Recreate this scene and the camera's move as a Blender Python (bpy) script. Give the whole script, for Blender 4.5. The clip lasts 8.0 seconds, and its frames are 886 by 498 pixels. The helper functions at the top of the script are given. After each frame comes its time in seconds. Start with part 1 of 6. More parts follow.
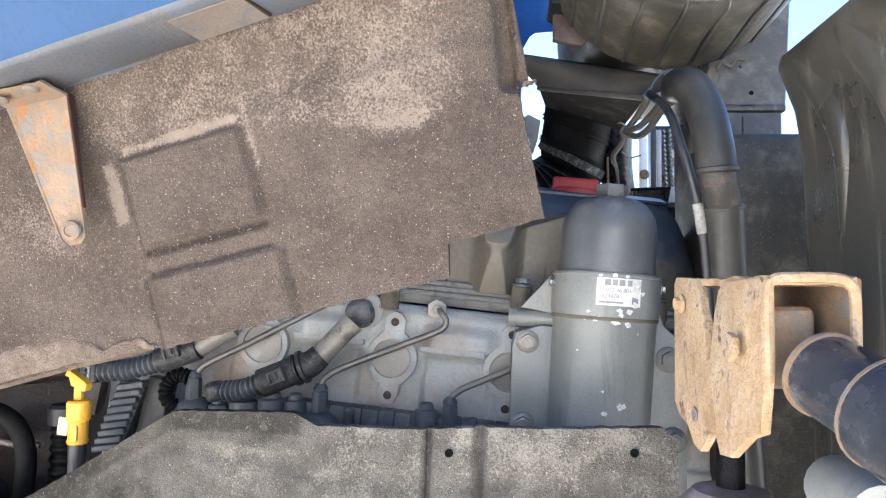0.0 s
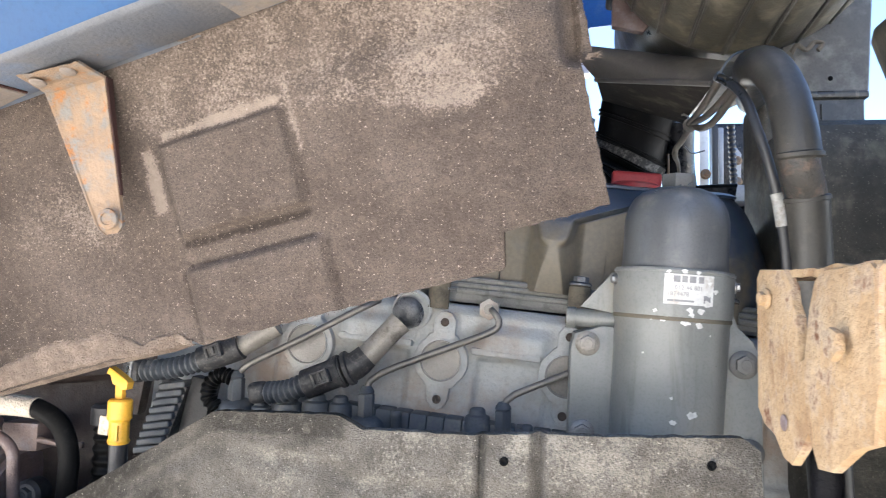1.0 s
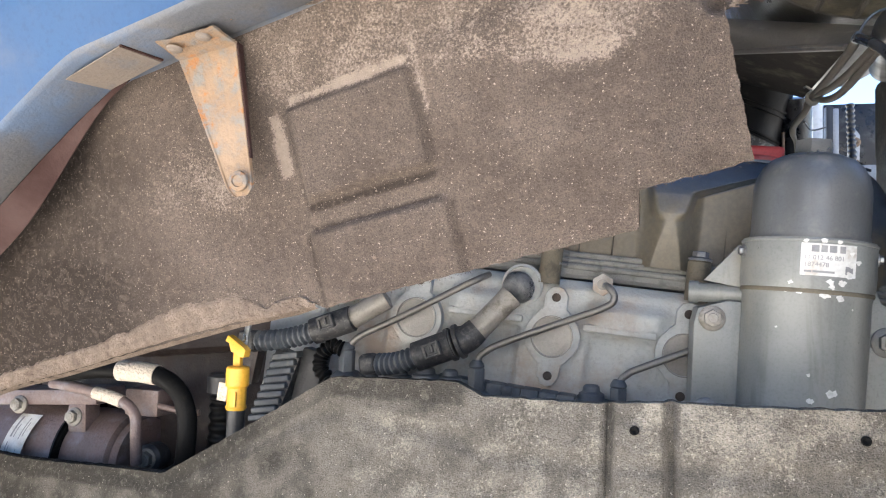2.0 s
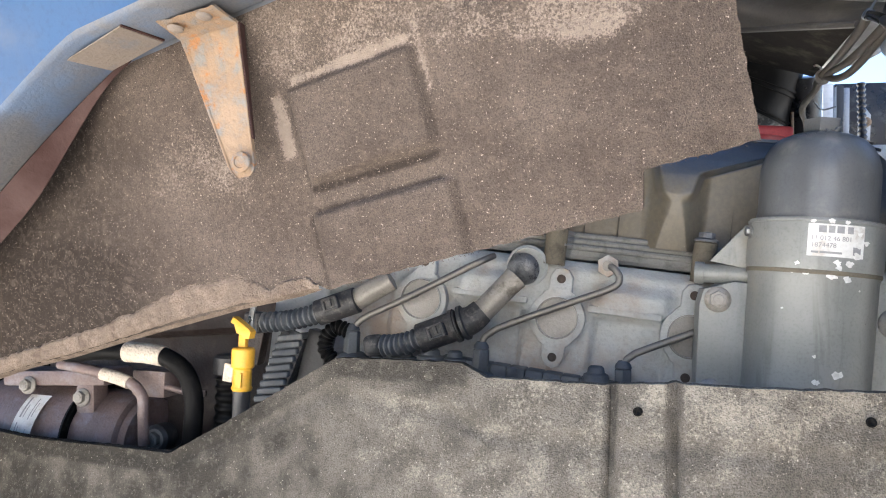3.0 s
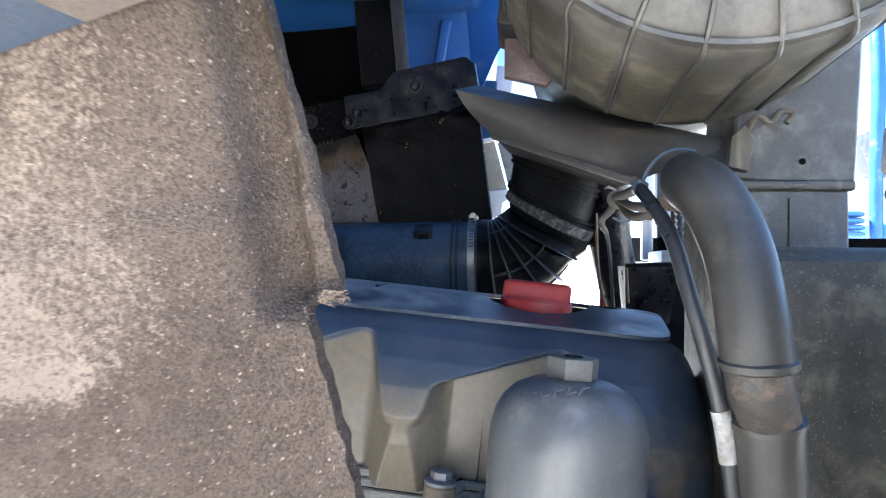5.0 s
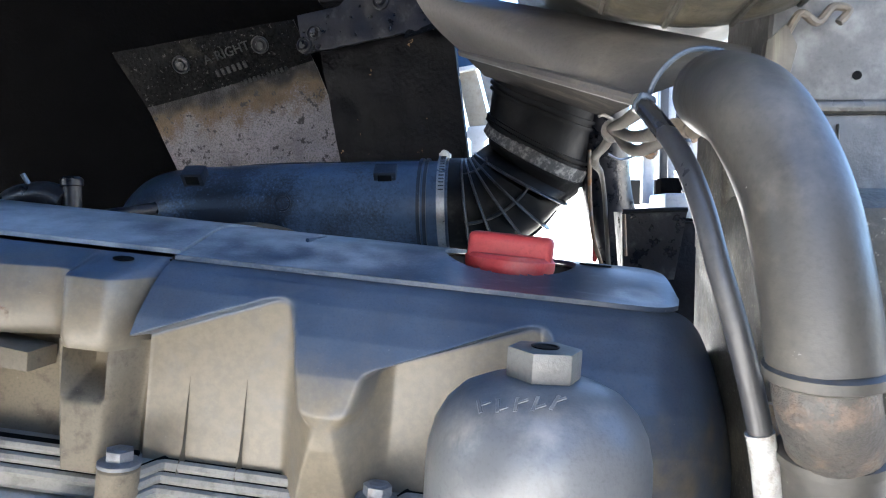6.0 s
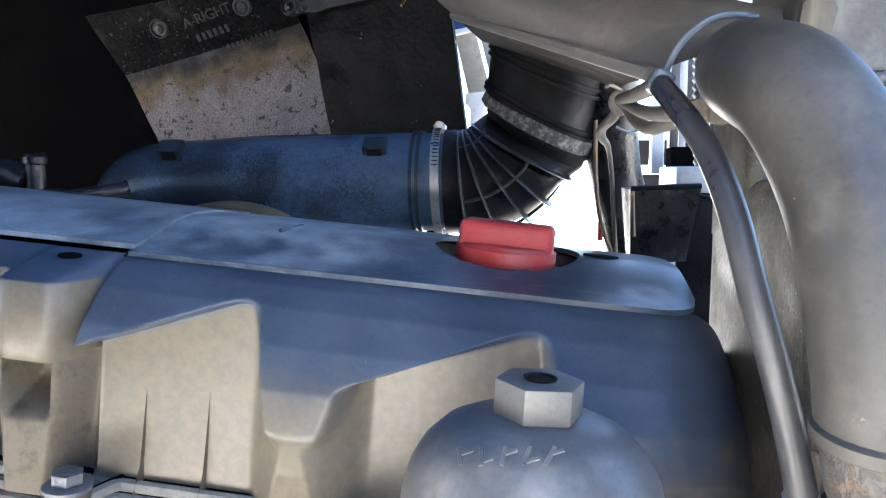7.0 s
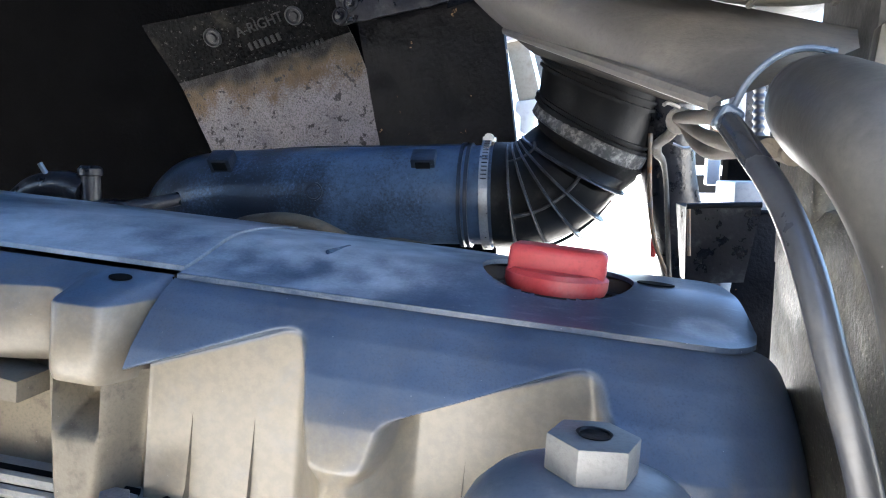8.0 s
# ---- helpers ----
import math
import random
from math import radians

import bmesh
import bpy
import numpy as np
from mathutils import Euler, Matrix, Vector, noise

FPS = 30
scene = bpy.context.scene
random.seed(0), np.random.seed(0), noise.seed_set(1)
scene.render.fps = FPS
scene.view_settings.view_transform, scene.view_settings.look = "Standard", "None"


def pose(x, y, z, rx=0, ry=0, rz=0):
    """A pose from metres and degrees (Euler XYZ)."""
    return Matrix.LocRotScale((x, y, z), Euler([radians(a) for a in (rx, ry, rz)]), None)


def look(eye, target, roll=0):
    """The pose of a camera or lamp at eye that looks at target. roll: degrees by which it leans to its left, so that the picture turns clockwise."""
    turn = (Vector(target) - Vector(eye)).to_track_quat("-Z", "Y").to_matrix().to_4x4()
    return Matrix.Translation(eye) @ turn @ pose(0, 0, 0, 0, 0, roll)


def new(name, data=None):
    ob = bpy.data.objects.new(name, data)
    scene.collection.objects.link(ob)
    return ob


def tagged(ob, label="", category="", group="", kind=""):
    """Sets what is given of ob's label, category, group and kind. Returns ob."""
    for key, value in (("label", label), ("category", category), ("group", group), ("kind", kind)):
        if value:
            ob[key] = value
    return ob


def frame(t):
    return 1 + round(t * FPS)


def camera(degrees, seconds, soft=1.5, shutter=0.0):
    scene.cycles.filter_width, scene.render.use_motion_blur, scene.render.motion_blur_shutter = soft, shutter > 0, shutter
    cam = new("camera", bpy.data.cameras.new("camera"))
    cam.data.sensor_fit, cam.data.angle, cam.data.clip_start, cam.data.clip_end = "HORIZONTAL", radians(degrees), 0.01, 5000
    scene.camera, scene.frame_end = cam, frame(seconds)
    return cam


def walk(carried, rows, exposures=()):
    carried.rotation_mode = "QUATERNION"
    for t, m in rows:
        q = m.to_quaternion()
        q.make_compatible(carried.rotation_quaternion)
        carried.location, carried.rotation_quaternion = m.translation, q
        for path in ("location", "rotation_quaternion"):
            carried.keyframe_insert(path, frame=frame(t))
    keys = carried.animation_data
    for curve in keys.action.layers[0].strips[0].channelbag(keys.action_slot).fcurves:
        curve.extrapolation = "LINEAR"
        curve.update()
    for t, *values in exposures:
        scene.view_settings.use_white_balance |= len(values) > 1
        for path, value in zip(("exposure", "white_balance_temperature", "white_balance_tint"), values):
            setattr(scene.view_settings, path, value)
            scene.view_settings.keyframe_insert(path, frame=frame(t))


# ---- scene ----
cam = camera(63.6, 8.0, soft=1.1, shutter=0.25)
# seconds, eye x y z, yaw, pitch, roll
PATH = [
    (0, 0.1518, 0.0650, 1.3492, 4.55, 3.38, 0.76),
    (0.5, 0.1826, 0.0996, 1.3376, 7.95, 3.89, 0.94),
    (1, 0.1432, 0.1108, 1.3365, 8.43, 4.09, 1.17),
    (1.5, 0.1187, 0.1141, 1.3210, 13.09, 4.01, 1.79),
    (2, 0.1051, 0.1161, 1.3071, 14.68, 3.86, 2.01),
    (2.2, 0.0964, 0.1152, 1.3047, 14.53, 3.35, 1.97),
    (3.3, 0.1103, 0.1205, 1.3093, 15.37, 2.21, 1.95),
    (3.5, 0.1026, 0.1094, 1.3174, 12.17, 2.21, 1.75),
    (4, 0.1776, 0.1427, 1.3930, 8.50, 2.02, 1.02),
    (4.2, 0.2135, 0.1649, 1.4361, 10.21, 2.56, 1.28),
    (4.3, 0.2214, 0.1837, 1.4590, 10.32, 2.41, 1.63),
    (4.4, 0.2252, 0.2041, 1.4831, 10.37, 2.12, 1.38),
    (4.5, 0.2236, 0.2383, 1.4946, 8.30, 2.34, 1.32),
    (4.6, 0.2318, 0.2768, 1.5061, 6.89, 2.13, 0.89),
    (4.7, 0.2334, 0.3089, 1.5125, 6.02, 2.19, 0.61),
    (5.8, 0.2463, 0.5057, 1.5315, 5.30, -2.70, 0.50),
    (6, 0.2568, 0.5299, 1.5275, 5.41, -3.08, 0.34),
    (6.5, 0.2533, 0.5720, 1.5250, 5.50, -4.55, 0.31),
    (7, 0.2630, 0.5860, 1.5439, 5.84, -6.18, 0.05),
    (7.5, 0.2505, 0.5964, 1.5602, 8.24, -6.32, 0.72),
    (8, 0.2597, 0.5982, 1.5602, 9.54, -6.38, 0.59),
]
walk(cam, [(t, pose(x, y, z, 90 + pitch, 0, yaw) @ pose(0, 0, 0, 0, 0, roll)) for t, x, y, z, yaw, pitch, roll in PATH],
     exposures=[(0.0, 3.26, 6150, 11), (2.0, 3.18, 6450, 11), (4.0, 3.15, 6200, 11), (4.5, 3.30, 5900, 9), (4.7, 3.35, 5850, 9), (5.8, 4.2, 6200, 10), (7.0, 4.33, 6200, 10), (8.0, 4.58, 6200, 10)])

# ---- world and sun ----
SUN_EL, SUN_AZ = 52.0, 164.0
world = bpy.data.worlds.new("sky")
scene.world = world
world.use_nodes = True
wn = world.node_tree.nodes
sky = wn.new("ShaderNodeTexSky")
sky.sky_type, sky.sun_disc = "NISHITA", False
sky.sun_elevation, sky.sun_rotation = radians(SUN_EL), radians(90 - SUN_AZ)
sky.air_density, sky.dust_density, sky.ozone_density = 0.9, 0.2, 4.0
world.node_tree.links.new(sky.outputs[0], wn["Background"].inputs[0])
wn["Background"].inputs[1].default_value = 0.065
sun = new("sun", bpy.data.lights.new("sun", "SUN"))
sun.data.energy, sun.data.angle, sun.data.color = 5.0, radians(0.5), (1.0, 0.97, 0.93)
sd = Vector((math.cos(radians(SUN_AZ)) * math.cos(radians(SUN_EL)), math.sin(radians(SUN_AZ)) * math.cos(radians(SUN_EL)), math.sin(radians(SUN_EL))))
sun.matrix_world = look(sd * 20, (0, 0, 0))


# ---- materials ----
def surf(name, c1, c2, scale=30, rough=0.6, metal=0.0, bump=0.15, fine=400, dust=None, dust_amt=0.0, dust_scale=9, attr=False, spots=None, spot_scale=60, spot_cut=0.68, rvar=0.15, dist=0.004, coat=0.0, spec=0.5, spot_soft=0.03, attr_soft=0.18, streak=None, streak_scale=(14, 60, 60), streak_cut=0.5, streak_amt=0.5, soot=0.32, pepper=0.5, pepper_dark=0.72, speck_scale=400, speck_amt=1.0, mottle=45):
    """Two tones mixed by noise at two scales, dust on top, small spots, and fine relief."""
    m = bpy.data.materials.new(name)
    m.use_nodes = True
    nt = m.node_tree
    nd, lk = nt.nodes, nt.links
    bsdf = nd["Principled BSDF"]
    tc = nd.new("ShaderNodeTexCoord")

    def tex(s, detail=6, r=0.6):
        n = nd.new("ShaderNodeTexNoise")
        n.inputs["Scale"].default_value, n.inputs["Detail"].default_value, n.inputs["Roughness"].default_value = s, detail, r
        lk.new(tc.outputs["Object"], n.inputs["Vector"])
        return n.outputs["Fac"]

    def ramp(src, lo, hi, a=0.0, b=1.0):
        n = nd.new("ShaderNodeMapRange")
        n.interpolation_type = "SMOOTHSTEP"
        for key, v in zip(("From Min", "From Max", "To Min", "To Max"), (lo, hi, a, b)):
            n.inputs[key].default_value = v
        lk.new(src, n.inputs["Value"])
        return n.outputs[0]

    def mix(fac, a, b):
        n = nd.new("ShaderNodeMix")
        n.data_type = "RGBA"
        lk.new(fac, n.inputs[0])
        for sock, v in ((n.inputs[6], a), (n.inputs[7], b)):
            if isinstance(v, tuple):
                sock.default_value = (*v, 1)
            else:
                lk.new(v, sock)
        return n.outputs[2]

    big = tex(scale)
    grain = tex(fine, 3)
    col = mix(ramp(big, 0.33, 0.67), c1, c2)
    dark = tuple(pepper_dark * v for v in c1)
    col = mix(ramp(grain, 0.45, 0.75 if pepper <= 0.5 else 0.62, 0, pepper), col, dark)
    if dust:
        src = tex(dust_scale, 8, 0.65)
        if attr:
            # settled dust and painted light: thick where the mesh says so, broken up by a fine speckle
            at_n = nd.new("ShaderNodeAttribute")
            at_n.attribute_name = "dust"
            speck = tex(speck_scale, 5, 0.8)
            add = nd.new("ShaderNodeMath")
            add.operation = "MULTIPLY_ADD"
            lk.new(at_n.outputs["Fac"], add.inputs[0])
            add.inputs[1].default_value = 0.34
            soft_speck = nd.new("ShaderNodeMath")
            soft_speck.operation = "MULTIPLY_ADD"
            lk.new(speck, soft_speck.inputs[0])
            soft_speck.inputs[1].default_value, soft_speck.inputs[2].default_value = speck_amt, 0.5 * (1 - speck_amt)
            lk.new(soft_speck.outputs[0], add.inputs[2])
            add2 = nd.new("ShaderNodeMath")
            add2.operation = "MULTIPLY_ADD"
            lk.new(src, add2.inputs[0])
            add2.inputs[1].default_value = 0.35
            lk.new(add.outputs[0], add2.inputs[2])
            patchy = mix(ramp(tex(mottle, 7, 0.7), 0.36, 0.64), tuple(0.88 * v for v in dust), tuple(1.09 * v for v in dust))
            col = mix(ramp(add2.outputs[0], 0.89 - attr_soft / 2, 0.89 + attr_soft / 2), col, patchy)
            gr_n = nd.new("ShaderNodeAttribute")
            gr_n.attribute_name = "grime_shade"
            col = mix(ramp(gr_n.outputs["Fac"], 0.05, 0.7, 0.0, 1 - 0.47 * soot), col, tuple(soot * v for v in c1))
        else:
            col = mix(ramp(src, 0.62 - 0.35 * dust_amt, 0.78 - 0.2 * dust_amt), col, dust)
    if streak:
        # wiped or smeared film and the tank's painted highlights, drawn out along one way
        mp = nd.new("ShaderNodeMapping")
        mp.inputs["Scale"].default_value = streak_scale
        lk.new(tc.outputs["Object"], mp.inputs["Vector"])
        n = nd.new("ShaderNodeTexNoise")
        n.inputs["Scale"].default_value, n.inputs["Detail"].default_value, n.inputs["Roughness"].default_value, n.inputs["Distortion"].default_value = 1.0, 7, 0.62, 0.9
        lk.new(mp.outputs[0], n.inputs["Vector"])
        col = mix(ramp(n.outputs["Fac"], streak_cut, streak_cut + 0.22, 0.0, streak_amt), col, streak)
    if spots:
        col = mix(ramp(tex(spot_scale, 4, 0.7), spot_cut, spot_cut + spot_soft), col, spots)
    lk.new(col, bsdf.inputs["Base Color"])
    lk.new(ramp(big, 0.3, 0.7, max(0.03, rough - rvar), min(1, rough + rvar)), bsdf.inputs["Roughness"])
    bsdf.inputs["Metallic"].default_value = metal
    bsdf.inputs["Specular IOR Level"].default_value = spec
    bsdf.inputs["Coat Weight"].default_value = coat
    if bump:
        b = nd.new("ShaderNodeBump")
        b.inputs["Strength"].default_value, b.inputs["Distance"].default_value = bump, dist
        lk.new(grain, b.inputs["Height"])
        b2 = nd.new("ShaderNodeBump")
        b2.inputs["Strength"].default_value, b2.inputs["Distance"].default_value = bump * 0.6, dist * 2
        lk.new(big, b2.inputs["Height"])
        lk.new(b.outputs[0], b2.inputs["Normal"])
        lk.new(b2.outputs[0], bsdf.inputs["Normal"])
    return m


M_FELT = surf("felt", (0.077, 0.060, 0.049), (0.113, 0.090, 0.074), 14, 0.97, 0, 0.7, 800, dust=(0.218, 0.175, 0.142), attr=True, attr_soft=0.19, dust_scale=60, spots=(0.32, 0.265, 0.22), spot_scale=520, spot_cut=0.632, rvar=0.03, dist=0.003, spec=0.1, pepper=0.6, pepper_dark=0.5, speck_scale=460, streak=(0.140, 0.108, 0.087), streak_scale=(150, 150, 150), streak_cut=0.47, streak_amt=0.4)
M_FELT_LIGHT = surf("dusty_felt", (0.30, 0.235, 0.185), (0.21, 0.162, 0.128), 60, 0.98, 0, 1.0, 700, dust=(0.15, 0.112, 0.086), dust_amt=0.45, dust_scale=70, rvar=0.02, dist=0.005, spec=0.1, pepper=0.8, pepper_dark=0.55)
M_FELT_LOW = surf("grey_felt", (0.096, 0.086, 0.071), (0.155, 0.139, 0.116), 30, 0.97, 0, 0.8, 800, dust=(0.255, 0.229, 0.186), attr=True, attr_soft=0.26, dust_scale=60, spots=(0.42, 0.38, 0.32), spot_scale=420, spot_cut=0.655, rvar=0.03, dist=0.003, spec=0.1, pepper=0.6, pepper_dark=0.5, speck_scale=420, streak=(0.17, 0.154, 0.128), streak_scale=(150, 150, 150), streak_cut=0.48, streak_amt=0.4)
M_BLUE = surf("blue_paint", (0.022, 0.092, 0.285), (0.026, 0.110, 0.32), 8, 0.36, 0, 0.03, 200, dust=(0.16, 0.22, 0.34), dust_amt=0.2, spots=(0.30, 0.20, 0.12), spot_scale=55, spot_cut=0.76, rvar=0.08, coat=0.0, spec=0.4)
M_BLUE_SILL = surf("dusty_blue_paint", (0.014, 0.050, 0.120), (0.018, 0.062, 0.142), 8, 0.45, 0, 0.05, 200, dust=(0.055, 0.078, 0.125), dust_amt=0.3, dust_scale=6, spots=(0.30, 0.20, 0.12), spot_scale=55, spot_cut=0.755, rvar=0.08, spec=0.35)
M_SILL = surf("dirty_underside", (0.085, 0.093, 0.108), (0.135, 0.126, 0.118), 9, 0.75, 0, 0.2, 300, dust=(0.09, 0.13, 0.20), dust_amt=0.5, dust_scale=7, spots=(0.30, 0.15, 0.06), spot_scale=38, spot_cut=0.73)
M_JACK = surf("tan_grime", (0.150, 0.122, 0.100), (0.190, 0.155, 0.125), 22, 0.75, 0, 0.2, 300, dust=(0.12, 0.12, 0.125), dust_amt=0.3, dust_scale=30)
M_PRIMER = surf("red_primer", (0.036, 0.010, 0.006), (0.024, 0.007, 0.005), 20, 0.8, 0, 0.2, 300)
M_RUST = surf("rusty_steel", (0.235, 0.160, 0.100), (0.20, 0.128, 0.076), 30, 0.85, 0, 0.4, 260, dust=(0.165, 0.155, 0.142), dust_amt=0.5, dust_scale=60, spots=(0.26, 0.115, 0.040), spot_scale=52, spot_cut=0.57, spot_soft=0.12)
M_RUST2 = surf("flaking_rust", (0.32, 0.205, 0.105), (0.42, 0.30, 0.175), 26, 0.9, 0, 0.5, 240, dust=(0.50, 0.42, 0.31), dust_amt=0.4, dust_scale=40, spots=(0.13, 0.05, 0.018), spot_scale=40, spot_cut=0.53, spot_soft=0.16, streak=(0.15, 0.070, 0.028), streak_scale=(42, 42, 16), streak_cut=0.47, streak_amt=0.55)
M_COVER = surf("sky_tinted_plastic", (0.039, 0.058, 0.092), (0.095, 0.130, 0.182), 6, 0.40, 0, 0.06, 700, dust=(0.174, 0.148, 0.106), attr=True, attr_soft=0.6, dust_scale=50, spots=(0.30, 0.31, 0.32), spot_scale=420, spot_cut=0.705, rvar=0.02, dist=0.0012, spec=0.55, streak=(0.125, 0.138, 0.160), streak_scale=(16, 26, 22), streak_cut=0.54, streak_amt=0.45, speck_amt=0.12, mottle=150)
M_COVER_TAN = surf("tan_plastic", (0.136, 0.117, 0.086), (0.174, 0.149, 0.110), 24, 0.6, 0, 0.15, 500, dust=(0.080, 0.071, 0.055), dust_amt=0.35, dust_scale=60, spots=(0.22, 0.20, 0.165), spot_scale=480, spot_cut=0.67, dist=0.0015, spec=0.3)
M_FLANGE = surf("dusty_grey_flange", (0.215, 0.213, 0.200), (0.268, 0.264, 0.246), 24, 0.55, 0, 0.15, 500, dust=(0.15, 0.146, 0.134), dust_amt=0.35, dust_scale=60, dist=0.0015, spec=0.35)
M_TOP = surf("dusty_sky_tinted_top", (0.036, 0.055, 0.086), (0.050, 0.071, 0.105), 16, 0.32, 0, 0.06, 700, dust=(0.44, 0.47, 0.495), attr=True, attr_soft=0.5, dust_scale=34, rvar=0.03, dist=0.0012, spec=0.3, streak=(0.30, 0.315, 0.335), streak_scale=(26, 80, 80), streak_cut=0.54, streak_amt=0.45, speck_amt=0.25, mottle=60, spots=(0.50, 0.51, 0.52), spot_scale=360, spot_cut=0.70)
M_HEAD = surf("grey_painted_casting", (0.43, 0.45, 0.445), (0.51, 0.52, 0.505), 20, 0.5, 0, 0.35, 260, dust=(0.37, 0.29, 0.225), dust_amt=0.5, dust_scale=9, spots=(0.30, 0.17, 0.10), spot_scale=24, spot_cut=0.70, dist=0.0025)
M_FILTER = surf("painted_grey_filter", (0.205, 0.213, 0.205), (0.255, 0.26, 0.248), 12, 0.42, 0.1, 0.12, 420, dust=(0.29, 0.275, 0.24), dust_amt=0.3, dust_scale=14, spots=(0.05, 0.048, 0.045), spot_scale=110, spot_cut=0.71, spot_soft=0.06, rvar=0.08, dist=0.0015, streak=(0.12, 0.12, 0.112), streak_scale=(70, 70, 9), streak_cut=0.52, streak_amt=0.5)
M_CAPF = surf("black_grey_plastic_cap", (0.095, 0.100, 0.106), (0.125, 0.129, 0.132), 12, 0.34, 0, 0.06, 500, dust=(0.22, 0.21, 0.19), dust_amt=0.3, dust_scale=20, spots=(0.28, 0.27, 0.25), spot_scale=420, spot_cut=0.74, rvar=0.06, dist=0.0012, streak=(0.06, 0.06, 0.058), streak_scale=(60, 60, 14), streak_cut=0.53, streak_amt=0.5, spec=0.6)
M_NUT = surf("dull_grey_nut", (0.135, 0.132, 0.122), (0.17, 0.166, 0.155), 30, 0.5, 0.2, 0.1, 500)
M_STEEL = surf("zinc_steel", (0.30, 0.30, 0.295), (0.40, 0.40, 0.39), 50, 0.38, 0.85, 0.1, 500, spots=(0.25, 0.2, 0.15), spot_scale=160, spot_cut=0.66)
M_BOLT = surf("grey_dirty_bolt", (0.13, 0.14, 0.16), (0.18, 0.19, 0.205), 60, 0.45, 0.3, 0.15, 400, dust=(0.12, 0.11, 0.10), dust_amt=0.35, dust_scale=90)
M_PIPE = surf("dull_steel_pipe", (0.20, 0.19, 0.18), (0.27, 0.255, 0.235), 40, 0.45, 0.6, 0.1, 500)
M_BLACK = surf("black_plastic", (0.022, 0.022, 0.024), (0.032, 0.032, 0.034), 22, 0.45, 0, 0.15, 350, dust=(0.09, 0.085, 0.075), dust_amt=0.2, dust_scale=22, rvar=0.12, dist=0.002)
M_INTAKE = surf("worn_sky_tinted_pipe", (0.011, 0.015, 0.024), (0.018, 0.025, 0.040), 14, 0.30, 0, 0.22, 300, spots=(0.19, 0.24, 0.31), spot_scale=330, spot_cut=0.655, rvar=0.02, dist=0.002, spot_soft=0.08, dust=(0.052, 0.088, 0.145), attr=True, attr_soft=0.34, speck_scale=330, dust_scale=60, mottle=120)
M_RUBBER = surf("black_rubber", (0.0055, 0.0054, 0.0055), (0.009, 0.0087, 0.0087), 24, 0.52, 0, 0.15, 350, dust=(0.028, 0.026, 0.024), dust_amt=0.2, dust_scale=30, spots=(0.10, 0.098, 0.095), spot_scale=160, spot_cut=0.74, dist=0.0015, spec=0.12)
M_RUBBER_EDGE = surf("highlit_rubber_ribs", (0.016, 0.0155, 0.016), (0.026, 0.025, 0.0255), 60, 0.42, 0, 0.2, 350, dust=(0.07, 0.065, 0.062), dust_amt=0.35, dust_scale=90, dist=0.0015, spec=0.4)
M_HOSE = surf("dusty_rubber_hose", (0.036, 0.0345, 0.031), (0.050, 0.047, 0.041), 16, 0.46, 0, 0.10, 400, dust=(0.088, 0.080, 0.066), dust_amt=0.42, dust_scale=22, spots=(0.24, 0.23, 0.22), spot_scale=140, spot_cut=0.715, dist=0.0012)
M_THIN = surf("smooth_grey_hose", (0.030, 0.031, 0.034), (0.040, 0.041, 0.044), 20, 0.34, 0, 0.06, 400, dust=(0.070, 0.066, 0.058), dust_amt=0.25, dust_scale=20, dist=0.001)
M_DAMP = surf("gloss_black_tube", (0.028, 0.031, 0.038), (0.040, 0.044, 0.052), 20, 0.26, 0, 0.15, 300, dust=(0.12, 0.125, 0.13), dust_amt=0.28, dust_scale=26, spots=(0.24, 0.15, 0.08), spot_scale=24, spot_cut=0.63, spot_soft=0.1, rvar=0.1, spec=0.6, dist=0.0015)
M_NECK = surf("rust_stained_rubber", (0.048, 0.045, 0.041), (0.070, 0.060, 0.050), 40, 0.6, 0, 0.4, 300, dust=(0.15, 0.105, 0.075), dust_amt=0.35, dust_scale=60, spots=(0.26, 0.12, 0.05), spot_scale=70, spot_cut=0.63, spot_soft=0.1)
M_DUCT = surf("grey_brown_plastic", (0.10, 0.093, 0.085), (0.13, 0.12, 0.108), 14, 0.55, 0, 0.12, 350, dust=(0.20, 0.18, 0.155), dust_amt=0.3, dust_scale=9, spots=(0.26, 0.25, 0.23), spot_scale=150, spot_cut=0.72, dist=0.002, streak=(0.21, 0.195, 0.175), streak_scale=(20, 20, 30), streak_cut=0.54, streak_amt=0.5)
M_DUCT_UNDER = surf("shaded_dirty_duct", (0.026, 0.023, 0.020), (0.040, 0.035, 0.030), 20, 0.8, 0, 0.25, 320, dust=(0.085, 0.074, 0.058), dust_amt=0.35, dust_scale=26, dist=0.002, spec=0.04, rvar=0.05)
M_AIR = surf("dirty_air_cleaner_plastic", (0.085, 0.080, 0.068), (0.120, 0.110, 0.094), 18, 0.42, 0, 0.25, 320, dust=(0.205, 0.190, 0.160), dust_amt=0.42, dust_scale=18, spots=(0.30, 0.27, 0.23), spot_scale=120, spot_cut=0.70, spot_soft=0.06, dist=0.002, streak=(0.17, 0.16, 0.14), streak_scale=(30, 30, 18), streak_cut=0.5, streak_amt=0.5)
M_AIR_TAN = surf("tan_dusted_plastic", (0.085, 0.077, 0.058), (0.125, 0.112, 0.082), 22, 0.5, 0, 0.25, 320, dust=(0.22, 0.195, 0.14), dust_amt=0.45, dust_scale=24, dist=0.002, streak=(0.24, 0.215, 0.165), streak_scale=(30, 30, 30), streak_cut=0.52, streak_amt=0.6)
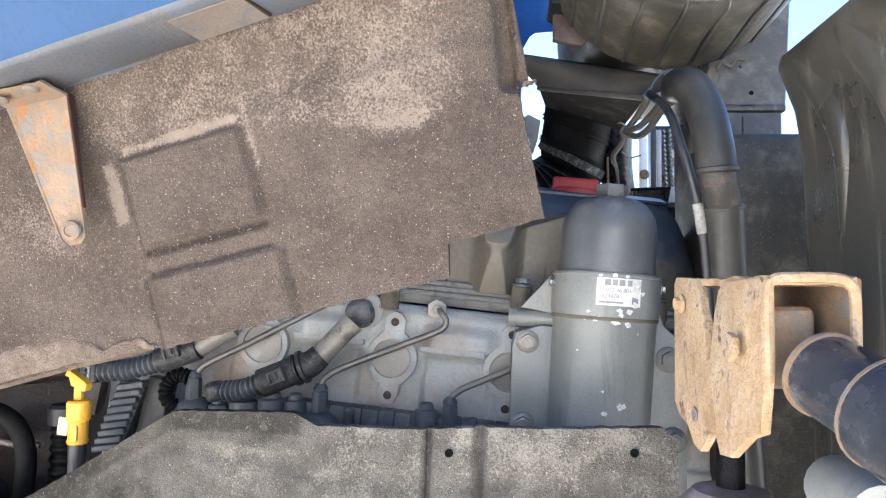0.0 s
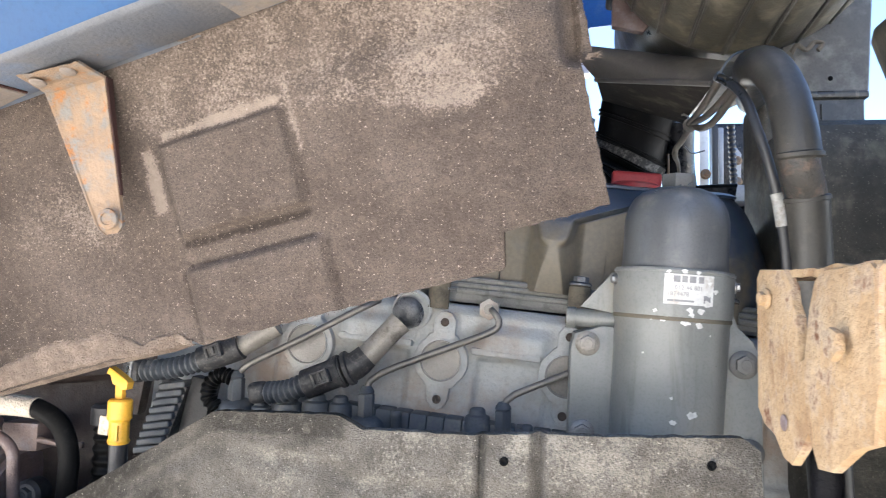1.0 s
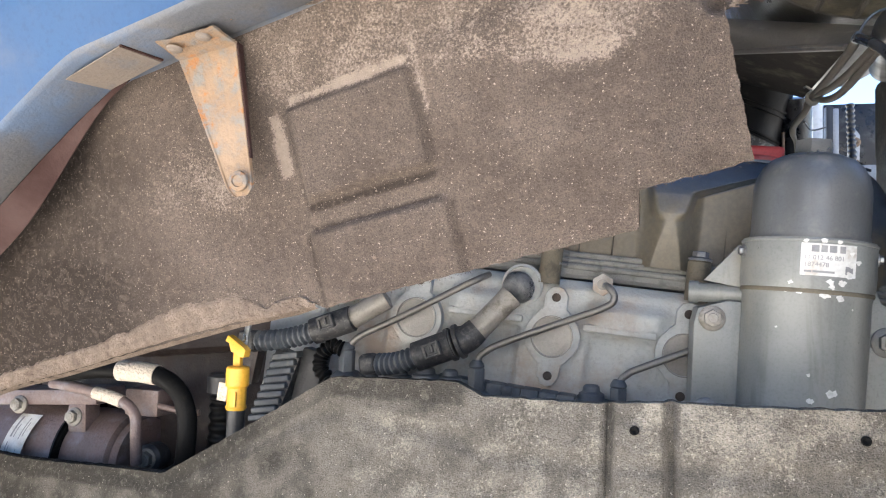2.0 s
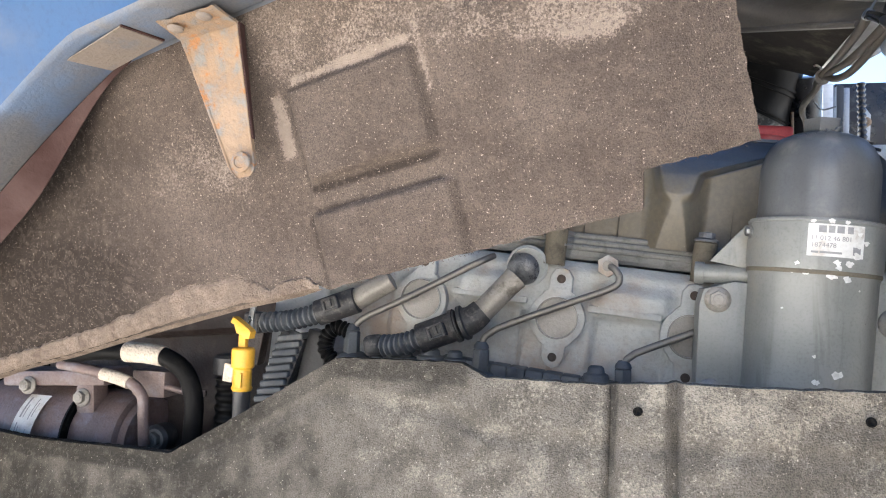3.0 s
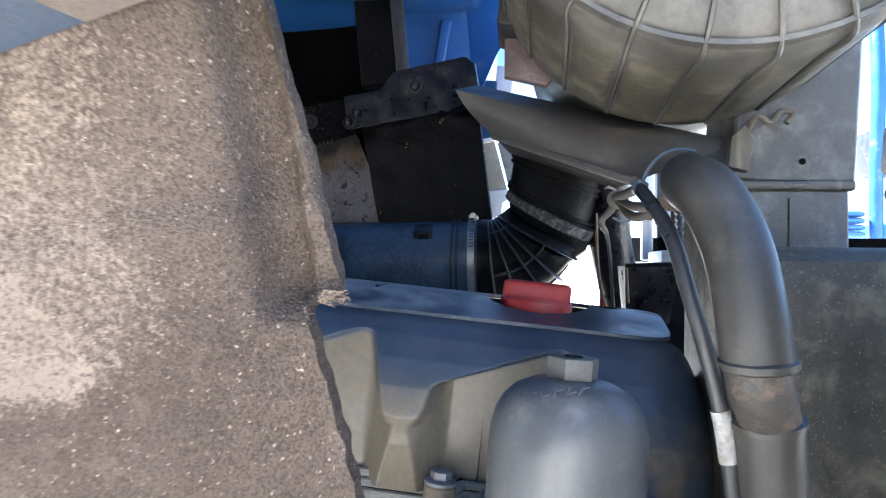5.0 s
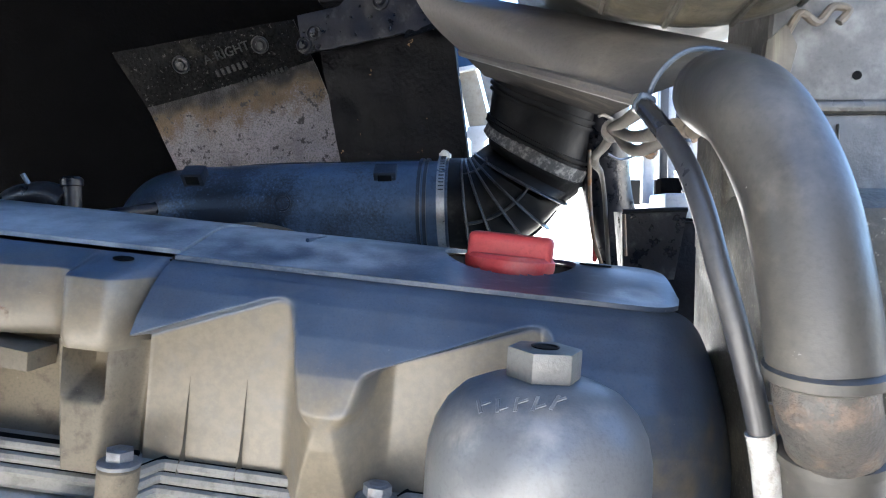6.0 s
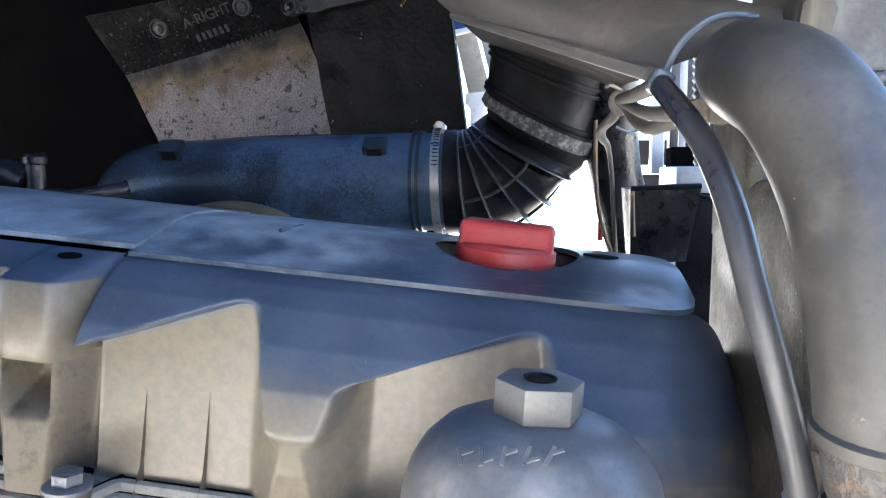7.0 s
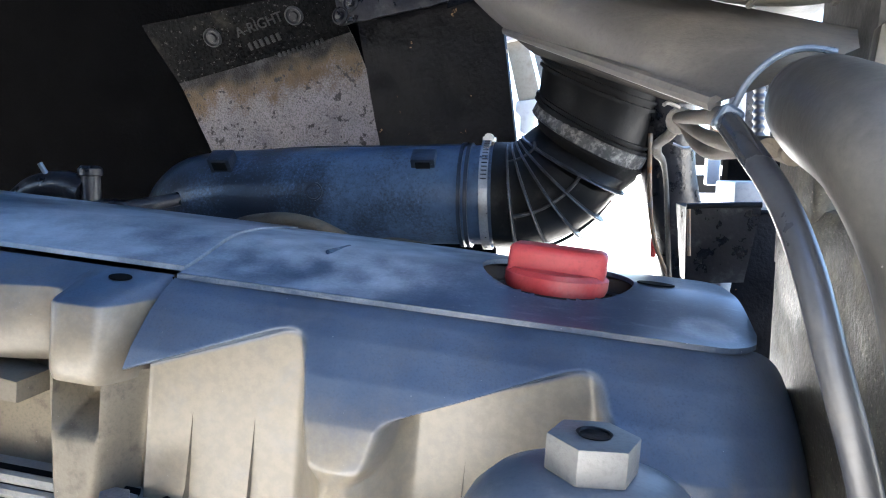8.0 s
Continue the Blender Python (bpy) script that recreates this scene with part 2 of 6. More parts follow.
M_SNORK = surf("scuffed_grey_plastic", (0.062, 0.061, 0.059), (0.085, 0.083, 0.081), 22, 0.5, 0, 0.2, 320, dust=(0.155, 0.152, 0.146), dust_amt=0.5, dust_scale=28, dist=0.002, streak=(0.18, 0.176, 0.168), streak_scale=(40, 40, 12), streak_cut=0.52, streak_amt=0.5)
M_TANK = surf("dirty_black_tank", (0.046, 0.042, 0.034), (0.066, 0.060, 0.048), 9, 0.36, 0, 0.15, 300, dust=(0.12, 0.104, 0.076), dust_amt=0.30, dust_scale=9, spots=(0.20, 0.18, 0.14), spot_scale=90, spot_cut=0.70, spot_soft=0.08, dist=0.002, streak=(0.27, 0.235, 0.175), streak_scale=(46, 46, 5), streak_cut=0.535, streak_amt=0.7)
M_TANK_SAND = surf("sandy_black_tank", (0.055, 0.050, 0.039), (0.085, 0.076, 0.058), 20, 0.6, 0, 0.4, 300, dust=(0.17, 0.15, 0.108), dust_amt=0.42, dust_scale=26, spots=(0.24, 0.215, 0.16), spot_scale=380, spot_cut=0.61, spot_soft=0.06, dist=0.002, streak=(0.028, 0.027, 0.024), streak_scale=(30, 30, 9), streak_cut=0.5, streak_amt=0.7)
M_RED = surf("red_cap_plastic", (0.50, 0.045, 0.045), (0.58, 0.07, 0.065), 30, 0.5, 0, 0.1, 400, dust=(0.50, 0.22, 0.19), dust_amt=0.2, dist=0.0012)
M_YELLOW = surf("yellow_plastic", (0.70, 0.37, 0.035), (0.76, 0.43, 0.05), 30, 0.45, 0, 0.08, 400, dust=(0.5, 0.33, 0.08), dust_amt=0.15)
M_WHITE = surf("white_label", (0.72, 0.72, 0.70), (0.62, 0.61, 0.58), 60, 0.6, 0, 0.05, 300, dust=(0.45, 0.40, 0.34), dust_amt=0.25, dust_scale=60)
M_TAPE = surf("worn_white_tape", (0.30, 0.30, 0.285), (0.40, 0.39, 0.37), 120, 0.6, 0, 0.3, 300, dust=(0.22, 0.20, 0.17), dust_amt=0.5, dust_scale=90)
M_INK = surf("faded_ink", (0.22, 0.22, 0.23), (0.32, 0.32, 0.32), 90, 0.6, 0, 0, 400)
M_CHIP = surf("bare_chip", (0.76, 0.75, 0.72), (0.62, 0.61, 0.58), 200, 0.6, 0.0, 0.1, 400)
M_PIT = surf("recess_black", (0.006, 0.006, 0.006), (0.009, 0.009, 0.009), 40, 0.9, 0, 0.1, 300, spec=0.03)
M_TAR = surf("tarred_black_steel", (0.0042, 0.0042, 0.0052), (0.0078, 0.0076, 0.009), 22, 0.45, 0, 0.4, 160, spots=(0.30, 0.19, 0.10), spot_scale=38, spot_cut=0.67, dist=0.003, spec=0.07, rvar=0.05)
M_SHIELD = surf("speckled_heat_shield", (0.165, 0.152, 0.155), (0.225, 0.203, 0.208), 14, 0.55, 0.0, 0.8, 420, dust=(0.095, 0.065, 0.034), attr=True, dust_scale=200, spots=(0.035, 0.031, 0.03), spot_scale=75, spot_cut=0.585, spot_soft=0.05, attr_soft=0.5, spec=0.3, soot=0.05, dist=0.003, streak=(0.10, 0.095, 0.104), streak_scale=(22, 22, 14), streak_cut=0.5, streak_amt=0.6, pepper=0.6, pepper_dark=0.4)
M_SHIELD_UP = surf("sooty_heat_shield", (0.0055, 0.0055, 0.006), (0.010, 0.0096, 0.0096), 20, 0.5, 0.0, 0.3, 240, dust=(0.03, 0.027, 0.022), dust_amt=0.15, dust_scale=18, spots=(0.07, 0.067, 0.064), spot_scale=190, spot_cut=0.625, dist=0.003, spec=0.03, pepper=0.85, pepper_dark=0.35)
M_WORN = surf("scuffed_black_band", (0.030, 0.029, 0.027), (0.05, 0.048, 0.045), 60, 0.6, 0, 0.4, 300, dust=(0.23, 0.22, 0.20), dust_amt=0.5, dust_scale=170, dist=0.002)
M_SHIELD_LET = surf("worn_letter_steel", (0.016, 0.016, 0.016), (0.026, 0.0255, 0.025), 30, 0.4, 0.0, 0.2, 300, dust=(0.05, 0.048, 0.044), dust_amt=0.3, dust_scale=140)
M_DEEP = surf("dark_brown_oily_casting", (0.022, 0.014, 0.012), (0.034, 0.021, 0.017), 30, 0.6, 0, 0.3, 300, dust=(0.06, 0.042, 0.034), dust_amt=0.3, dust_scale=40)
M_BOLT_HOLE = surf("rusty_bolt_hole", (0.055, 0.040, 0.032), (0.085, 0.064, 0.052), 90, 0.7, 0.1, 0.3, 300)
M_CAVE = surf("deep_shade_black", (0.0028, 0.0028, 0.003), (0.0038, 0.0038, 0.004), 22, 0.9, 0, 0.3, 160, dist=0.003, spec=0.0)
M_COMP = surf("brown_stained_casting", (0.17, 0.125, 0.115), (0.23, 0.17, 0.155), 18, 0.5, 0.2, 0.3, 260, dust=(0.24, 0.215, 0.225), dust_amt=0.4, dust_scale=40)
M_FLAP = surf("grey_rubber_flap", (0.13, 0.118, 0.125), (0.17, 0.155, 0.16), 8, 0.6, 0, 0.1, 300, dust=(0.05, 0.066, 0.082), dust_amt=0.4, dust_scale=6)
M_GROUND = surf("sunlit_concrete", (0.52, 0.485, 0.43), (0.58, 0.545, 0.485), 0.6, 0.9, 0, 0.2, 30, dust=(0.30, 0.27, 0.22), dust_amt=0.3, dust_scale=0.25, dist=0.01)
M_CLAD = surf("bounce_wall_cream", (0.74, 0.71, 0.65), (0.79, 0.765, 0.71), 1.5, 0.8, 0, 0.1, 60)
M_CREAM = surf("dirty_cream_paint", (0.33, 0.295, 0.23), (0.39, 0.35, 0.275), 16, 0.5, 0, 0.08, 200, dust=(0.26, 0.225, 0.165), dust_amt=0.35, dust_scale=30)
M_CREAM_GREY = surf("greyed_cream_paint", (0.21, 0.206, 0.192), (0.25, 0.243, 0.226), 16, 0.6, 0, 0.08, 200, dust=(0.16, 0.15, 0.133), dust_amt=0.35, dust_scale=30)
M_WHITEPAINT = surf("white_vehicle_paint", (0.75, 0.75, 0.74), (0.8, 0.8, 0.79), 3, 0.3, 0, 0, 100, coat=0.3)
M_GREYPAINT = surf("grey_vehicle_steel", (0.30, 0.31, 0.33), (0.38, 0.39, 0.40), 9, 0.45, 0.3, 0.1, 200)
M_TAR_WORN = surf("worn_black_steel", (0.008, 0.008, 0.010), (0.018, 0.0175, 0.021), 40, 0.36, 0, 0.25, 160, dust=(0.060, 0.058, 0.058), dust_amt=0.28, dust_scale=44, spots=(0.22, 0.17, 0.115), spot_scale=60, spot_cut=0.70, dist=0.002, spec=0.35)
M_PLUG = surf("dusty_black_connector", (0.026, 0.027, 0.030), (0.042, 0.042, 0.045), 50, 0.5, 0, 0.25, 420, dust=(0.13, 0.122, 0.112), dust_amt=0.4, dust_scale=160, rvar=0.1, dist=0.0015)
M_PLUGBALL = surf("dark_steel_ball", (0.13, 0.134, 0.142), (0.21, 0.212, 0.215), 90, 0.38, 0.3, 0.3, 400, spots=(0.34, 0.32, 0.30), spot_scale=260, spot_cut=0.66)
M_LOOM = surf("grimy_grey_duct", (0.070, 0.080, 0.093), (0.095, 0.105, 0.118), 20, 0.5, 0, 0.15, 400, dust=(0.19, 0.18, 0.16), dust_amt=0.3, dust_scale=30, spots=(0.05, 0.05, 0.05), spot_scale=120, spot_cut=0.70, dist=0.0015)
M_LIP = surf("tan_lit_lip", (0.085, 0.068, 0.045), (0.13, 0.10, 0.068), 30, 0.7, 0, 0.2, 300, dust=(0.08, 0.07, 0.055), dust_amt=0.3, dust_scale=40)
M_SLEEVE = surf("dull_grey_sleeve", (0.27, 0.25, 0.222), (0.34, 0.315, 0.28), 40, 0.5, 0.2, 0.15, 400, dust=(0.15, 0.13, 0.105), dust_amt=0.35, dust_scale=50, spots=(0.55, 0.53, 0.50), spot_scale=120, spot_cut=0.73)
M_PAPER = surf("creased_paper", (0.58, 0.50, 0.41), (0.66, 0.58, 0.48), 90, 0.8, 0, 0.7, 260, dust=(0.36, 0.28, 0.21), dust_amt=0.3, dust_scale=90)
M_TIE = surf("blue_grey_tie", (0.06, 0.078, 0.10), (0.085, 0.105, 0.13), 40, 0.4, 0, 0.05, 300)
M_BROWNWIRE = surf("dusty_taped_cable", (0.105, 0.09, 0.072), (0.15, 0.128, 0.10), 40, 0.75, 0, 0.3, 300)
M_TAIL = surf("red_lamp_plastic", (0.5, 0.03, 0.03), (0.42, 0.03, 0.03), 40, 0.3, 0, 0, 300)


# ---- shape tools ----
def thing(name, base, label, category, group="", kind=""):
    e = new(name)
    e.location = base
    e.empty_display_size = 0.02
    return tagged(e, label, category, group, kind)


def root(ob):
    off = Vector()
    while ob:
        off += ob.location
        ob = ob.parent
    return off


def part(name, bm, material, parent=None, label="", smooth=True, angle=35, dust=None, grime_shade=None):
    """Links a bmesh, given in world metres, as one mesh object under a thing or a part."""
    bmesh.ops.recalc_face_normals(bm, faces=bm.faces)
    laid = [dust(*v.co) for v in bm.verts] if dust else None
    black = [grime_shade(*v.co) for v in bm.verts] if grime_shade else [max(0.0, -v) for v in laid or ()]
    if parent:
        bmesh.ops.translate(bm, vec=-root(parent), verts=bm.verts)
    me = bpy.data.meshes.new(name)
    if smooth:
        for f in bm.faces:
            f.smooth = True
        lim = radians(angle)
        for e in bm.edges:
            if len(e.link_faces) == 2 and e.calc_face_angle(0) > lim:
                e.smooth = False
    bm.to_mesh(me)
    bm.free()
    if laid:
        me.attributes.new("dust", "FLOAT", "POINT").data.foreach_set("value", laid)
        me.attributes.new("grime_shade", "FLOAT", "POINT").data.foreach_set("value", black)
    me.materials.append(material)
    ob = new(name, me)
    ob.parent = parent
    if label:
        ob["label"] = label
    return ob


def box(size, m=None, bevel=0.002, segs=2):
    bm = bmesh.new()
    bmesh.ops.create_cube(bm, size=1.0)
    bmesh.ops.scale(bm, vec=size, verts=bm.verts)
    if bevel:
        bmesh.ops.bevel(bm, geom=list(bm.edges), offset=bevel, segments=segs, affect="EDGES", profile=0.6)
    if m is not None:
        bm.transform(m)
    return bm


def at(x, y, z, rx=0, ry=0, rz=0):
    return pose(x, y, z, rx, ry, rz)


def join(*bms):
    out = bms[0]
    for b in bms[1:]:
        me = bpy.data.meshes.new("tmp")
        b.to_mesh(me)
        b.free()
        out.from_mesh(me)
        bpy.data.meshes.remove(me)
    return out


def lathe(profile, m=None, segs=40):
    """Turns (radius, height) rows round z; closes both ends."""
    bm = bmesh.new()
    rings = []
    for r, z in profile:
        rings.append([bm.verts.new((r * math.cos(2 * math.pi * k / segs), r * math.sin(2 * math.pi * k / segs), z)) for k in range(segs)])
    for a, b in zip(rings, rings[1:]):
        for k in range(segs):
            bm.faces.new((a[k], a[(k + 1) % segs], b[(k + 1) % segs], b[k]))
    bm.faces.new(list(reversed(rings[0])))
    bm.faces.new(rings[-1])
    if m is not None:
        bm.transform(m)
    return bm


def smooth_path(pts, n=8):
    """Catmull-Rom points through the given ones."""
    p = [Vector(q) for q in pts]
    p = [2 * p[0] - p[1]] + p + [2 * p[-1] - p[-2]]
    out = []
    for k in range(1, len(p) - 2):
        a, b, c, d = p[k - 1:k + 3]
        for j in range(n):
            t = j / n
            out.append(0.5 * ((2 * b) + (c - a) * t + (2 * a - 5 * b + 4 * c - d) * t * t + (3 * b - a - 3 * c + d) * t ** 3))
    out.append(p[-2])
    return out


def tube(pts, r, segs=14, n=8, smooth=True, wave=0.0, waves=0, flat=1.0):
    """A pipe along a path; r is one radius or a function of 0..1; wave: corrugation depth, waves of them."""
    line = smooth_path(pts, n) if smooth else [Vector(q) for q in pts]
    if waves:
        fine = []
        total = waves * 6
        for k in range(total + 1):
            u = k / total * (len(line) - 1)
            i = min(int(u), len(line) - 2)
            fine.append(line[i].lerp(line[i + 1], u - i))
        line = fine
    bm = bmesh.new()
    up = None
    rings = []
    last = len(line) - 1
    for k, p in enumerate(line):
        tan = (line[min(k + 1, last)] - line[max(k - 1, 0)]).normalized()
        if up is None:
            up = tan.orthogonal().normalized()
        up = (up - tan * up.dot(tan)).normalized()
        side = tan.cross(up)
        u = k / last
        rad = r(u) if callable(r) else r
        if waves:
            rad += wave * math.sin(2 * math.pi * waves * u)
        rings.append([bm.verts.new(p + rad * (math.cos(2 * math.pi * s / segs) * up + flat * math.sin(2 * math.pi * s / segs) * side)) for s in range(segs)])
    for a, b in zip(rings, rings[1:]):
        for s in range(segs):
            bm.faces.new((a[s], a[(s + 1) % segs], b[(s + 1) % segs], b[s]))
    bm.faces.new(list(reversed(rings[0])))
    bm.faces.new(rings[-1])
    return bm


def prism(outline, depth, m=None, bevel=0.0):
    """An outline in local x, z, with its front at y = 0 and its back at y = depth."""
    bm = bmesh.new()
    f = bm.faces.new([bm.verts.new((x, 0, z)) for x, z in outline])
    ext = bmesh.ops.extrude_face_region(bm, geom=[f])
    bmesh.ops.translate(bm, vec=(0, depth, 0), verts=[v for v in ext["geom"] if isinstance(v, bmesh.types.BMVert)])
    if bevel:
        front = [e for e in bm.edges if all(abs(v.co.y) < 1e-7 for v in e.verts)]
        bmesh.ops.bevel(bm, geom=front, offset=bevel, segments=2, affect="EDGES", profile=0.6)
    if m is not None:
        bm.transform(m)
    return bm


def sheet(fn, nu, nv, thick=None):
    """A grid of fn(u, v) over the unit square; with thick (a vector) it gets a back and sides."""
    bm = bmesh.new()
    g = [[bm.verts.new(fn(i / nu, j / nv)) for j in range(nv + 1)] for i in range(nu + 1)]
    for i in range(nu):
        for j in range(nv):
            bm.faces.new((g[i][j], g[i + 1][j], g[i + 1][j + 1], g[i][j + 1]))
    if thick is not None:
        t = Vector(thick)
        h = [[bm.verts.new(v.co + t) for v in row] for row in g]
        for i in range(nu):
            for j in range(nv):
                bm.faces.new((h[i][j], h[i][j + 1], h[i + 1][j + 1], h[i + 1][j]))
        for i in range(nu):
            bm.faces.new((g[i + 1][0], g[i][0], h[i][0], h[i + 1][0]))
            bm.faces.new((g[i][nv], g[i + 1][nv], h[i + 1][nv], h[i][nv]))
        for j in range(nv):
            bm.faces.new((g[0][j], g[0][j + 1], h[0][j + 1], h[0][j]))
            bm.faces.new((g[nu][j + 1], g[nu][j], h[nu][j], h[nu][j + 1]))
    return bm


def sstep(a, b, x):
    t = min(1.0, max(0.0, (x - a) / (b - a)))
    return t * t * (3 - 2 * t)


def lerps(x, table):
    """Straight lines through rows of (x, value)."""
    if x <= table[0][0]:
        return table[0][1]
    for (a, va), (b, vb) in zip(table, table[1:]):
        if x <= b:
            return va + (vb - va) * (x - a) / (b - a)
    return table[-1][1]


def rough_n(x, y, z, s):
    return noise.noise(Vector((x, y, z)) * s)


def hexagon(r, h, m=None, bevel=0.001):
    bm = bmesh.new()
    bmesh.ops.create_cone(bm, cap_ends=True, segments=6, radius1=r, radius2=r, depth=h)
    if bevel:
        bmesh.ops.bevel(bm, geom=list(bm.edges), offset=bevel, segments=2, affect="EDGES", profile=0.6)
    if m is not None:
        bm.transform(m)
    return bm


def along(p, d):
    """The pose at p whose z points along d."""
    return Matrix.Translation(p) @ Vector(d).to_track_quat("Z", "Y").to_matrix().to_4x4()


def bolt(parent, p, d, r=0.009, material=None, name="bolt", label=""):
    """A flange bolt with a hexagon head that points along d."""
    m = along(p, d)
    bm = lathe([(r * 1.45, 0), (r * 1.45, r * 0.25), (r * 1.15, r * 0.45)], m, 20)
    bm = join(bm, hexagon(r, r * 0.8, m @ at(0, 0, r * 0.75), r * 0.08))
    bm = join(bm, lathe([(r * 0.62, r * 1.1), (r * 0.55, r * 1.2)], m, 14))
    return part(name, bm, material or M_STEEL, parent, label)


def text_bm(body, size, depth=0.0003):
    cu = bpy.data.curves.new("t", "FONT")
    cu.body, cu.size, cu.extrude, cu.align_x, cu.align_y = body, size, depth, "CENTER", "CENTER"
    ob = new("t", cu)
    me = ob.to_mesh()
    bm = bmesh.new()
    bm.from_mesh(me)
    ob.to_mesh_clear()
    bpy.data.objects.remove(ob)
    bpy.data.curves.remove(cu)
    return bm

# ---- setting ----
ground = part("ground", sheet(lambda u, v: Vector(((u - 0.5) * 1200, (v - 0.5) * 1200, 0)), 8, 8), M_GROUND, None, smooth=False)
tagged(ground, "pale sunlit concrete yard with worn patches", "ground", kind="structure")
wall = part("bounce_wall", box((60, 0.4, 3.4), at(0, -7.2, 1.7), 0.02), M_CLAD, None, smooth=False)
tagged(wall, "unseen plain cream-white wall added to bounce light into the engine bay", "wall", kind="structure")

# engine axes: x along the engine, sinking to the right; z up its cylinders
ENG = at(0.18, 0.95, 1.362, 0, 5.4, 0)


def eng(x, y, z):
    return ENG @ Vector((x, y, z))


def evec(x, y, z):
    return ENG.to_3x3() @ Vector((x, y, z))


def ebox(x0, x1, y0, y1, z0, z1, bevel=0.002):
    return box((x1 - x0, y1 - y0, z1 - z0), ENG @ at((x0 + x1) / 2, (y0 + y1) / 2, (z0 + z1) / 2), bevel)


# ---- engine ----
engine = thing("engine", eng(-0.15, 0.1, -0.55), "grey-painted truck diesel engine with plastic rocker cover, dusty", "engine")


def head_face(u, v):
    """Cast face of the cylinder head, with a rounded ledge above recessed fields."""
    x, z = -0.50 + 0.77 * u, -0.36 + 0.317 * v
    y = -0.012
    cell = ((x + 0.148 + 0.08) % 0.16) - 0.08
    field = sstep(0.036, 0.044, abs(cell)) * sstep(-0.100, -0.106, z) * sstep(-0.205, -0.199, z)
    y += 0.006 * field
    y -= 0.010 * sstep(-0.098, -0.090, z) * sstep(-0.060, -0.075, z) * sstep(0.03, 0.05, abs(cell))
    y += 0.012 * sstep(-0.055, -0.040, z)
    y += 0.0008 * rough_n(x, 0, z, 60)
    return eng(x, y, z)


head = part("cylinder_head", sheet(head_face, 300, 100, evec(0, 0.25, 0)), M_HEAD, engine, "cast cylinder head in dusty grey-green paint", angle=50)


def boss(x):
    """A round core-plug flange with an ear above and one below."""
    ring = []
    for k in range(48):
        a = 2 * math.pi * k / 48
        r = 0.031
        ex, ez = math.cos(a), math.sin(a)
        for ez0, er in ((0.044, 0.013), (-0.044, 0.012)):
            # reach of the ear's circle in this direction
            b = ez * ez0
            disc = b * b - (ez0 * ez0 - er * er)
            if disc > 0 and b > 0:
                r = max(r, b + math.sqrt(disc))
        near = max(0.0, abs(ez) - 0.75) / 0.25
        r = max(r, 0.031 + 0.004 * near)
        ring.append((r * ex, r * ez))
    fl = part("plug_flange", prism(ring, 0.012, ENG @ at(x, -0.024, -0.109), 0.002), M_HEAD, engine)
    part("core_plug", lathe([(0.0245, 0), (0.0245, 0.002), (0.0225, 0.002), (0.0215, -0.0005), (0.004, -0.0012)], ENG @ at(x, -0.0245, -0.109, 90, 0, 0), 40), M_HEAD, fl, "pressed core plug with bright worn rim")
    part("worn_rim", lathe([(0.0232, 0), (0.0236, 0.0026), (0.0226, 0.0026), (0.0222, 0.0008)], ENG @ at(x, -0.0245, -0.109, 90, 0, 0), 40), M_PIPE, fl)
    for dz in (0.044, -0.044):
        part("hole", lathe([(0.0050, 0), (0.0050, 0.0004), (0.0042, 0.0005), (0.0036, 0.0001), (0.0001, 0.0002)], ENG @ at(x, -0.0243, -0.109 + dz, 90, 0, 0), 20), M_BOLT_HOLE, fl)


for bx in (-0.148, -0.308, -0.006):
    boss(bx)
for x0, x1 in ((-0.43, -0.345), (-0.272, -0.184), (-0.116, -0.036)):
    part("casting_rib", ebox(x0, x1, -0.022, -0.008, -0.098, -0.090, 0.003), M_HEAD, engine)


# rocker cover front, between the joint and the right-hand end
def shoulder(z):
    return lerps(z, [(-0.02, -0.004), (0.02, -0.017), (0.042, -0.021), (0.065, -0.015), (0.085, -0.002), (0.102, 0.015), (0.112, 0.029), (0.118, 0.042)])


def pocket(x, z):
    """1 inside a pocket of the cover's side, 0 on its shoulder and tongues."""
    cell = (x + 0.157) % 0.16
    at_pocket = cell if cell < 0.1215 else cell - 0.16
    top = 0.0745 + 0.385 * min(at_pocket, 0.09)
    round_off = max(0.0, at_pocket - 0.074)
    top -= 0.020 * (1 - math.sqrt(max(0.0, 1 - min(1.0, round_off / 0.020) ** 2)))
    m = sstep(top + 0.0010, top - 0.0035, z)
    # the tongue between two pockets narrows downwards and ends in a rounded tip
    c = cell - 0.1215
    w = lerps(z, [(0.034, 0.006), (0.038, 0.0125), (0.044, 0.0165), (0.052, 0.0190), (0.066, 0.0225), (0.082, 0.0265), (0.105, 0.034)])
    tongue = sstep(w + 0.0065, w - 0.0045, abs(c)) * sstep(0.026, 0.046, z)
    return m * (1 - tongue)


def cover_side(u, v):
    x, z = -0.161 + 0.40 * u, -0.018 + 0.136 * v
    ys = shoulder(z)
    wall = 0.021 - 0.003 * sstep(0.06, -0.018, z)
    c = abs((((x + 0.157) % 0.16) - 0.122))
    column = -0.0175 + 0.0365 * sstep(0.003, 0.036, c)
    wall = min(wall, max(column, ys * 0.9))
    edge = sstep(0.098, 0.105, x)
    m = pocket(x, z) * (1 - edge)
    y = ys + (max(wall, ys) - ys) * m
    if x > 0.14:
        y += 9.0 * (x - 0.14) ** 2 * (1 + 0.5 * v)
        z -= 5.5 * max(0.0, x - 0.165) ** 2 * (0.3 + v) * 2
    return eng(x, y, z)


ENG_IN = ENG.inverted()


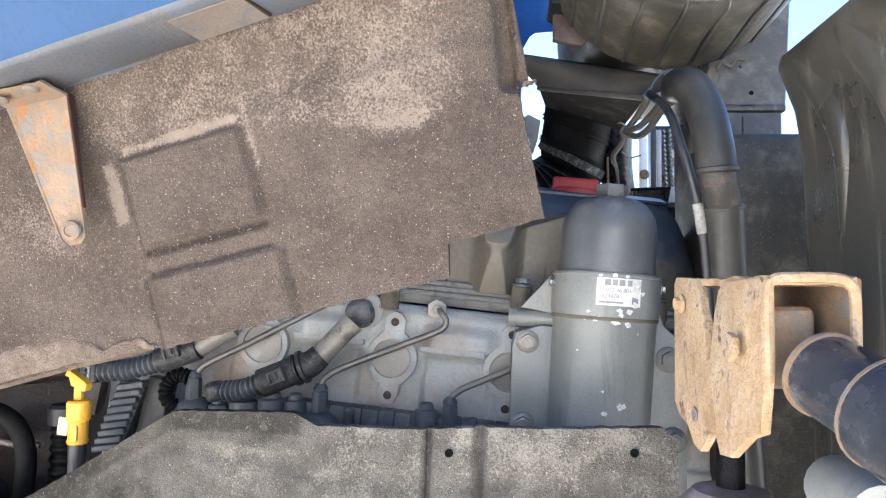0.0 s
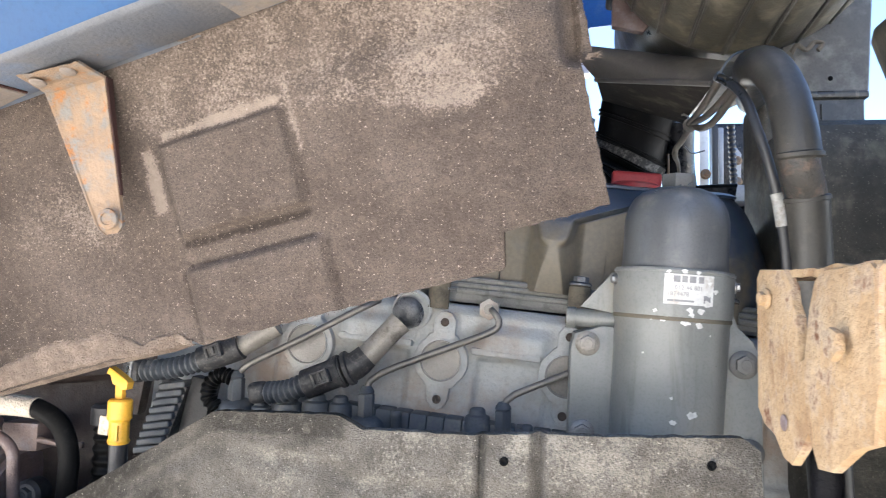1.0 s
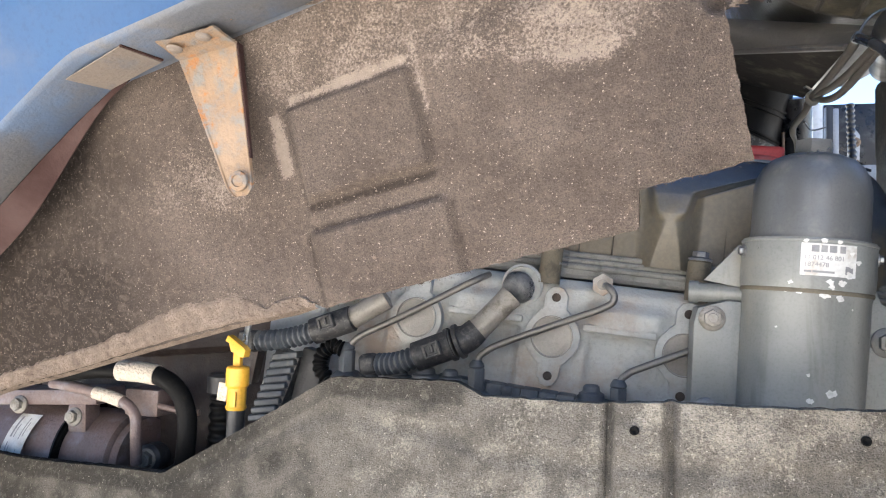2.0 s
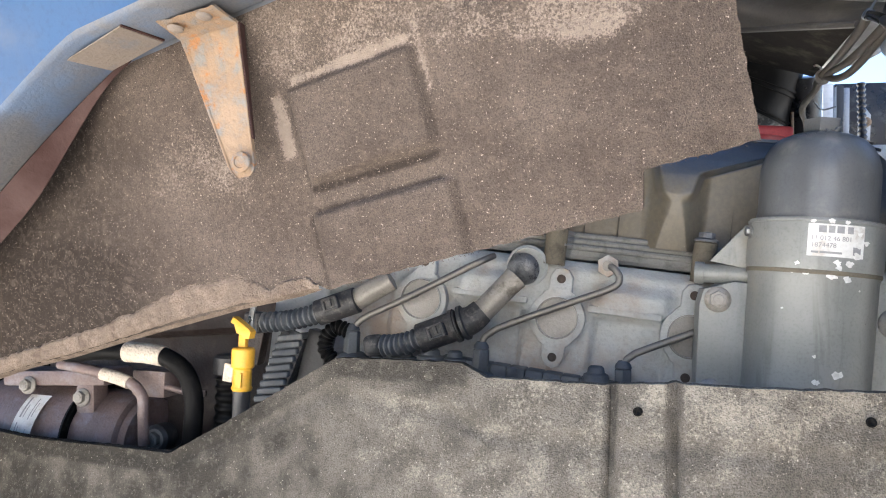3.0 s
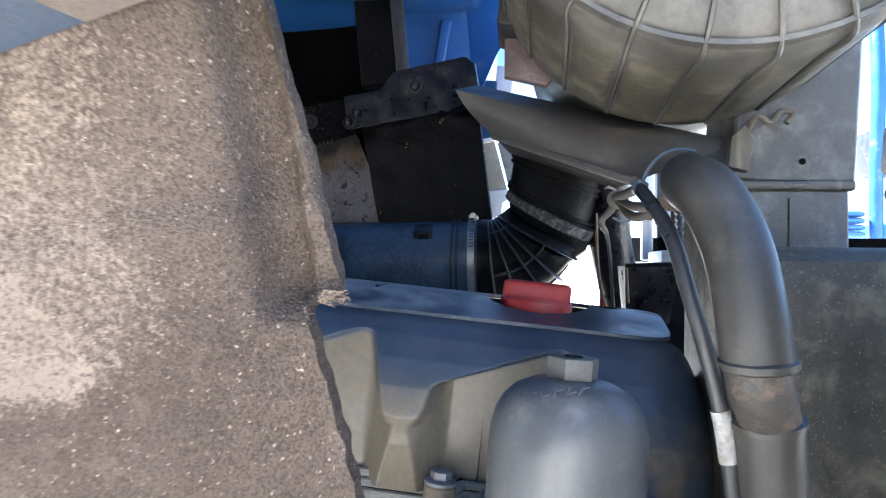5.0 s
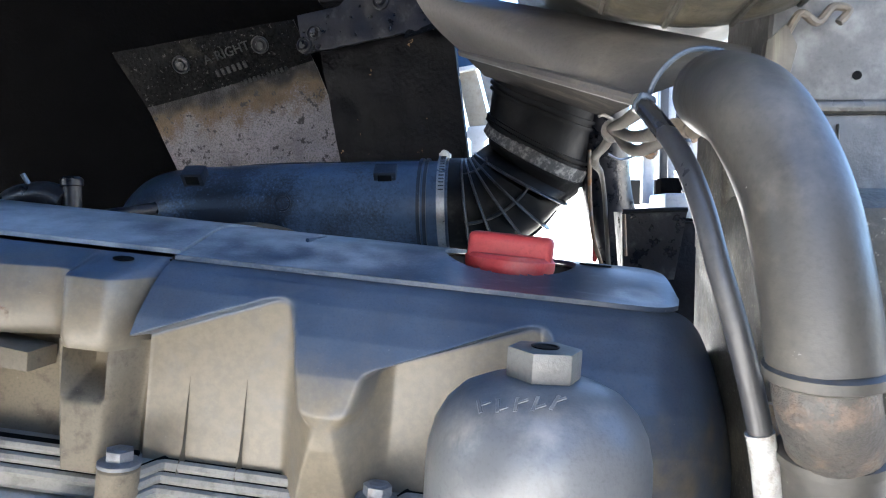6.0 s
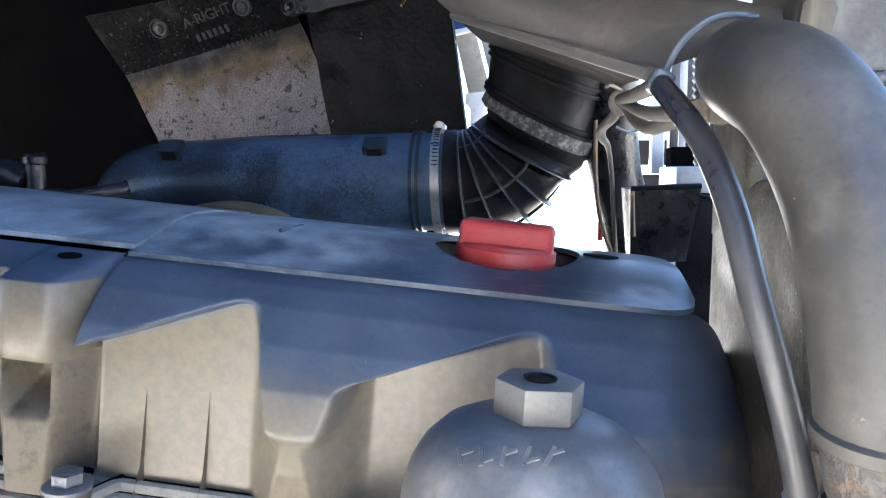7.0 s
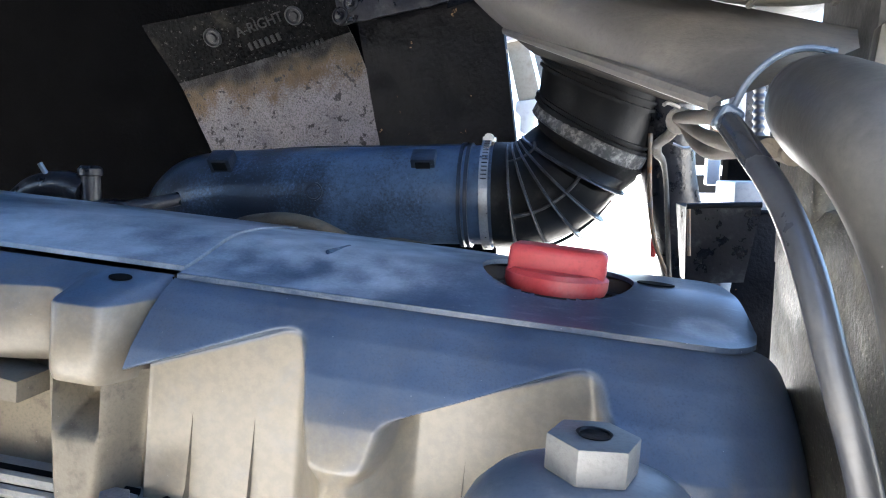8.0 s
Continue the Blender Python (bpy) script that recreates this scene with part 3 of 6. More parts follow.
def cover_bounce_dust(x, y, z):
    """Ground light painted tan: in the scalloped pockets and along the foot; road dust on the far end's lower half."""
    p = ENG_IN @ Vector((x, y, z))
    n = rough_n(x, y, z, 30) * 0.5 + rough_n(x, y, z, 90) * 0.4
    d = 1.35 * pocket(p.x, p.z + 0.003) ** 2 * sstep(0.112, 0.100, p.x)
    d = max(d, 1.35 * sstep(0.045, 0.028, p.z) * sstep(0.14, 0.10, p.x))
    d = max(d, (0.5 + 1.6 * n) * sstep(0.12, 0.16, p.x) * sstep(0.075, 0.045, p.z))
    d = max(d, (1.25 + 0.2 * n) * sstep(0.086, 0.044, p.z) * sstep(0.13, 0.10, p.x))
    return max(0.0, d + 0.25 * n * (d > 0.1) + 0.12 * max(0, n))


def top_dust_light(x, y, z):
    """Wiped dust and sky light painted pale, thick on the left, thinning towards the filler; a smudge on the right
    corner.
    """
    p = ENG_IN @ Vector((x, y, z))
    n = rough_n(x, y, z, 18) * 0.6 + rough_n(x, y, z, 60) * 0.4
    d = (0.72 + 1.1 * n) * sstep(0.045, -0.02, p.x + 0.5 * (0.12 - p.y))
    d = max(d, (1.0 + n) * sstep(0.022, 0.008, math.hypot(p.x - 0.150, p.y - 0.062)))
    d *= 1 - 0.8 * sstep(-0.0012, -0.0026, p.z - crown(p.x, p.y))
    if p.x > -0.1595:
        d *= 0.2 + 0.8 * sstep(0.0385, 0.0405, p.y)
    return max(0.0, d)


def strip_bounce(x, y, z):
    p = ENG_IN @ Vector((x, y, z))
    return 1.35 * sstep(0.1062, 0.1045, p.z) if p.z < 0.1064 else 0.35 * max(0.0, 0.4 + rough_n(x, y, z, 25))


cover = part("rocker_cover", sheet(cover_side, 320, 150), M_COVER, engine, "satin black plastic cover, dust and ground light coloured into its scalloped pockets", angle=60, dust=cover_bounce_dust)
for rx, rz in ((-0.133, 0.088), (-0.095, 0.091), (0.027, 0.086), (0.066, 0.092)):
    rib = bmesh.new()
    q = [rib.verts.new(eng(rx + sx * w, y, z)) for z, w, y0 in ((rz, 0.0003, 0.0235), (0.0, 0.0012, 0.020), (-0.017, 0.0016, 0.013)) for sx, y in ((-1, y0 + 0.004), (0, y0 - (rz - z) * 0.055 - 0.0005), (1, y0 + 0.004))]
    for k in (0, 3):
        rib.faces.new((q[k], q[k + 1], q[k + 4], q[k + 3]))
        rib.faces.new((q[k + 1], q[k + 2], q[k + 5], q[k + 4]))
    part("rib", rib, M_COVER_TAN, cover, angle=20)


def crown(x, y):
    z = 0.119 + 0.017 * sstep(0.03, 0.13, y) - 0.006 * sstep(0.15, 0.25, y)
    return z - 5.5 * max(0.0, x - 0.165) ** 2


CAPX, CAPY, CAPR = 0.064, 0.128, 0.050


def top_plate(x0, x1, y0, back, hole=False, dz=0.0, nx=120, ny=70):
    """A crowned top plate with a raised rim in front; hole: the opening round the filler cap."""
    bm = bmesh.new()
    g = {}
    for i in range(nx + 1):
        for j in range(ny + 1):
            x = x0 + (x1 - x0) * i / nx
            yb = back(x)
            y = y0 + (yb - y0) * j / ny
            rc = 0.028
            if hole and x > x1 - rc:
                y = max(y, y0 + rc - math.sqrt(max(0, rc * rc - (x - x1 + rc) ** 2)) * 0.999)
            if hole:
                dx, dy = x - CAPX, y - CAPY
                d = math.hypot(dx, dy * 0.98)
                if abs(d - CAPR) < 0.0026:
                    x, y = CAPX + dx * CAPR / d, CAPY + dy * CAPR / d
            g[i, j] = bm.verts.new(eng(x, y, crown(x, y) + dz))
    for i in range(nx):
        for j in range(ny):
            four = [g[i, j], g[i + 1, j], g[i + 1, j + 1], g[i, j + 1]]
            if hole:
                cx = sum((ENG.inverted() @ v.co for v in four), Vector()) / 4
                if math.hypot(cx.x - CAPX, cx.y - CAPY) < CAPR:
                    continue
            bm.faces.new(four)
    ext = bmesh.ops.extrude_face_region(bm, geom=list(bm.faces))
    bmesh.ops.translate(bm, vec=evec(0, 0, -0.0032), verts=[v for v in ext["geom"] if isinstance(v, bmesh.types.BMVert)])
    return bm


plate = part("cover_top", top_plate(-0.1585, 0.178, 0.038, lambda x: 0.235 - 0.25 * max(0, x + 0.02), True, 0.0012), M_TOP, engine, "dusty top plate round the oil filler", angle=40, dust=top_dust_light)
part("filler_well", lathe([(0.056, -0.05), (0.056, -0.004), (0.0495, -0.0045), (0.0495, -0.045), (0.001, -0.046)], ENG @ at(CAPX, CAPY, 0.126), 40), M_BLACK, engine, "black well round the oil filler neck")
part("filler_neck", lathe([(0.028, -0.045), (0.028, -0.008), (0.031, -0.006), (0.031, 0.0)], ENG @ at(CAPX, CAPY, 0.126), 32), M_BLACK, engine)
slot = lathe([(0.010, 0), (0.010, 0.0008), (0.0001, 0.0010)], ENG @ at(0.1285, 0.128, crown(0.13, 0.128) + 0.0012) @ Matrix.Diagonal((1.2, 0.75, 1, 1)), 24)
part("slot", slot, M_PIT, plate)
for mx, my, ml in ((-0.087, 0.115, 0.03),):
    part("moulded_mark", tube([eng(mx, my - ml / 2, crown(mx, my) + 0.0002), eng(mx + 0.006, my + ml / 2, crown(mx, my + ml / 2) + 0.0002)], 0.0016, 8, 2), M_TOP, plate)
part("cover_joint", ebox(-0.1615, -0.1575, 0.04, 0.236, 0.10, 0.119, 0), M_PIT, engine)
left_plate = part("cover_top", top_plate(-0.72, -0.1605, 0.050, lambda x: 0.238, False, 0.0022, 40, 20), M_TOP, engine, "dusty wiped left top plate of the cover", angle=40, dust=top_dust_light)


# front strip of the left cover, with a wavy wall
def strip_front(x):
    return lerps(x, [(-0.72, 0.004), (-0.46, 0.004), (-0.42, -0.014), (-0.39, -0.014), (-0.36, 0.006), (-0.300, 0.004), (-0.268, 0.006), (-0.245, 0.014), (-0.228, 0.022), (-0.218, 0.020), (-0.211, 0.006), (-0.206, -0.009), (-0.176, -0.009), (-0.169, 0.006), (-0.1615, 0.044)])


xs = [-0.72 + 0.5585 * k / 140 for k in range(141)]
smoothf = [sum(strip_front(min(-0.1615, max(-0.72, x + d * 0.0025))) for d in (-1, 0, 1)) / 3 for x in xs]
bm = bmesh.new()
wall_rows = [(0.0, 0.1065), (-0.0012, 0.1050), (-0.0016, 0.068), (0.002, 0.061), (0.02, 0.0605)]
grid = [[bm.verts.new(eng(x, min(0.044, fy + dy), z)) for dy, z in wall_rows] for x, fy in zip(xs, smoothf)]
lid = [bm.verts.new(eng(x, 0.046, 0.1175)) for x in xs]
for i in range(140):
    bm.faces.new((lid[i], lid[i + 1], grid[i + 1][0], grid[i][0]))
    for j in range(len(wall_rows) - 1):
        bm.faces.new((grid[i][j], grid[i + 1][j], grid[i + 1][j + 1], grid[i][j + 1]))
strip = part("cover_strip", bm, M_COVER, engine, "wavy front strip of the left cover", angle=50, dust=strip_bounce)
part("hole", lathe([(0.0062, 0), (0.0062, 0.0006), (0.0001, 0.0009)], ENG @ at(-0.190, 0.030, 0.1150, 12, 0, 0) @ Matrix.Diagonal((1.15, 0.8, 1, 1)), 24), M_PIT, strip)
part("slot", ebox(-0.72, -0.163, 0.0445, 0.0495, 0.09, 0.1165, 0), M_PIT, engine)


# body below the strip: tapering column and recessed wall
def under_wall(u, v):
    x, z = -0.72 + 0.56 * u, -0.018 + 0.083 * v
    y = 0.036
    for c in (-0.193, -0.353, -0.513):
        w = 0.0165 + 0.006 * v
        k = sstep(w + 0.008, w - 0.006, abs(x - c))
        front = -0.002 + 0.030 * sstep(0.024, 0.046, z) * sstep(0.0150, 0.0105, abs(x - c))
        y = y + (front - y) * k
    y -= 0.012 * sstep(-0.176, -0.163, x)
    return eng(x, y, z)


part("cover_wall", sheet(under_wall, 340, 44), M_COVER_TAN, engine, angle=60)
part("ledge", prism([(-0.325, 0.045), (-0.232, 0.040), (-0.232, 0.053), (-0.325, 0.062)], 0.03, ENG @ at(0, 0.0, 0), 0.002), M_COVER_TAN, engine)

# flange with beads above the gasket
def foot(x):
    """Plan line of the wall's foot, drawn out round the bolt posts."""
    def raw(q):
        cell = (q + 0.157) % 0.16
        out = sstep(0.094, 0.102, cell) * (1 - sstep(0.002, 0.010, cell)) if cell > 0.05 else 1 - sstep(0.002, 0.010, cell)
        return 0.0165 - 0.0365 * out
    return sum(raw(min(0.225, max(-0.7, x + 0.0015 * k))) for k in range(-3, 4)) / 7


FEET = [(x, foot(x)) for x in (-0.50 + 0.72 * k / 240 for k in range(241))]
part("cover_flange", ebox(-0.50, 0.215, 0.014, 0.20, -0.040, -0.012, 0.003), M_FLANGE, engine)


def ribbon(cut):
    bm = bmesh.new()
    rows = [[bm.verts.new(eng(x, y + dy, z)) for dy, z in cut] for x, y in FEET]
    for i in range(len(rows) - 1):
        for j in range(len(cut) - 1):
            bm.faces.new((rows[i][j], rows[i + 1][j], rows[i + 1][j + 1], rows[i][j + 1]))
    return bm


part("gasket", ribbon(((0.004, -0.0085), (-0.004, -0.0125), (-0.0105, -0.029))), M_PIT, engine, "black rubber gasket round the cover's foot")
part("flange_foot", ribbon(((-0.0115, -0.0255), (-0.0120, -0.036), (-0.008, -0.040), (0.03, -0.042))), M_FLANGE, engine)
for k in range(3):
    part("flange_bead", tube([eng(x, y - 0.0035 - 0.0042 * k, -0.0125 - 0.0068 * k) for x, y in FEET], 0.0038, 8, 1, smooth=False), M_FLANGE, engine)
for bx in (0.0, -0.16, -0.32, 0.16):
    post = part("bolt_post", lathe([(0.0125, -0.05), (0.0125, -0.008), (0.011, -0.006)], ENG @ at(bx, -0.012, 0), 24), M_COVER_TAN, engine)
    bolt(post, eng(bx, -0.012, -0.006), evec(0, 0, 1), 0.0088, M_BOLT)
part("block", ebox(-0.47, 0.30, 0.02, 0.5, -0.75, -0.2, 0.01), M_HEAD, engine)
part("cover_rear_ledge", ebox(-0.74, 0.13, 0.172, 0.20, 0.08, 0.131, 0.002), M_BLACK, engine)
part("cover_back", ebox(-0.74, 0.16, 0.05, 0.232, -0.02, 0.112, 0.01), M_BLACK, engine)

# oil filler cap
cap = thing("filler_cap", eng(CAPX, CAPY, 0.126), "faded red plastic oil filler cap with grip bar", "filler cap")
part("disc", lathe([(0.033, 0.000), (0.0345, 0.004), (0.0345, 0.010), (0.031, 0.013), (0.001, 0.0135)], ENG @ at(CAPX, CAPY, 0.126), 36), M_RED, cap)
part("grip", box((0.064, 0.030, 0.022), ENG @ at(CAPX, CAPY, 0.126 + 0.0175, 0, 0, -6), 0.006, 4), M_RED, cap, "thick rounded grip bar")

# ---- oil filter ----
FIL = at(0.2575, 0.850, 1.20, 0, 3.3, 0)
flt = thing("oil_filter_housing", FIL.translation, "upright grey oil filter housing with black screw cap, chipped paint", "oil filter")
part("bowl", lathe([(0.050, -0.12), (0.0535, -0.10), (0.0535, 0.0), (0.0545, 0.118), (0.0552, 0.120), (0.0558, 0.124), (0.0568, 0.128), (0.0572, 0.135), (0.0572, 0.166), (0.0562, 0.1705), (0.052, 0.171)], FIL, 64), M_FILTER, flt, "grey painted cast bowl with flaking paint")
fcap = part("screw_cap", lathe([(0.0505, 0.165), (0.0515, 0.172), (0.0505, 0.178), (0.0505, 0.212), (0.0500, 0.221), (0.0475, 0.2315), (0.0430, 0.240), (0.0360, 0.247), (0.026, 0.2515), (0.014, 0.2535), (0.001, 0.254)], FIL, 64), M_CAPF, flt, "domed dark plastic screw cap")
nut = hexagon(0.0172, 0.0135, FIL @ at(0, 0, 0.2602, 0, 0, 40), 0.001)
nutob = part("hexagon", nut, M_NUT, flt, "moulded grey hexagon with a round hole", angle=25)
part("hole", lathe([(0.0062, 0), (0.0066, 0.0006), (0.0056, 0.0006), (0.0050, -0.0002), (0.0001, -0.0004)], FIL @ at(0, 0, 0.2671), 24), M_RUBBER, nutob)


def wrap(bm, r, z0, turn):
    """Bends flat x, y work round the filter: x goes round, y goes up, z goes out. turn: from the side that faces -y."""
    for v in bm.verts:
        a = -math.pi / 2 + turn + v.co.x / r
        rr = r + v.co.z
        v.co = FIL @ Vector((rr * math.cos(a), rr * math.sin(a), z0 + v.co.y))
    return bm


def card(w, h, t=0.0004, nx=10):
    return sheet(lambda u, v: Vector(((u - 0.5) * w, (v - 0.5) * h, t)), nx, 2)


LT, LZ, LR = 0.10, 0.151, 0.0572
part("casting_seam", lathe([(0.0560, 0.1215), (0.0566, 0.1225), (0.0566, 0.1245), (0.0560, 0.1255)], FIL, 64), M_COVER_TAN, flt)
part("collar_lip", lathe([(0.0560, 0.1660), (0.0579, 0.1668), (0.0579, 0.1686), (0.0555, 0.1694)], FIL, 64), M_FILTER, flt)
lab = part("sticker", wrap(card(0.046, 0.028), LR, LZ, LT), M_WHITE, flt, "white part-number sticker")
for k, (txt, dy) in enumerate((("11 012 46 801", 0.0015), ("1874478", -0.0045))):
    t = text_bm(txt, 0.0056, 0.0001)
    bmesh.ops.translate(t, vec=(-0.0045 - 0.006 * k, dy, 0.0007), verts=t.verts)
    part("print", wrap(t, LR, LZ, LT), M_INK, lab, smooth=False)
for dx, dy, w, h in ((-0.012, 0.0095, 0.006, 0.006), (-0.005, 0.0095, 0.005, 0.006), (0.002, 0.0095, 0.006, 0.006), (0.010, 0.0095, 0.005, 0.006), (-0.008, -0.0105, 0.024, 0.0018), (0.0165, -0.008, 0.007, 0.007)):
    b = card(w, h, 0.0007, 2)
    bmesh.ops.translate(b, vec=(dx, dy, 0), verts=b.verts)
    part("print", wrap(b, LR, LZ, LT), M_INK, lab, smooth=False)
rng = random.Random(4)
# bare white flecks where the paint came off: offset from the sticker, height, size
CHIPS = [(-0.011, 0.127, 0.0026), (-0.013, 0.122, 0.0024), (-0.002, 0.127, 0.0015), (0.0065, 0.1205, 0.0040), (0.012, 0.128, 0.0024), (0.020, 0.119, 0.0030), (-0.020, 0.130, 0.0018), (-0.024, 0.122, 0.0010), (0.020, 0.132, 0.0030), (0.0265, 0.149, 0.0032), (0.034, 0.151, 0.0026), (0.0255, 0.139, 0.0030), (0.027, 0.158, 0.0022), (0.010, 0.132, 0.0026), (-0.010, 0.1670, 0.0018), (0.004, 0.1675, 0.0022), (0.016, 0.1670, 0.0018), (0.018, 0.037, 0.0040), (0.001, 0.029, 0.0026), (-0.0015, 0.051, 0.0015), (0.032, 0.110, 0.0009), (-0.03, 0.09, 0.0011)]
for dx, z, size in CHIPS:
    b = bmesh.new()
    n = 13
    vs = [b.verts.new((size * rng.uniform(0.55, 1.3) * math.cos(2 * math.pi * j / n) * 1.2, size * rng.uniform(0.5, 1.25) * math.sin(2 * math.pi * j / n), 0.0005)) for j in range(n)]
    b.faces.new(vs)
    part("paint_chip", wrap(b, 0.0575 if z > 0.127 else 0.0556 - 0.0014 * (z < 0.06), z, LT + (dx - 0.009) / 0.0557), M_CHIP, flt, smooth=False)
for k in range(5):
    # raised letters on the cap, worn past reading
    b = box((0.0022, 0.010, 0.0005), at(-0.020 + 0.010 * k, 0, 0, 0, 0, 20 - 10 * k), 0.0003, 1)
    b2 = box((0.006, 0.002, 0.0005), at(-0.017 + 0.010 * k, 0.002 * (-1) ** k, 0, 0, 0, 20), 0.0003, 1)
    b = join(b, b2)
    b.transform(FIL @ at(-0.012, -0.032, 0.2487, 33, -12, -16) @ Matrix.Diagonal((0.8, 0.8, 0.8, 1)))
    part("worn_letter", b, M_CAPF, fcap, smooth=False)

# filter bracket: side flanges, boss tube, web
part("flange", prism([(0.163, 1.165), (0.214, 1.165), (0.216, 1.312), (0.198, 1.314), (0.170, 1.306), (0.166, 1.29)], 0.05, at(0, 0.852, 0), 0.003), M_FILTER, flt)
part("side_rib", prism([(0.203, 1.12), (0.225, 1.12), (0.225, 1.345), (0.214, 1.345)], 0.06, at(0, 0.842, 0), 0.003), M_FILTER, flt)
part("boss_tube", tube([(0.165, 0.872, 1.3215), (0.225, 0.862, 1.3195)], 0.0095, 20, 1, smooth=False), M_FILTER, flt)
part("boss_rim", tube([(0.1635, 0.8722, 1.3215), (0.172, 0.871, 1.3212)], 0.0112, 20, 1, smooth=False), M_FILTER, flt)
part("web", prism([(0.176, 1.333), (0.217, 1.325), (0.217, 1.369), (0.208, 1.368)], 0.006, at(0, 0.858, 0), 0.001), M_FILTER, flt)
part("flange", prism([(0.300, 1.13), (0.350, 1.13), (0.3465, 1.285), (0.340, 1.302), (0.326, 1.316), (0.316, 1.345), (0.300, 1.345)], 0.05, at(0, 0.842, 0), 0.003), M_FILTER, flt)
bolt(flt, (0.183, 0.852, 1.296), (0, -1, 0), 0.0085, M_SLEEVE)
bolt(flt, (0.178, 0.852, 1.208), (0, -1, 0), 0.0085, M_PIPE)
bolt(flt, (0.3305, 0.842, 1.280), (0, -1, 0), 0.0095, M_NUT)
bolt(flt, (0.335, 0.842, 1.196), (0, -1, 0), 0.0095, M_NUT)
for sx in (-1, 1):
    bolt(flt, FIL @ Vector((sx * 0.0565, -0.008, 0.158)), (sx, -0.2, 0), 0.0042)

# ---- sound insulation ----
def felt_y(x, z):
    return 1.000 - 0.0868 * x - 0.2526 * z


def slant(x, z):
    """Coordinates along and across the panel's slanted pressings."""
    a = radians(13.2)
    dx, dz = x + 0.10, z - 1.39
    return dx * math.cos(a) + dz * math.sin(a), -dx * math.sin(a) + dz * math.cos(a)


def pad(s, t, s0, s1, t0, t1, soft=0.003):
    return sstep(s0 - soft, s0 + soft, s) * sstep(s1 + soft, s1 - soft, s) * sstep(t0 - soft, t0 + soft, t) * sstep(t1 + soft, t1 - soft, t)


def felt_relief(x, z):
    """How far the pressed felt stands proud of its plane, towards the wheel."""
    s, t = slant(x, z)
    d = 0.0080 * pad(s, t, -0.055, 0.058, 0.006, 0.080, 0.0040)
    d += 0.0080 * pad(s, t, -0.062, 0.064, -0.085, -0.020, 0.0045)
    d += 0.006 * sstep(0.105, 0.085, t) * sstep(0.04, 0.10, s)
    d -= 0.011 * sstep(0.009, 0.004, abs(x - 0.153 - 0.12 * (1.56 - z))) * sstep(1.500, 1.515, z)
    d -= 0.05 * sstep(-0.28, -0.62, x) * sstep(1.25, 1.5, z)
    d += 0.0016 * rough_n(x, 3, z, 38) + 0.0009 * rough_n(x, 7, z, 140) + 0.006 * rough_n(x, 1, z, 7)
    return d


def felt_dust_shade(x, y, z):
    """Pale road dust: on the upper part, on the pads' upper ledges and by the strap; shade painted in to the left."""
    s, t = slant(x, z)
    n = rough_n(x, 2, z, 24) * 0.5 + rough_n(x, 4, z, 9) * 0.6
    edge = lerps(s, [(-0.2, 0.12), (-0.077, 0.099), (-0.046, 0.081), (0.056, 0.077), (0.081, 0.066), (0.118, 0.061), (0.143, 0.052), (0.181, 0.044), (0.206, 0.042), (0.245, 0.050), (0.30, 0.065)])
    d = (0.54 - 1.5 * max(0.0, t - edge - 0.06)) * sstep(edge - 0.008, edge + 0.010, t) * sstep(-0.16, -0.02, s) * (1 - 0.6 * sstep(0.20, 0.27, s))
    d += 0.18 * sstep(0.022, 0.0, abs(t - edge - 0.006)) * sstep(0.07, 0.13, s) * sstep(0.225, 0.19, s) + 0.16 * sstep(0.009, 0.0, abs(t - edge - 0.004)) * sstep(0.16, 0.18, s) * sstep(0.222, 0.20, s)
    d += 0.09 * sstep(0.05, 0.0, abs(t - edge - 0.04)) * sstep(0.02, 0.10, s) * sstep(0.21, 0.16, s)
    d = max(d, (1.10 + 0.4 * n) * pad(s, t, -0.052, 0.060, 0.0835, 0.092, 0.004))
    d = max(d, (1.0 + 0.4 * n) * pad(s, t, -0.076, -0.063, 0.030, 0.082, 0.006), (0.95 + 0.4 * n) * pad(s, t, 0.062, 0.069, 0.045, 0.10, 0.004))
    d = max(d, 0.46 * sstep(0.06, 0.0, abs(t - 0.042)) * sstep(-0.36, -0.26, s) * sstep(-0.08, -0.15, s))
    d = max(0.0, d + 0.35 * n * (d > 0.05) + 0.12 * n)
    d -= 0.16 * pad(s, t, -0.053, 0.056, 0.008, 0.078) + 0.08 * pad(s, t, -0.060, 0.062, -0.083, -0.022)
    # darker lines along the pads' lower and side seams
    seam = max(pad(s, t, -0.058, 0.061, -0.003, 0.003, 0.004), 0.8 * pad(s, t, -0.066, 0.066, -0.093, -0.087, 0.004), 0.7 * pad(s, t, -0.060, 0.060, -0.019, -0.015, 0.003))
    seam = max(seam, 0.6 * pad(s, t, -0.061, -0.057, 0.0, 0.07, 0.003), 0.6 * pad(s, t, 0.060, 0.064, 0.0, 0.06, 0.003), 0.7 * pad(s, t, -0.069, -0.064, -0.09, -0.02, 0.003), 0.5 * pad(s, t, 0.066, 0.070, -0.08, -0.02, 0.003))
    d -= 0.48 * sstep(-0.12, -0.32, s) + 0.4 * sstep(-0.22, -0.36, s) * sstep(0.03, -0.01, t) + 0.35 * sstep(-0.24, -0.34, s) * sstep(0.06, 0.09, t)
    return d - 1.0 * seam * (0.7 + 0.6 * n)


def felt_shade(x, y, z):
    """Shade of the sill and arch painted over the far end of the felt, with uneven edges."""
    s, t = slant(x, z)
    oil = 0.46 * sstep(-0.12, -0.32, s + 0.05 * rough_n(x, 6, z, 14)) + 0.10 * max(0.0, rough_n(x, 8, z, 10))
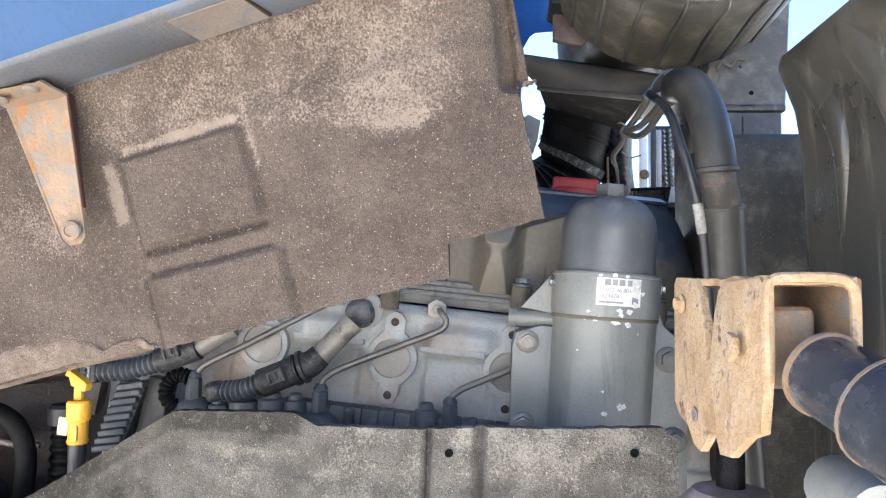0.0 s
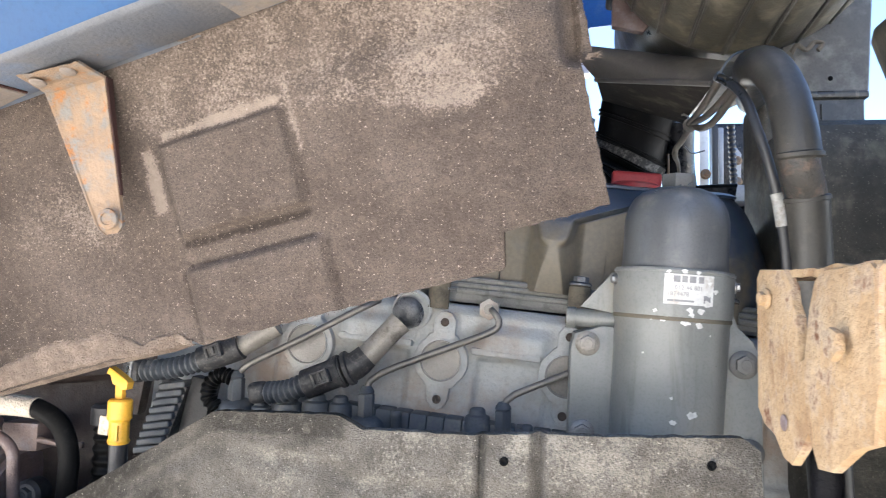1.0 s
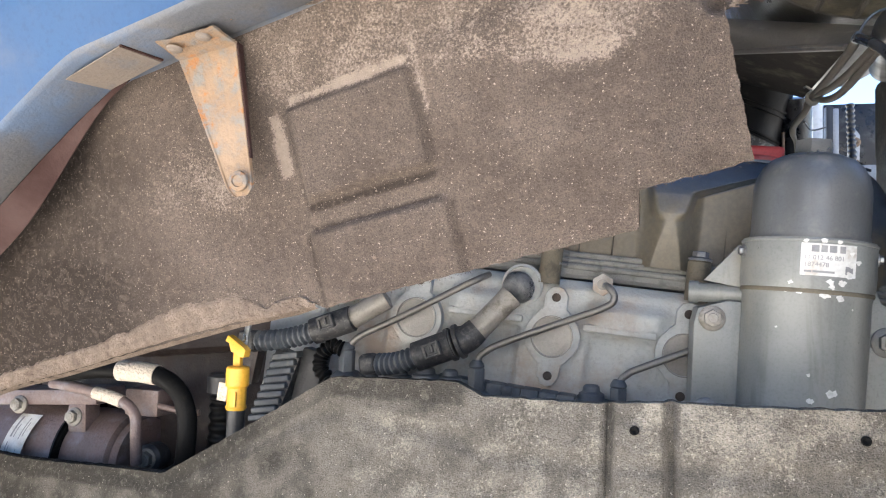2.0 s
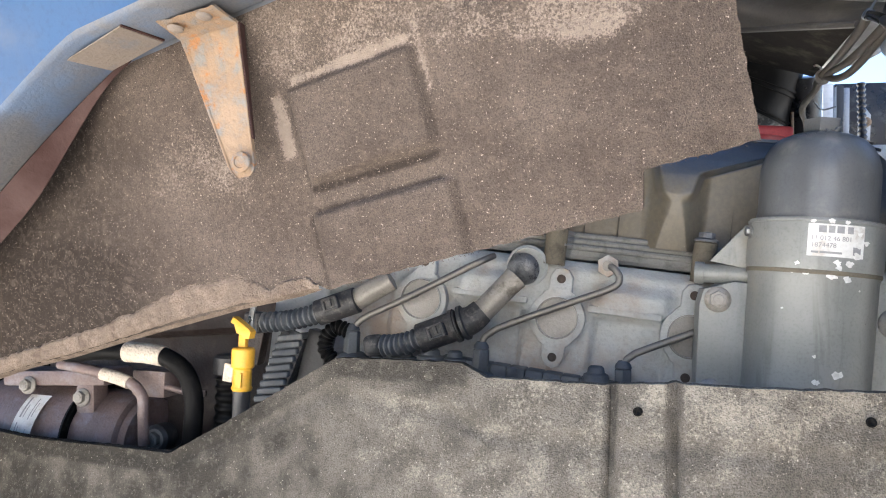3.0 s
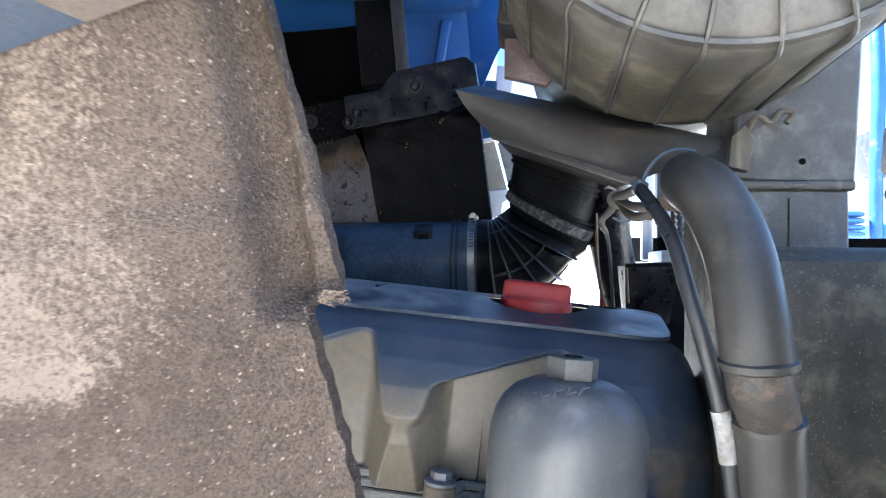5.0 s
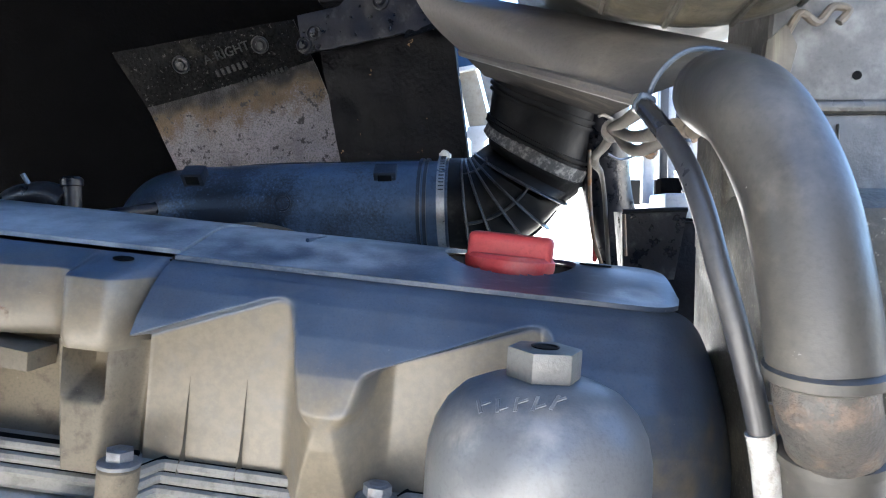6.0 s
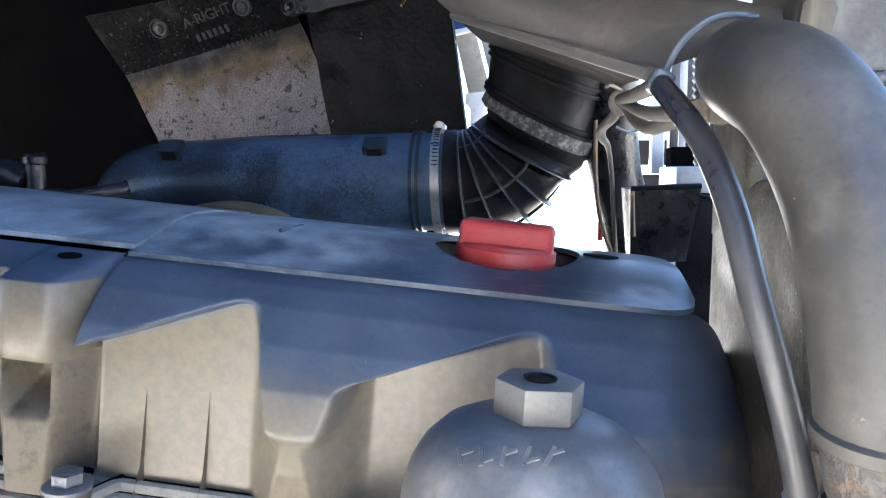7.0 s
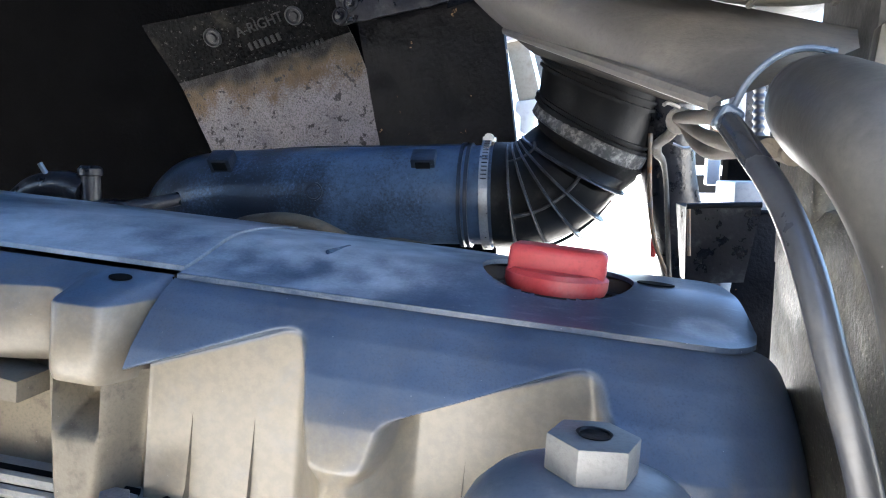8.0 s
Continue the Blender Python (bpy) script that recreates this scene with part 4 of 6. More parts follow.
    return max(oil, -felt_dust_shade(x, y, z))


def low_dust_tone(x, y, z):
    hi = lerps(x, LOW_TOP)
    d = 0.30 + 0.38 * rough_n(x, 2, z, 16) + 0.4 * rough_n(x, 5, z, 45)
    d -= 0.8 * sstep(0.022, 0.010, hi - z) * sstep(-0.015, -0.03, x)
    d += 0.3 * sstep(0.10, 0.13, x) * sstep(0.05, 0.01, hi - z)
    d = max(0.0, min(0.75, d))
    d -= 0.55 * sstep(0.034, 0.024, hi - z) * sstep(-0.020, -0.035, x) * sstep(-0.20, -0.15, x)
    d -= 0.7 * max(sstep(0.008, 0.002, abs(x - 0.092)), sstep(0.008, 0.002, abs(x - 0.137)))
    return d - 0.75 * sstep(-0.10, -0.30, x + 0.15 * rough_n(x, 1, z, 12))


FELT_LOW = [(-0.80, 1.11), (-0.516, 1.199), (-0.455, 1.215), (-0.397, 1.232), (-0.308, 1.257), (-0.24, 1.276), (-0.178, 1.290), (-0.157, 1.297), (-0.146, 1.294), (-0.014, 1.329), (0.1055, 1.360), (0.1075, 1.387), (0.187, 1.409)]


def felt_panel(u, v):
    x = -0.80 + 0.987 * u
    lo = lerps(x, FELT_LOW) + 0.0012 * rough_n(x, 0, 0, 120)
    hi = 1.575 + 0.24 * x + 0.006
    z = lo + (hi - lo) * v
    x2 = x - (z - 1.409) * 0.225 * sstep(0.02, 0.187, x) + 0.0012 * rough_n(0, z, 2, 140) * sstep(0.18, 0.187, x)
    x2 += 0.0110 * sstep(1.508, 1.513, z) * sstep(0.10, 0.187, x)
    back = 0.018 * sstep(0.115, 0.178, x2) + 0.014 * sstep(1.505, 1.52, z) * sstep(0.135, 0.172, x2)
    return Vector((x2, felt_y(x2, z) - felt_relief(x2, z) + back, z))


upper = thing("insulation_panel", (-0.1, 0.66, 1.30), "brown-grey pressed felt sound insulation, dusty, with torn edge", "insulation panel")
felt = part("felt", sheet(felt_panel, 400, 150, (0.0005, 0.007, 0.003)), M_FELT, upper, angle=60, dust=felt_dust_shade, grime_shade=felt_shade)


# fluffy torn rim along the lower left edge
RIM_TOP = [(-0.80, 1.135), (-0.513, 1.217), (-0.45, 1.236), (-0.40, 1.250), (-0.345, 1.270), (-0.303, 1.290), (-0.27, 1.297), (-0.237, 1.303), (-0.222, 1.300), (-0.205, 1.2935), (-0.19, 1.300), (-0.17, 1.305), (-0.157, 1.299)]


def torn(u, v):
    """The bared inner felt: from a ragged upper line down and round the lower edge."""
    x = -0.80 + 0.645 * u
    lo = lerps(x, FELT_LOW) - 0.003
    hi = lerps(x, RIM_TOP) + 0.003 * rough_n(x, 5, 0, 60) + 0.0015 * rough_n(x, 5, 0, 190)
    w = max(0.001, hi - lo)
    z = lo + w * v
    y = felt_y(x, z) - felt_relief(x, z) - 0.0022 * sstep(0.0, 0.25, v) * sstep(1.0, 0.85, v) + 0.010 * max(0.0, 0.2 - v) / 0.2 - 0.0006
    y += 0.0008 * sstep(0.9, 1.0, v)
    return Vector((x, y + 0.0016 * rough_n(x, z, 2, 90), z))


part("torn_rim", sheet(torn, 260, 14), M_FELT_LIGHT, upper, "pale frayed felt along the lower edge", angle=70)
frng = random.Random(8)
fib = bmesh.new()
for k in range(240):
    if k < 130:
        x0 = frng.uniform(-0.15, 0.187)
        z0 = lerps(x0, FELT_LOW)
    else:
        z0 = frng.uniform(1.41, 1.59)
        x0 = 0.187 - (z0 - 1.409) * 0.225 + 0.0110 * (z0 > 1.511)
    p = Vector((x0, felt_y(x0, z0) + 0.018 * sstep(0.115, 0.178, x0) + 0.014 * (z0 > 1.511) * (k >= 130) + frng.uniform(-0.004, 0.006), z0))
    d = Vector((frng.uniform(-0.5, 1), frng.uniform(-1, 0.2), frng.uniform(-1, 0.5))).normalized() * frng.uniform(0.001, 0.0032)
    w = Vector((0.00025, 0, 0.00025))
    fib.faces.new([fib.verts.new(q) for q in (p - w, p + w, p + d)])
fb = part("loose_fibres", fib, M_FELT_LIGHT, upper, smooth=False)
tagged(fb, kind="stuff")
tab = bmesh.new()
for k in range(9):
    p = Vector((0.168 + 0.0008 * k, 0.622 - 0.0005 * k, 1.512 + 0.0010 * (k % 3)))
    d = Vector((0.010 - 0.0009 * abs(k - 3), -0.003, -0.003 + 0.0018 * (k % 4)))
    w = Vector((0.0, 0.0004, 0.0012))
    tab.faces.new([tab.verts.new(q) for q in (p - w, p + w, p + d)])
tagged(part("torn_tab", tab, M_FELT_LIGHT, upper, smooth=False), kind="stuff")
part("clip", lathe([(0.0018, 0), (0.0016, 0.001), (0.0005, 0.0013)], along((-0.092, 0.654, 1.337), (0, -1, 0)), 14), M_FELT_LIGHT, upper)

LOW_TOP = [(-0.80, 1.09), (-0.60, 1.094), (-0.367, 1.112), (-0.30, 1.150), (-0.169, 1.227), (-0.160, 1.2285), (-0.037, 1.235), (-0.013, 1.225), (0.085, 1.229), (0.100, 1.232), (0.128, 1.235), (0.286, 1.240), (0.296, 1.232)]


def low_panel(u, v):
    x = -0.80 + 1.096 * u
    hi = lerps(x, LOW_TOP) + 0.0010 * rough_n(x, 0, 9, 120)
    z = 0.78 + (hi - 0.78) * v ** 0.6
    y = 0.7084 - 0.267 * x + 0.2 * (z - 1.213)
    y += 0.030 * sstep(0.16, 0.30, x)
    d = 0.006 * sstep(0.089, 0.096, x) * sstep(0.137, 0.128, x)
    d -= 0.007 * sstep(0.006, 0.0, abs(x - 0.092))
    d -= 0.007 * sstep(0.006, 0.0, abs(x - 0.137))
    d -= 0.002 * sstep(0.012, 0.0, abs(hi - z - 0.045 - 0.1 * min(0, x + 0.03)))
    d += 0.0015 * rough_n(x, 3, z, 38) + 0.0009 * rough_n(x, 7, z, 140) + 0.003 * rough_n(x, 1, z, 9)
    return Vector((x, y - d, z))


lower = thing("insulation_panel", (-0.1, 0.66, 0.80), "grey-brown felt insulation board with pressed channel and holes", "insulation panel")
lowf = part("felt", sheet(low_panel, 320, 110, (0.0, 0.012, 0.0)), M_FELT_LOW, lower, angle=60, dust=low_dust_tone)
for hx, hz in ((0.1105, 1.2135), (0.262, 1.220)):
    hy = 0.7084 - 0.267 * hx + 0.2 * (hz - 1.213) + 0.030 * sstep(0.16, 0.30, hx) - 0.0062 * (hx < 0.2)
    part("hole", lathe([(0.0034, -0.004), (0.0034, 0.0006), (0.0024, 0.0008), (0.0001, -0.001)], along((hx, hy - 0.001, hz), (-0.25, -1, 0.1)), 16), M_PIT, lowf)


# ---- cab: sill, floor, bulkhead ----
def sill_line(x):
    z = 1.569 + 0.25 * x
    drop = max(0.0, -0.325 - x)
    return 0.536 - 0.125 * x, z - 0.75 * drop ** 1.2


# across: inner flange, underside, rounded front edge, blue face
SILL_CUT = [(0.068, 0.05, 0), (0.066, 0.004, 0), (0.062, 0.0, 0), (0.008, 0.0, 0), (0.003, 0.001, 0), (0.0008, 0.004, 1), (0.0, 0.010, 1), (-0.006, 0.035, 1), (-0.016, 0.075, 1), (-0.022, 0.13, 1), (-0.024, 0.45, 1)]


def sill_strip(rows, x0=-0.95, x1=0.222, n=110):
    bm = bmesh.new()
    g = []
    for k in range(n + 1):
        x = x0 + (x1 - x0) * k / n
        y, z = sill_line(x)
        g.append([bm.verts.new((x, y + dy, z + dz + 0.0008 * rough_n(x, dy, dz, 20))) for dy, dz, _ in rows])
    for i in range(n):
        for j in range(len(rows) - 1):
            bm.faces.new((g[i][j], g[i + 1][j], g[i + 1][j + 1], g[i][j + 1]))
    return bm


sill = thing("cab_sill", (-0.2, 0.56, 1.50), "blue painted cab sill with dirty grey underside and rust marks", "cab sill")
part("underside", sill_strip(SILL_CUT[1:6]), M_SILL, sill, "road-grime grey underside", angle=50)
part("outer_face", sill_strip(SILL_CUT[5:]), M_BLUE_SILL, sill, "glossy blue outer panel", angle=50)
part("inner_flange", sill_strip([(0.0665, 0.004, 0), (0.0685, 0.05, 0), (0.072, 0.05, 0), (0.070, 0.001, 0)], -0.33, 0.222), M_SILL, sill)


def arch_flange(u, v):
    """Inner flange of the wheel arch: narrow where it leaves the sill, wider down the arch."""
    x = -0.325 - 0.60 * u
    y, z = sill_line(x)
    w = 0.003 + 0.026 * sstep(0.0, 0.24, u)
    return Vector((x, y + 0.064 + 0.7 * w * v, z - w * v + 0.001))


part("arch_flange", sheet(arch_flange, 60, 4, (0, 0.003, 0.003)), M_PRIMER, sill, "rust-red inner flange of the arch")
endy, endz = sill_line(0.222)
part("end_cap", box((0.05, 0.075, 0.055), at(0.236, endy + 0.034, endz + 0.026, 0, -14, 0), 0.008, 3), M_SILL, sill, "pale dirty end cap of the sill")


def sill_at(x, back, dz=-0.001):
    y, z = sill_line(x)
    return Vector((x, y + back, z + dz))


for px in (-0.346, -0.094, 0.100):
    # shallow pocket folded down out of the underside: closed at its tip, open at the other end
    quad = [sill_at(px, 0.016, -0.0006), sill_at(px + 0.058, 0.013, -0.0018), sill_at(px + 0.066, 0.056, -0.0026), sill_at(px + 0.007, 0.0605, -0.0012)]
    b = bmesh.new()
    f = b.faces.new([b.verts.new(q) for q in quad])
    ext = bmesh.ops.extrude_face_region(b, geom=[f])
    bmesh.ops.translate(b, vec=(0, 0, 0.0012), verts=[v for v in ext["geom"] if isinstance(v, bmesh.types.BMVert)])
    part("jack_plate", b, M_JACK, sill, "tan grimy folded plate", smooth=False)
    part("rust_edge", tube([quad[1] + Vector((0.0006, 0, 0.0014)), quad[2] + Vector((0.001, 0, 0.002))], 0.0012, 6, 2, smooth=False), M_PRIMER, sill)

# rusty strap from the sill down to the felt
strap = thing("strap_bracket", (-0.215, 0.645, 1.39), "tapered rusty steel strap riveted to the blue sill", "bracket")


def strap_face(u, v):
    """u across, v from the top fold down to the rounded foot."""
    top = sill_at(-0.238, 0.030, -0.003)
    fold = sill_at(-0.238, 0.064, -0.006)
    foot = Vector((-0.2025, 0.636, 1.384))
    w = lerps(v, [(0, 0.027), (0.18, 0.029), (0.3, 0.026), (0.93, 0.0125), (0.97, 0.011), (1.0, 0.006)])
    c = top.lerp(fold, v / 0.2) if v < 0.2 else fold.lerp(foot, (v - 0.2) / 0.8)
    side = Vector((1, -0.1, 0.14))
    lip = -0.0012 * (abs(2 * u - 1) > 0.92)
    return c + side * (2 * u - 1) * w + Vector((0, lip, 0.001 * rough_n(u * 0.1, v * 0.3, 1, 60)))


part("strap", sheet(strap_face, 26, 60, (0.0, 0.004, 0.002)), M_RUST, strap, angle=40)
part("strap_flange", sheet(lambda u, v: strap_face(1.0, 0.2 + 0.62 * v) + Vector((0.0012, 0.001 + 0.008 * u * (1 - 0.6 * v), 0.002)), 4, 30, (-0.002, 0, 0)), M_PRIMER, strap, "red-brown edge flange")
part("rivet", lathe([(0.0085, 0), (0.008, 0.002), (0.005, 0.0032), (0.0045, 0.002), (0.0005, 0.0018)], along((-0.203, 0.6305, 1.3955), (0, -1, -0.15)), 22), M_RUST, strap)
for rx in (-0.254, -0.226):
    part("rivet", lathe([(0.0066, 0), (0.0060, 0.0016), (0.0035, 0.0028), (0.0004, 0.0031)], along(sill_at(rx, 0.040, -0.005), (0, -0.1, -1)), 20), M_JACK, strap, "domed rivet with rust and blue paint")

cab = thing("cab_floor", (-0.6, 1.2, 1.6), "near-black underside of the truck cab, deep shade in its colour", "cab floor", kind="structure")
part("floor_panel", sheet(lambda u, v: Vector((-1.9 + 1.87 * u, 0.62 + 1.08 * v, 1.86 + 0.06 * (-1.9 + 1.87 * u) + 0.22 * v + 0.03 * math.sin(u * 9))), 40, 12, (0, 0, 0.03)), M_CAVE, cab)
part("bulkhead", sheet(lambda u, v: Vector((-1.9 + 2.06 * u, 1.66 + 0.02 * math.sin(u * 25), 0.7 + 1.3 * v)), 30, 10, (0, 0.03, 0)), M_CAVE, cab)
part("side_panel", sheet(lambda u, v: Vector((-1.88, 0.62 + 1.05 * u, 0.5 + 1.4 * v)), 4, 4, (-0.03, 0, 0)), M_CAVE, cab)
part("cab_body", box((2.25, 2.3, 2.0), at(-0.925, 1.70, 2.96), 0.08, 3), M_BLUE, cab, "blue painted cab body above the floor")

part("shade_tray", box((2.5, 0.80, 0.02), at(-0.80, 1.02, 0.80), 0.004), M_CAVE, cab, "unseen black tray added to keep ground light out of the engine bay")
part("shade_wall", box((0.75, 0.04, 1.08), at(0.86, 1.68, 1.04), 0.005), M_CAVE, cab)
part("rear_shade_wall", box((2.0, 0.05, 0.85), at(-0.72, 1.45, 0.95), 0.005), M_CAVE, cab)

# ---- heat shield and black plates ----
shield = thing("heat_shield", (-0.12, 1.55, 1.58), "speckled silver heat shield plate, soot-stained along the top", "heat shield")


def crease(u):
    return 0.50 + 0.20 * u


def shield_pt(u, v):
    """u along the plate, v up it; the part above the crease bends forward."""
    x = -0.240 + 0.271 * u - 0.074 * v
    z = 1.590 + 0.013 * u + (0.153 + 0.025 * u) * v
    y = 1.555 - 0.012 * u - 0.030 * sstep(crease(u), 1.05, v) + 0.003 * rough_n(x, 0, z, 25)
    return Vector((x, y, z))


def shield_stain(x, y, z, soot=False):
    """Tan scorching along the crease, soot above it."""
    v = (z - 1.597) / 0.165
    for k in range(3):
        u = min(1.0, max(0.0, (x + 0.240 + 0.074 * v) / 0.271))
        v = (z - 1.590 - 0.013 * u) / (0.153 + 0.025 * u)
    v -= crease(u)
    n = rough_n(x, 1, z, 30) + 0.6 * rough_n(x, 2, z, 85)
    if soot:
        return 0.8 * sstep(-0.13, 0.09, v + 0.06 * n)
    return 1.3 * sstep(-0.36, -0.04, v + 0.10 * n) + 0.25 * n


part("plate", sheet(lambda u, v: shield_pt(u, -0.35 + (crease(u) + 0.42) * v), 60, 60, (0, 0.003, 0)), M_SHIELD, shield, dust=shield_stain, grime_shade=lambda x, y, z: shield_stain(x, y, z, True))
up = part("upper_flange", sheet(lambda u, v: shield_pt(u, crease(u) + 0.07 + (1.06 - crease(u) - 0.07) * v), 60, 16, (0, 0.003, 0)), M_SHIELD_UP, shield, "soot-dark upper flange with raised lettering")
LEAN = 9.5


def on_shield(u, v, out=0.0015):
    """Pose on the upper flange: x along its lines of lettering, y up it, z out of it."""
    p, px, pz = shield_pt(u, v), shield_pt(u + 0.02, v), shield_pt(u, v + 0.05)
    ax = (px - p).normalized()
    out_n = ax.cross(pz - p).normalized()
    m = Matrix((ax, out_n.cross(ax), out_n)).transposed().to_4x4()
    return Matrix.Translation(p + out_n * out) @ m @ at(0, 0, 0, 0, 0, LEAN)


t = text_bm("A-RIGHT", 0.0185, 0.0009)
t.transform(on_shield(0.585, 0.905, 0.001))
part("raised_letters", t, M_SHIELD_LET, up, smooth=False)
for k in range(6):
    # second line of raised characters, too worn to read
    b = box((0.0048, 0.0100, 0.0018), on_shield(0.565, 0.790, 0.001) @ at(-0.022 + 0.0088 * k, 0, 0), 0.0005, 1)
    part("worn_letter", b, M_SHIELD_LET, up, smooth=False)
for k in range(15):
    b = box((0.0042, 0.0062, 0.0014), on_shield(0.66, 0.700, 0.001) @ at(-0.052 + 0.0072 * k, 0, 0), 0.0004, 1)
    part("worn_letter", b, M_SHIELD_LET, up, smooth=False)
for u, v, r in ((0.318, 0.875, 0.0130), (0.775, 0.925, 0.0125)):
    part("embossed_ring", lathe([(r, 0), (r, 0.002), (r * 0.82, 0.0035), (r * 0.7, 0.001), (r * 0.5, 0.001), (r * 0.42, 0.0035), (0.0004, 0.004)], on_shield(u, v, -0.0005), 28), M_SHIELD_LET, up)

plates = thing("mounting_plate", (0.1, 1.5, 1.6), "black tarred steel plates with a bent ledge and rust spots", "mounting plate")


def black_plate(u, v):
    x0, x1 = 0.028 - 0.05 * v, 0.208 - 0.035 * v
    x = x0 + (x1 - x0) * u
    z = 1.52 + 0.27 * v + 0.02 * u
    return Vector((x, 1.535 - 0.075 * u + 0.004 * rough_n(x, 2, z, 30), z))


part("lower_plate", sheet(black_plate, 40, 40, (0.002, 0.005, 0)), M_TAR, plates)


def ledge_plate(u, v):
    x = -0.03 + 0.215 * u - 0.012 * v
    z = 1.742 + (0.055 + 0.025 * sstep(0.28, 0.42, u) - 0.012 * sstep(0.93, 1.0, u)) * v + 0.022 * u + 0.003 * rough_n(x, 9, v, 40) * (v < 0.1)
    return Vector((x, 1.515 - 0.06 * u - 0.012 * (1 - v) + 0.004 * rough_n(x, 4, z, 40), z))


lp = part("upper_plate", sheet(ledge_plate, 40, 18, (0.002, 0.006, 0)), M_TAR_WORN, plates, "black bolted upper plate with peeling edge")
for u, v in ((0.56, 0.60), (0.10, 0.45), (0.02, 0.2)):
    p = ledge_plate(u, v)
    part("plate_bolt", lathe([(0.0115, 0), (0.0115, 0.003), (0.0095, 0.004), (0.0085, 0.002), (0.006, 0.002), (0.005, 0.007), (0.0004, 0.008)], along(p, (-0.25, -1, 0.05)), 22), M_TAR_WORN, lp)
peel = sheet(lambda u, v: Vector((0.118 + 0.06 * u, 1.462 - 0.012 * v - 0.02 * u, 1.759 - 0.012 * v + 0.012 * u + 0.004 * rough_n(u * 0.1, v * 0.05, 1, 60))), 14, 4, (0, 0.001, 0.001))
part("peeled_coating", peel, M_SHIELD_UP, lp)
part("upright", box((0.075, 0.03, 0.30), at(0.005, 1.545, 1.97, 0, -6, 0), 0.006), M_TAR, plates)
part("upright_rib", box((0.02, 0.03, 0.30), at(0.040, 1.525, 1.97, 0, -6, 0), 0.006), M_BLACK, plates)

bluep = part("body_panel", sheet(lambda u, v: Vector((0.05 + 0.28 * u, 1.63 - 0.06 * u, (1.79 + 0.12 * sstep(0.36, 0.62, u)) + (0.43 - 0.12 * sstep(0.36, 0.62, u)) * v)), 24, 6, (0, 0.004, 0)), M_BLUE, cab, "bright blue cab panel with a pressed rib")
ret = part("return_face", sheet(lambda u, v: Vector((0.030 + 0.115 * u + 0.020 * (1 - v), 1.588 + 0.012 * u, 1.80 + 0.22 * v)), 6, 6, (0, 0.006, 0)), M_BLUE, bluep, "blue-grey shaded panel with a pressed rib")
part("pressed_rib", box((0.018, 0.014, 0.105), at(0.109, 1.590, 1.895, 0, 10, 6), 0.006, 3), M_BLUE, ret)
part("fold", tube([(0.022, 1.583, 1.965), (0.09, 1.588, 1.985), (0.15, 1.594, 2.000)], 0.004, 8, 3), M_BLUE, ret)

# ---- air intake pipe and elbow ----
pipe = thing("intake_pipe", (0.0, 1.39, 1.47), "scuffed black plastic air intake pipe lying behind the cover", "intake pipe")
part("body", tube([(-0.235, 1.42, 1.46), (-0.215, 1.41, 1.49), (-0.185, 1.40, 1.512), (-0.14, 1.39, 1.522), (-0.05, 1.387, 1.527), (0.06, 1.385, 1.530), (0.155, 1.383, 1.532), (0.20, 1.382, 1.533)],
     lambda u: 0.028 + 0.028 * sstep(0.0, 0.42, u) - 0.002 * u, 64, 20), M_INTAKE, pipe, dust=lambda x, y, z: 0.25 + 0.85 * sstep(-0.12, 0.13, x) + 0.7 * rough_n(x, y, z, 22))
for rx in (0.150, 0.157):
    part("ridge", tube([(rx, 1.383, 1.532), (rx + 0.004, 1.383, 1.532)], 0.0575, 36, 1, smooth=False), M_INTAKE, pipe)
for px, pz in ((-0.115, 1.566), (0.113, 1.568)):
    lug = part("lug", box((0.026, 0.020, 0.019), at(px, 1.346, pz, 38, 0, 0), 0.002), M_INTAKE, pipe)
    part("lug_recess", box((0.016, 0.003, 0.011), at(px, 1.346, pz, 38, 0, 0) @ at(0, -0.0095, 0.001), 0.001), M_RUBBER, lug)
part("moulding_mark", lathe([(0.010, 0), (0.010, 0.002), (0.008, 0.002), (0.0075, 0.0008), (0.0004, 0.001)], along((-0.005, 1.333, 1.535), (0, -1, 0.1)), 24), M_INTAKE, pipe)
part("seam", tube([(-0.17, 1.385, 1.5685), (-0.05, 1.387, 1.5815), (0.06, 1.385, 1.584), (0.15, 1.383, 1.586)], 0.002, 6, 4), M_INTAKE, pipe)
under = thing("rubber_seal", (-0.03, 1.30, 1.49), "tan-brown rubber lip under the intake pipe, bounced light in its colour", "rubber seal")
part("lip", tube([(-0.105, 1.325, 1.488), (-0.080, 1.318, 1.500), (-0.055, 1.315, 1.505), (-0.025, 1.313, 1.506), (0.004, 1.315, 1.500), (0.026, 1.318, 1.490), (0.05, 1.32, 1.480), (0.09, 1.32, 1.482), (0.13, 1.325, 1.474)], 0.0070, 12, 6), M_LIP, under)

clamp = thing("hose_clamp", (0.178, 1.383, 1.475), "bright worm-drive steel hose clamp", "hose clamp")
part("band", lathe([(0.0590, -0.0047), (0.0600, -0.0045), (0.0600, 0.0045), (0.0590, 0.0047), (0.0580, 0.0)], along((0.178, 1.383, 1.5325), (1, 0, 0.02)), 48), M_STEEL, clamp)
for k in range(16):
    a = radians(18 + 4.4 * k)
    part("slot", box((0.0060, 0.0016, 0.0012), at(0.178, 1.383 - 0.0600 * math.cos(a), 1.5325 + 0.0600 * math.sin(a), -math.degrees(a) + 18, 0, 0), 0.0003, 1), M_TAR_WORN, clamp)
part("screw", tube([(0.178, 1.371, 1.5945), (0.178, 1.391, 1.5950)], 0.0045, 12, 1, smooth=False), M_STEEL, clamp)
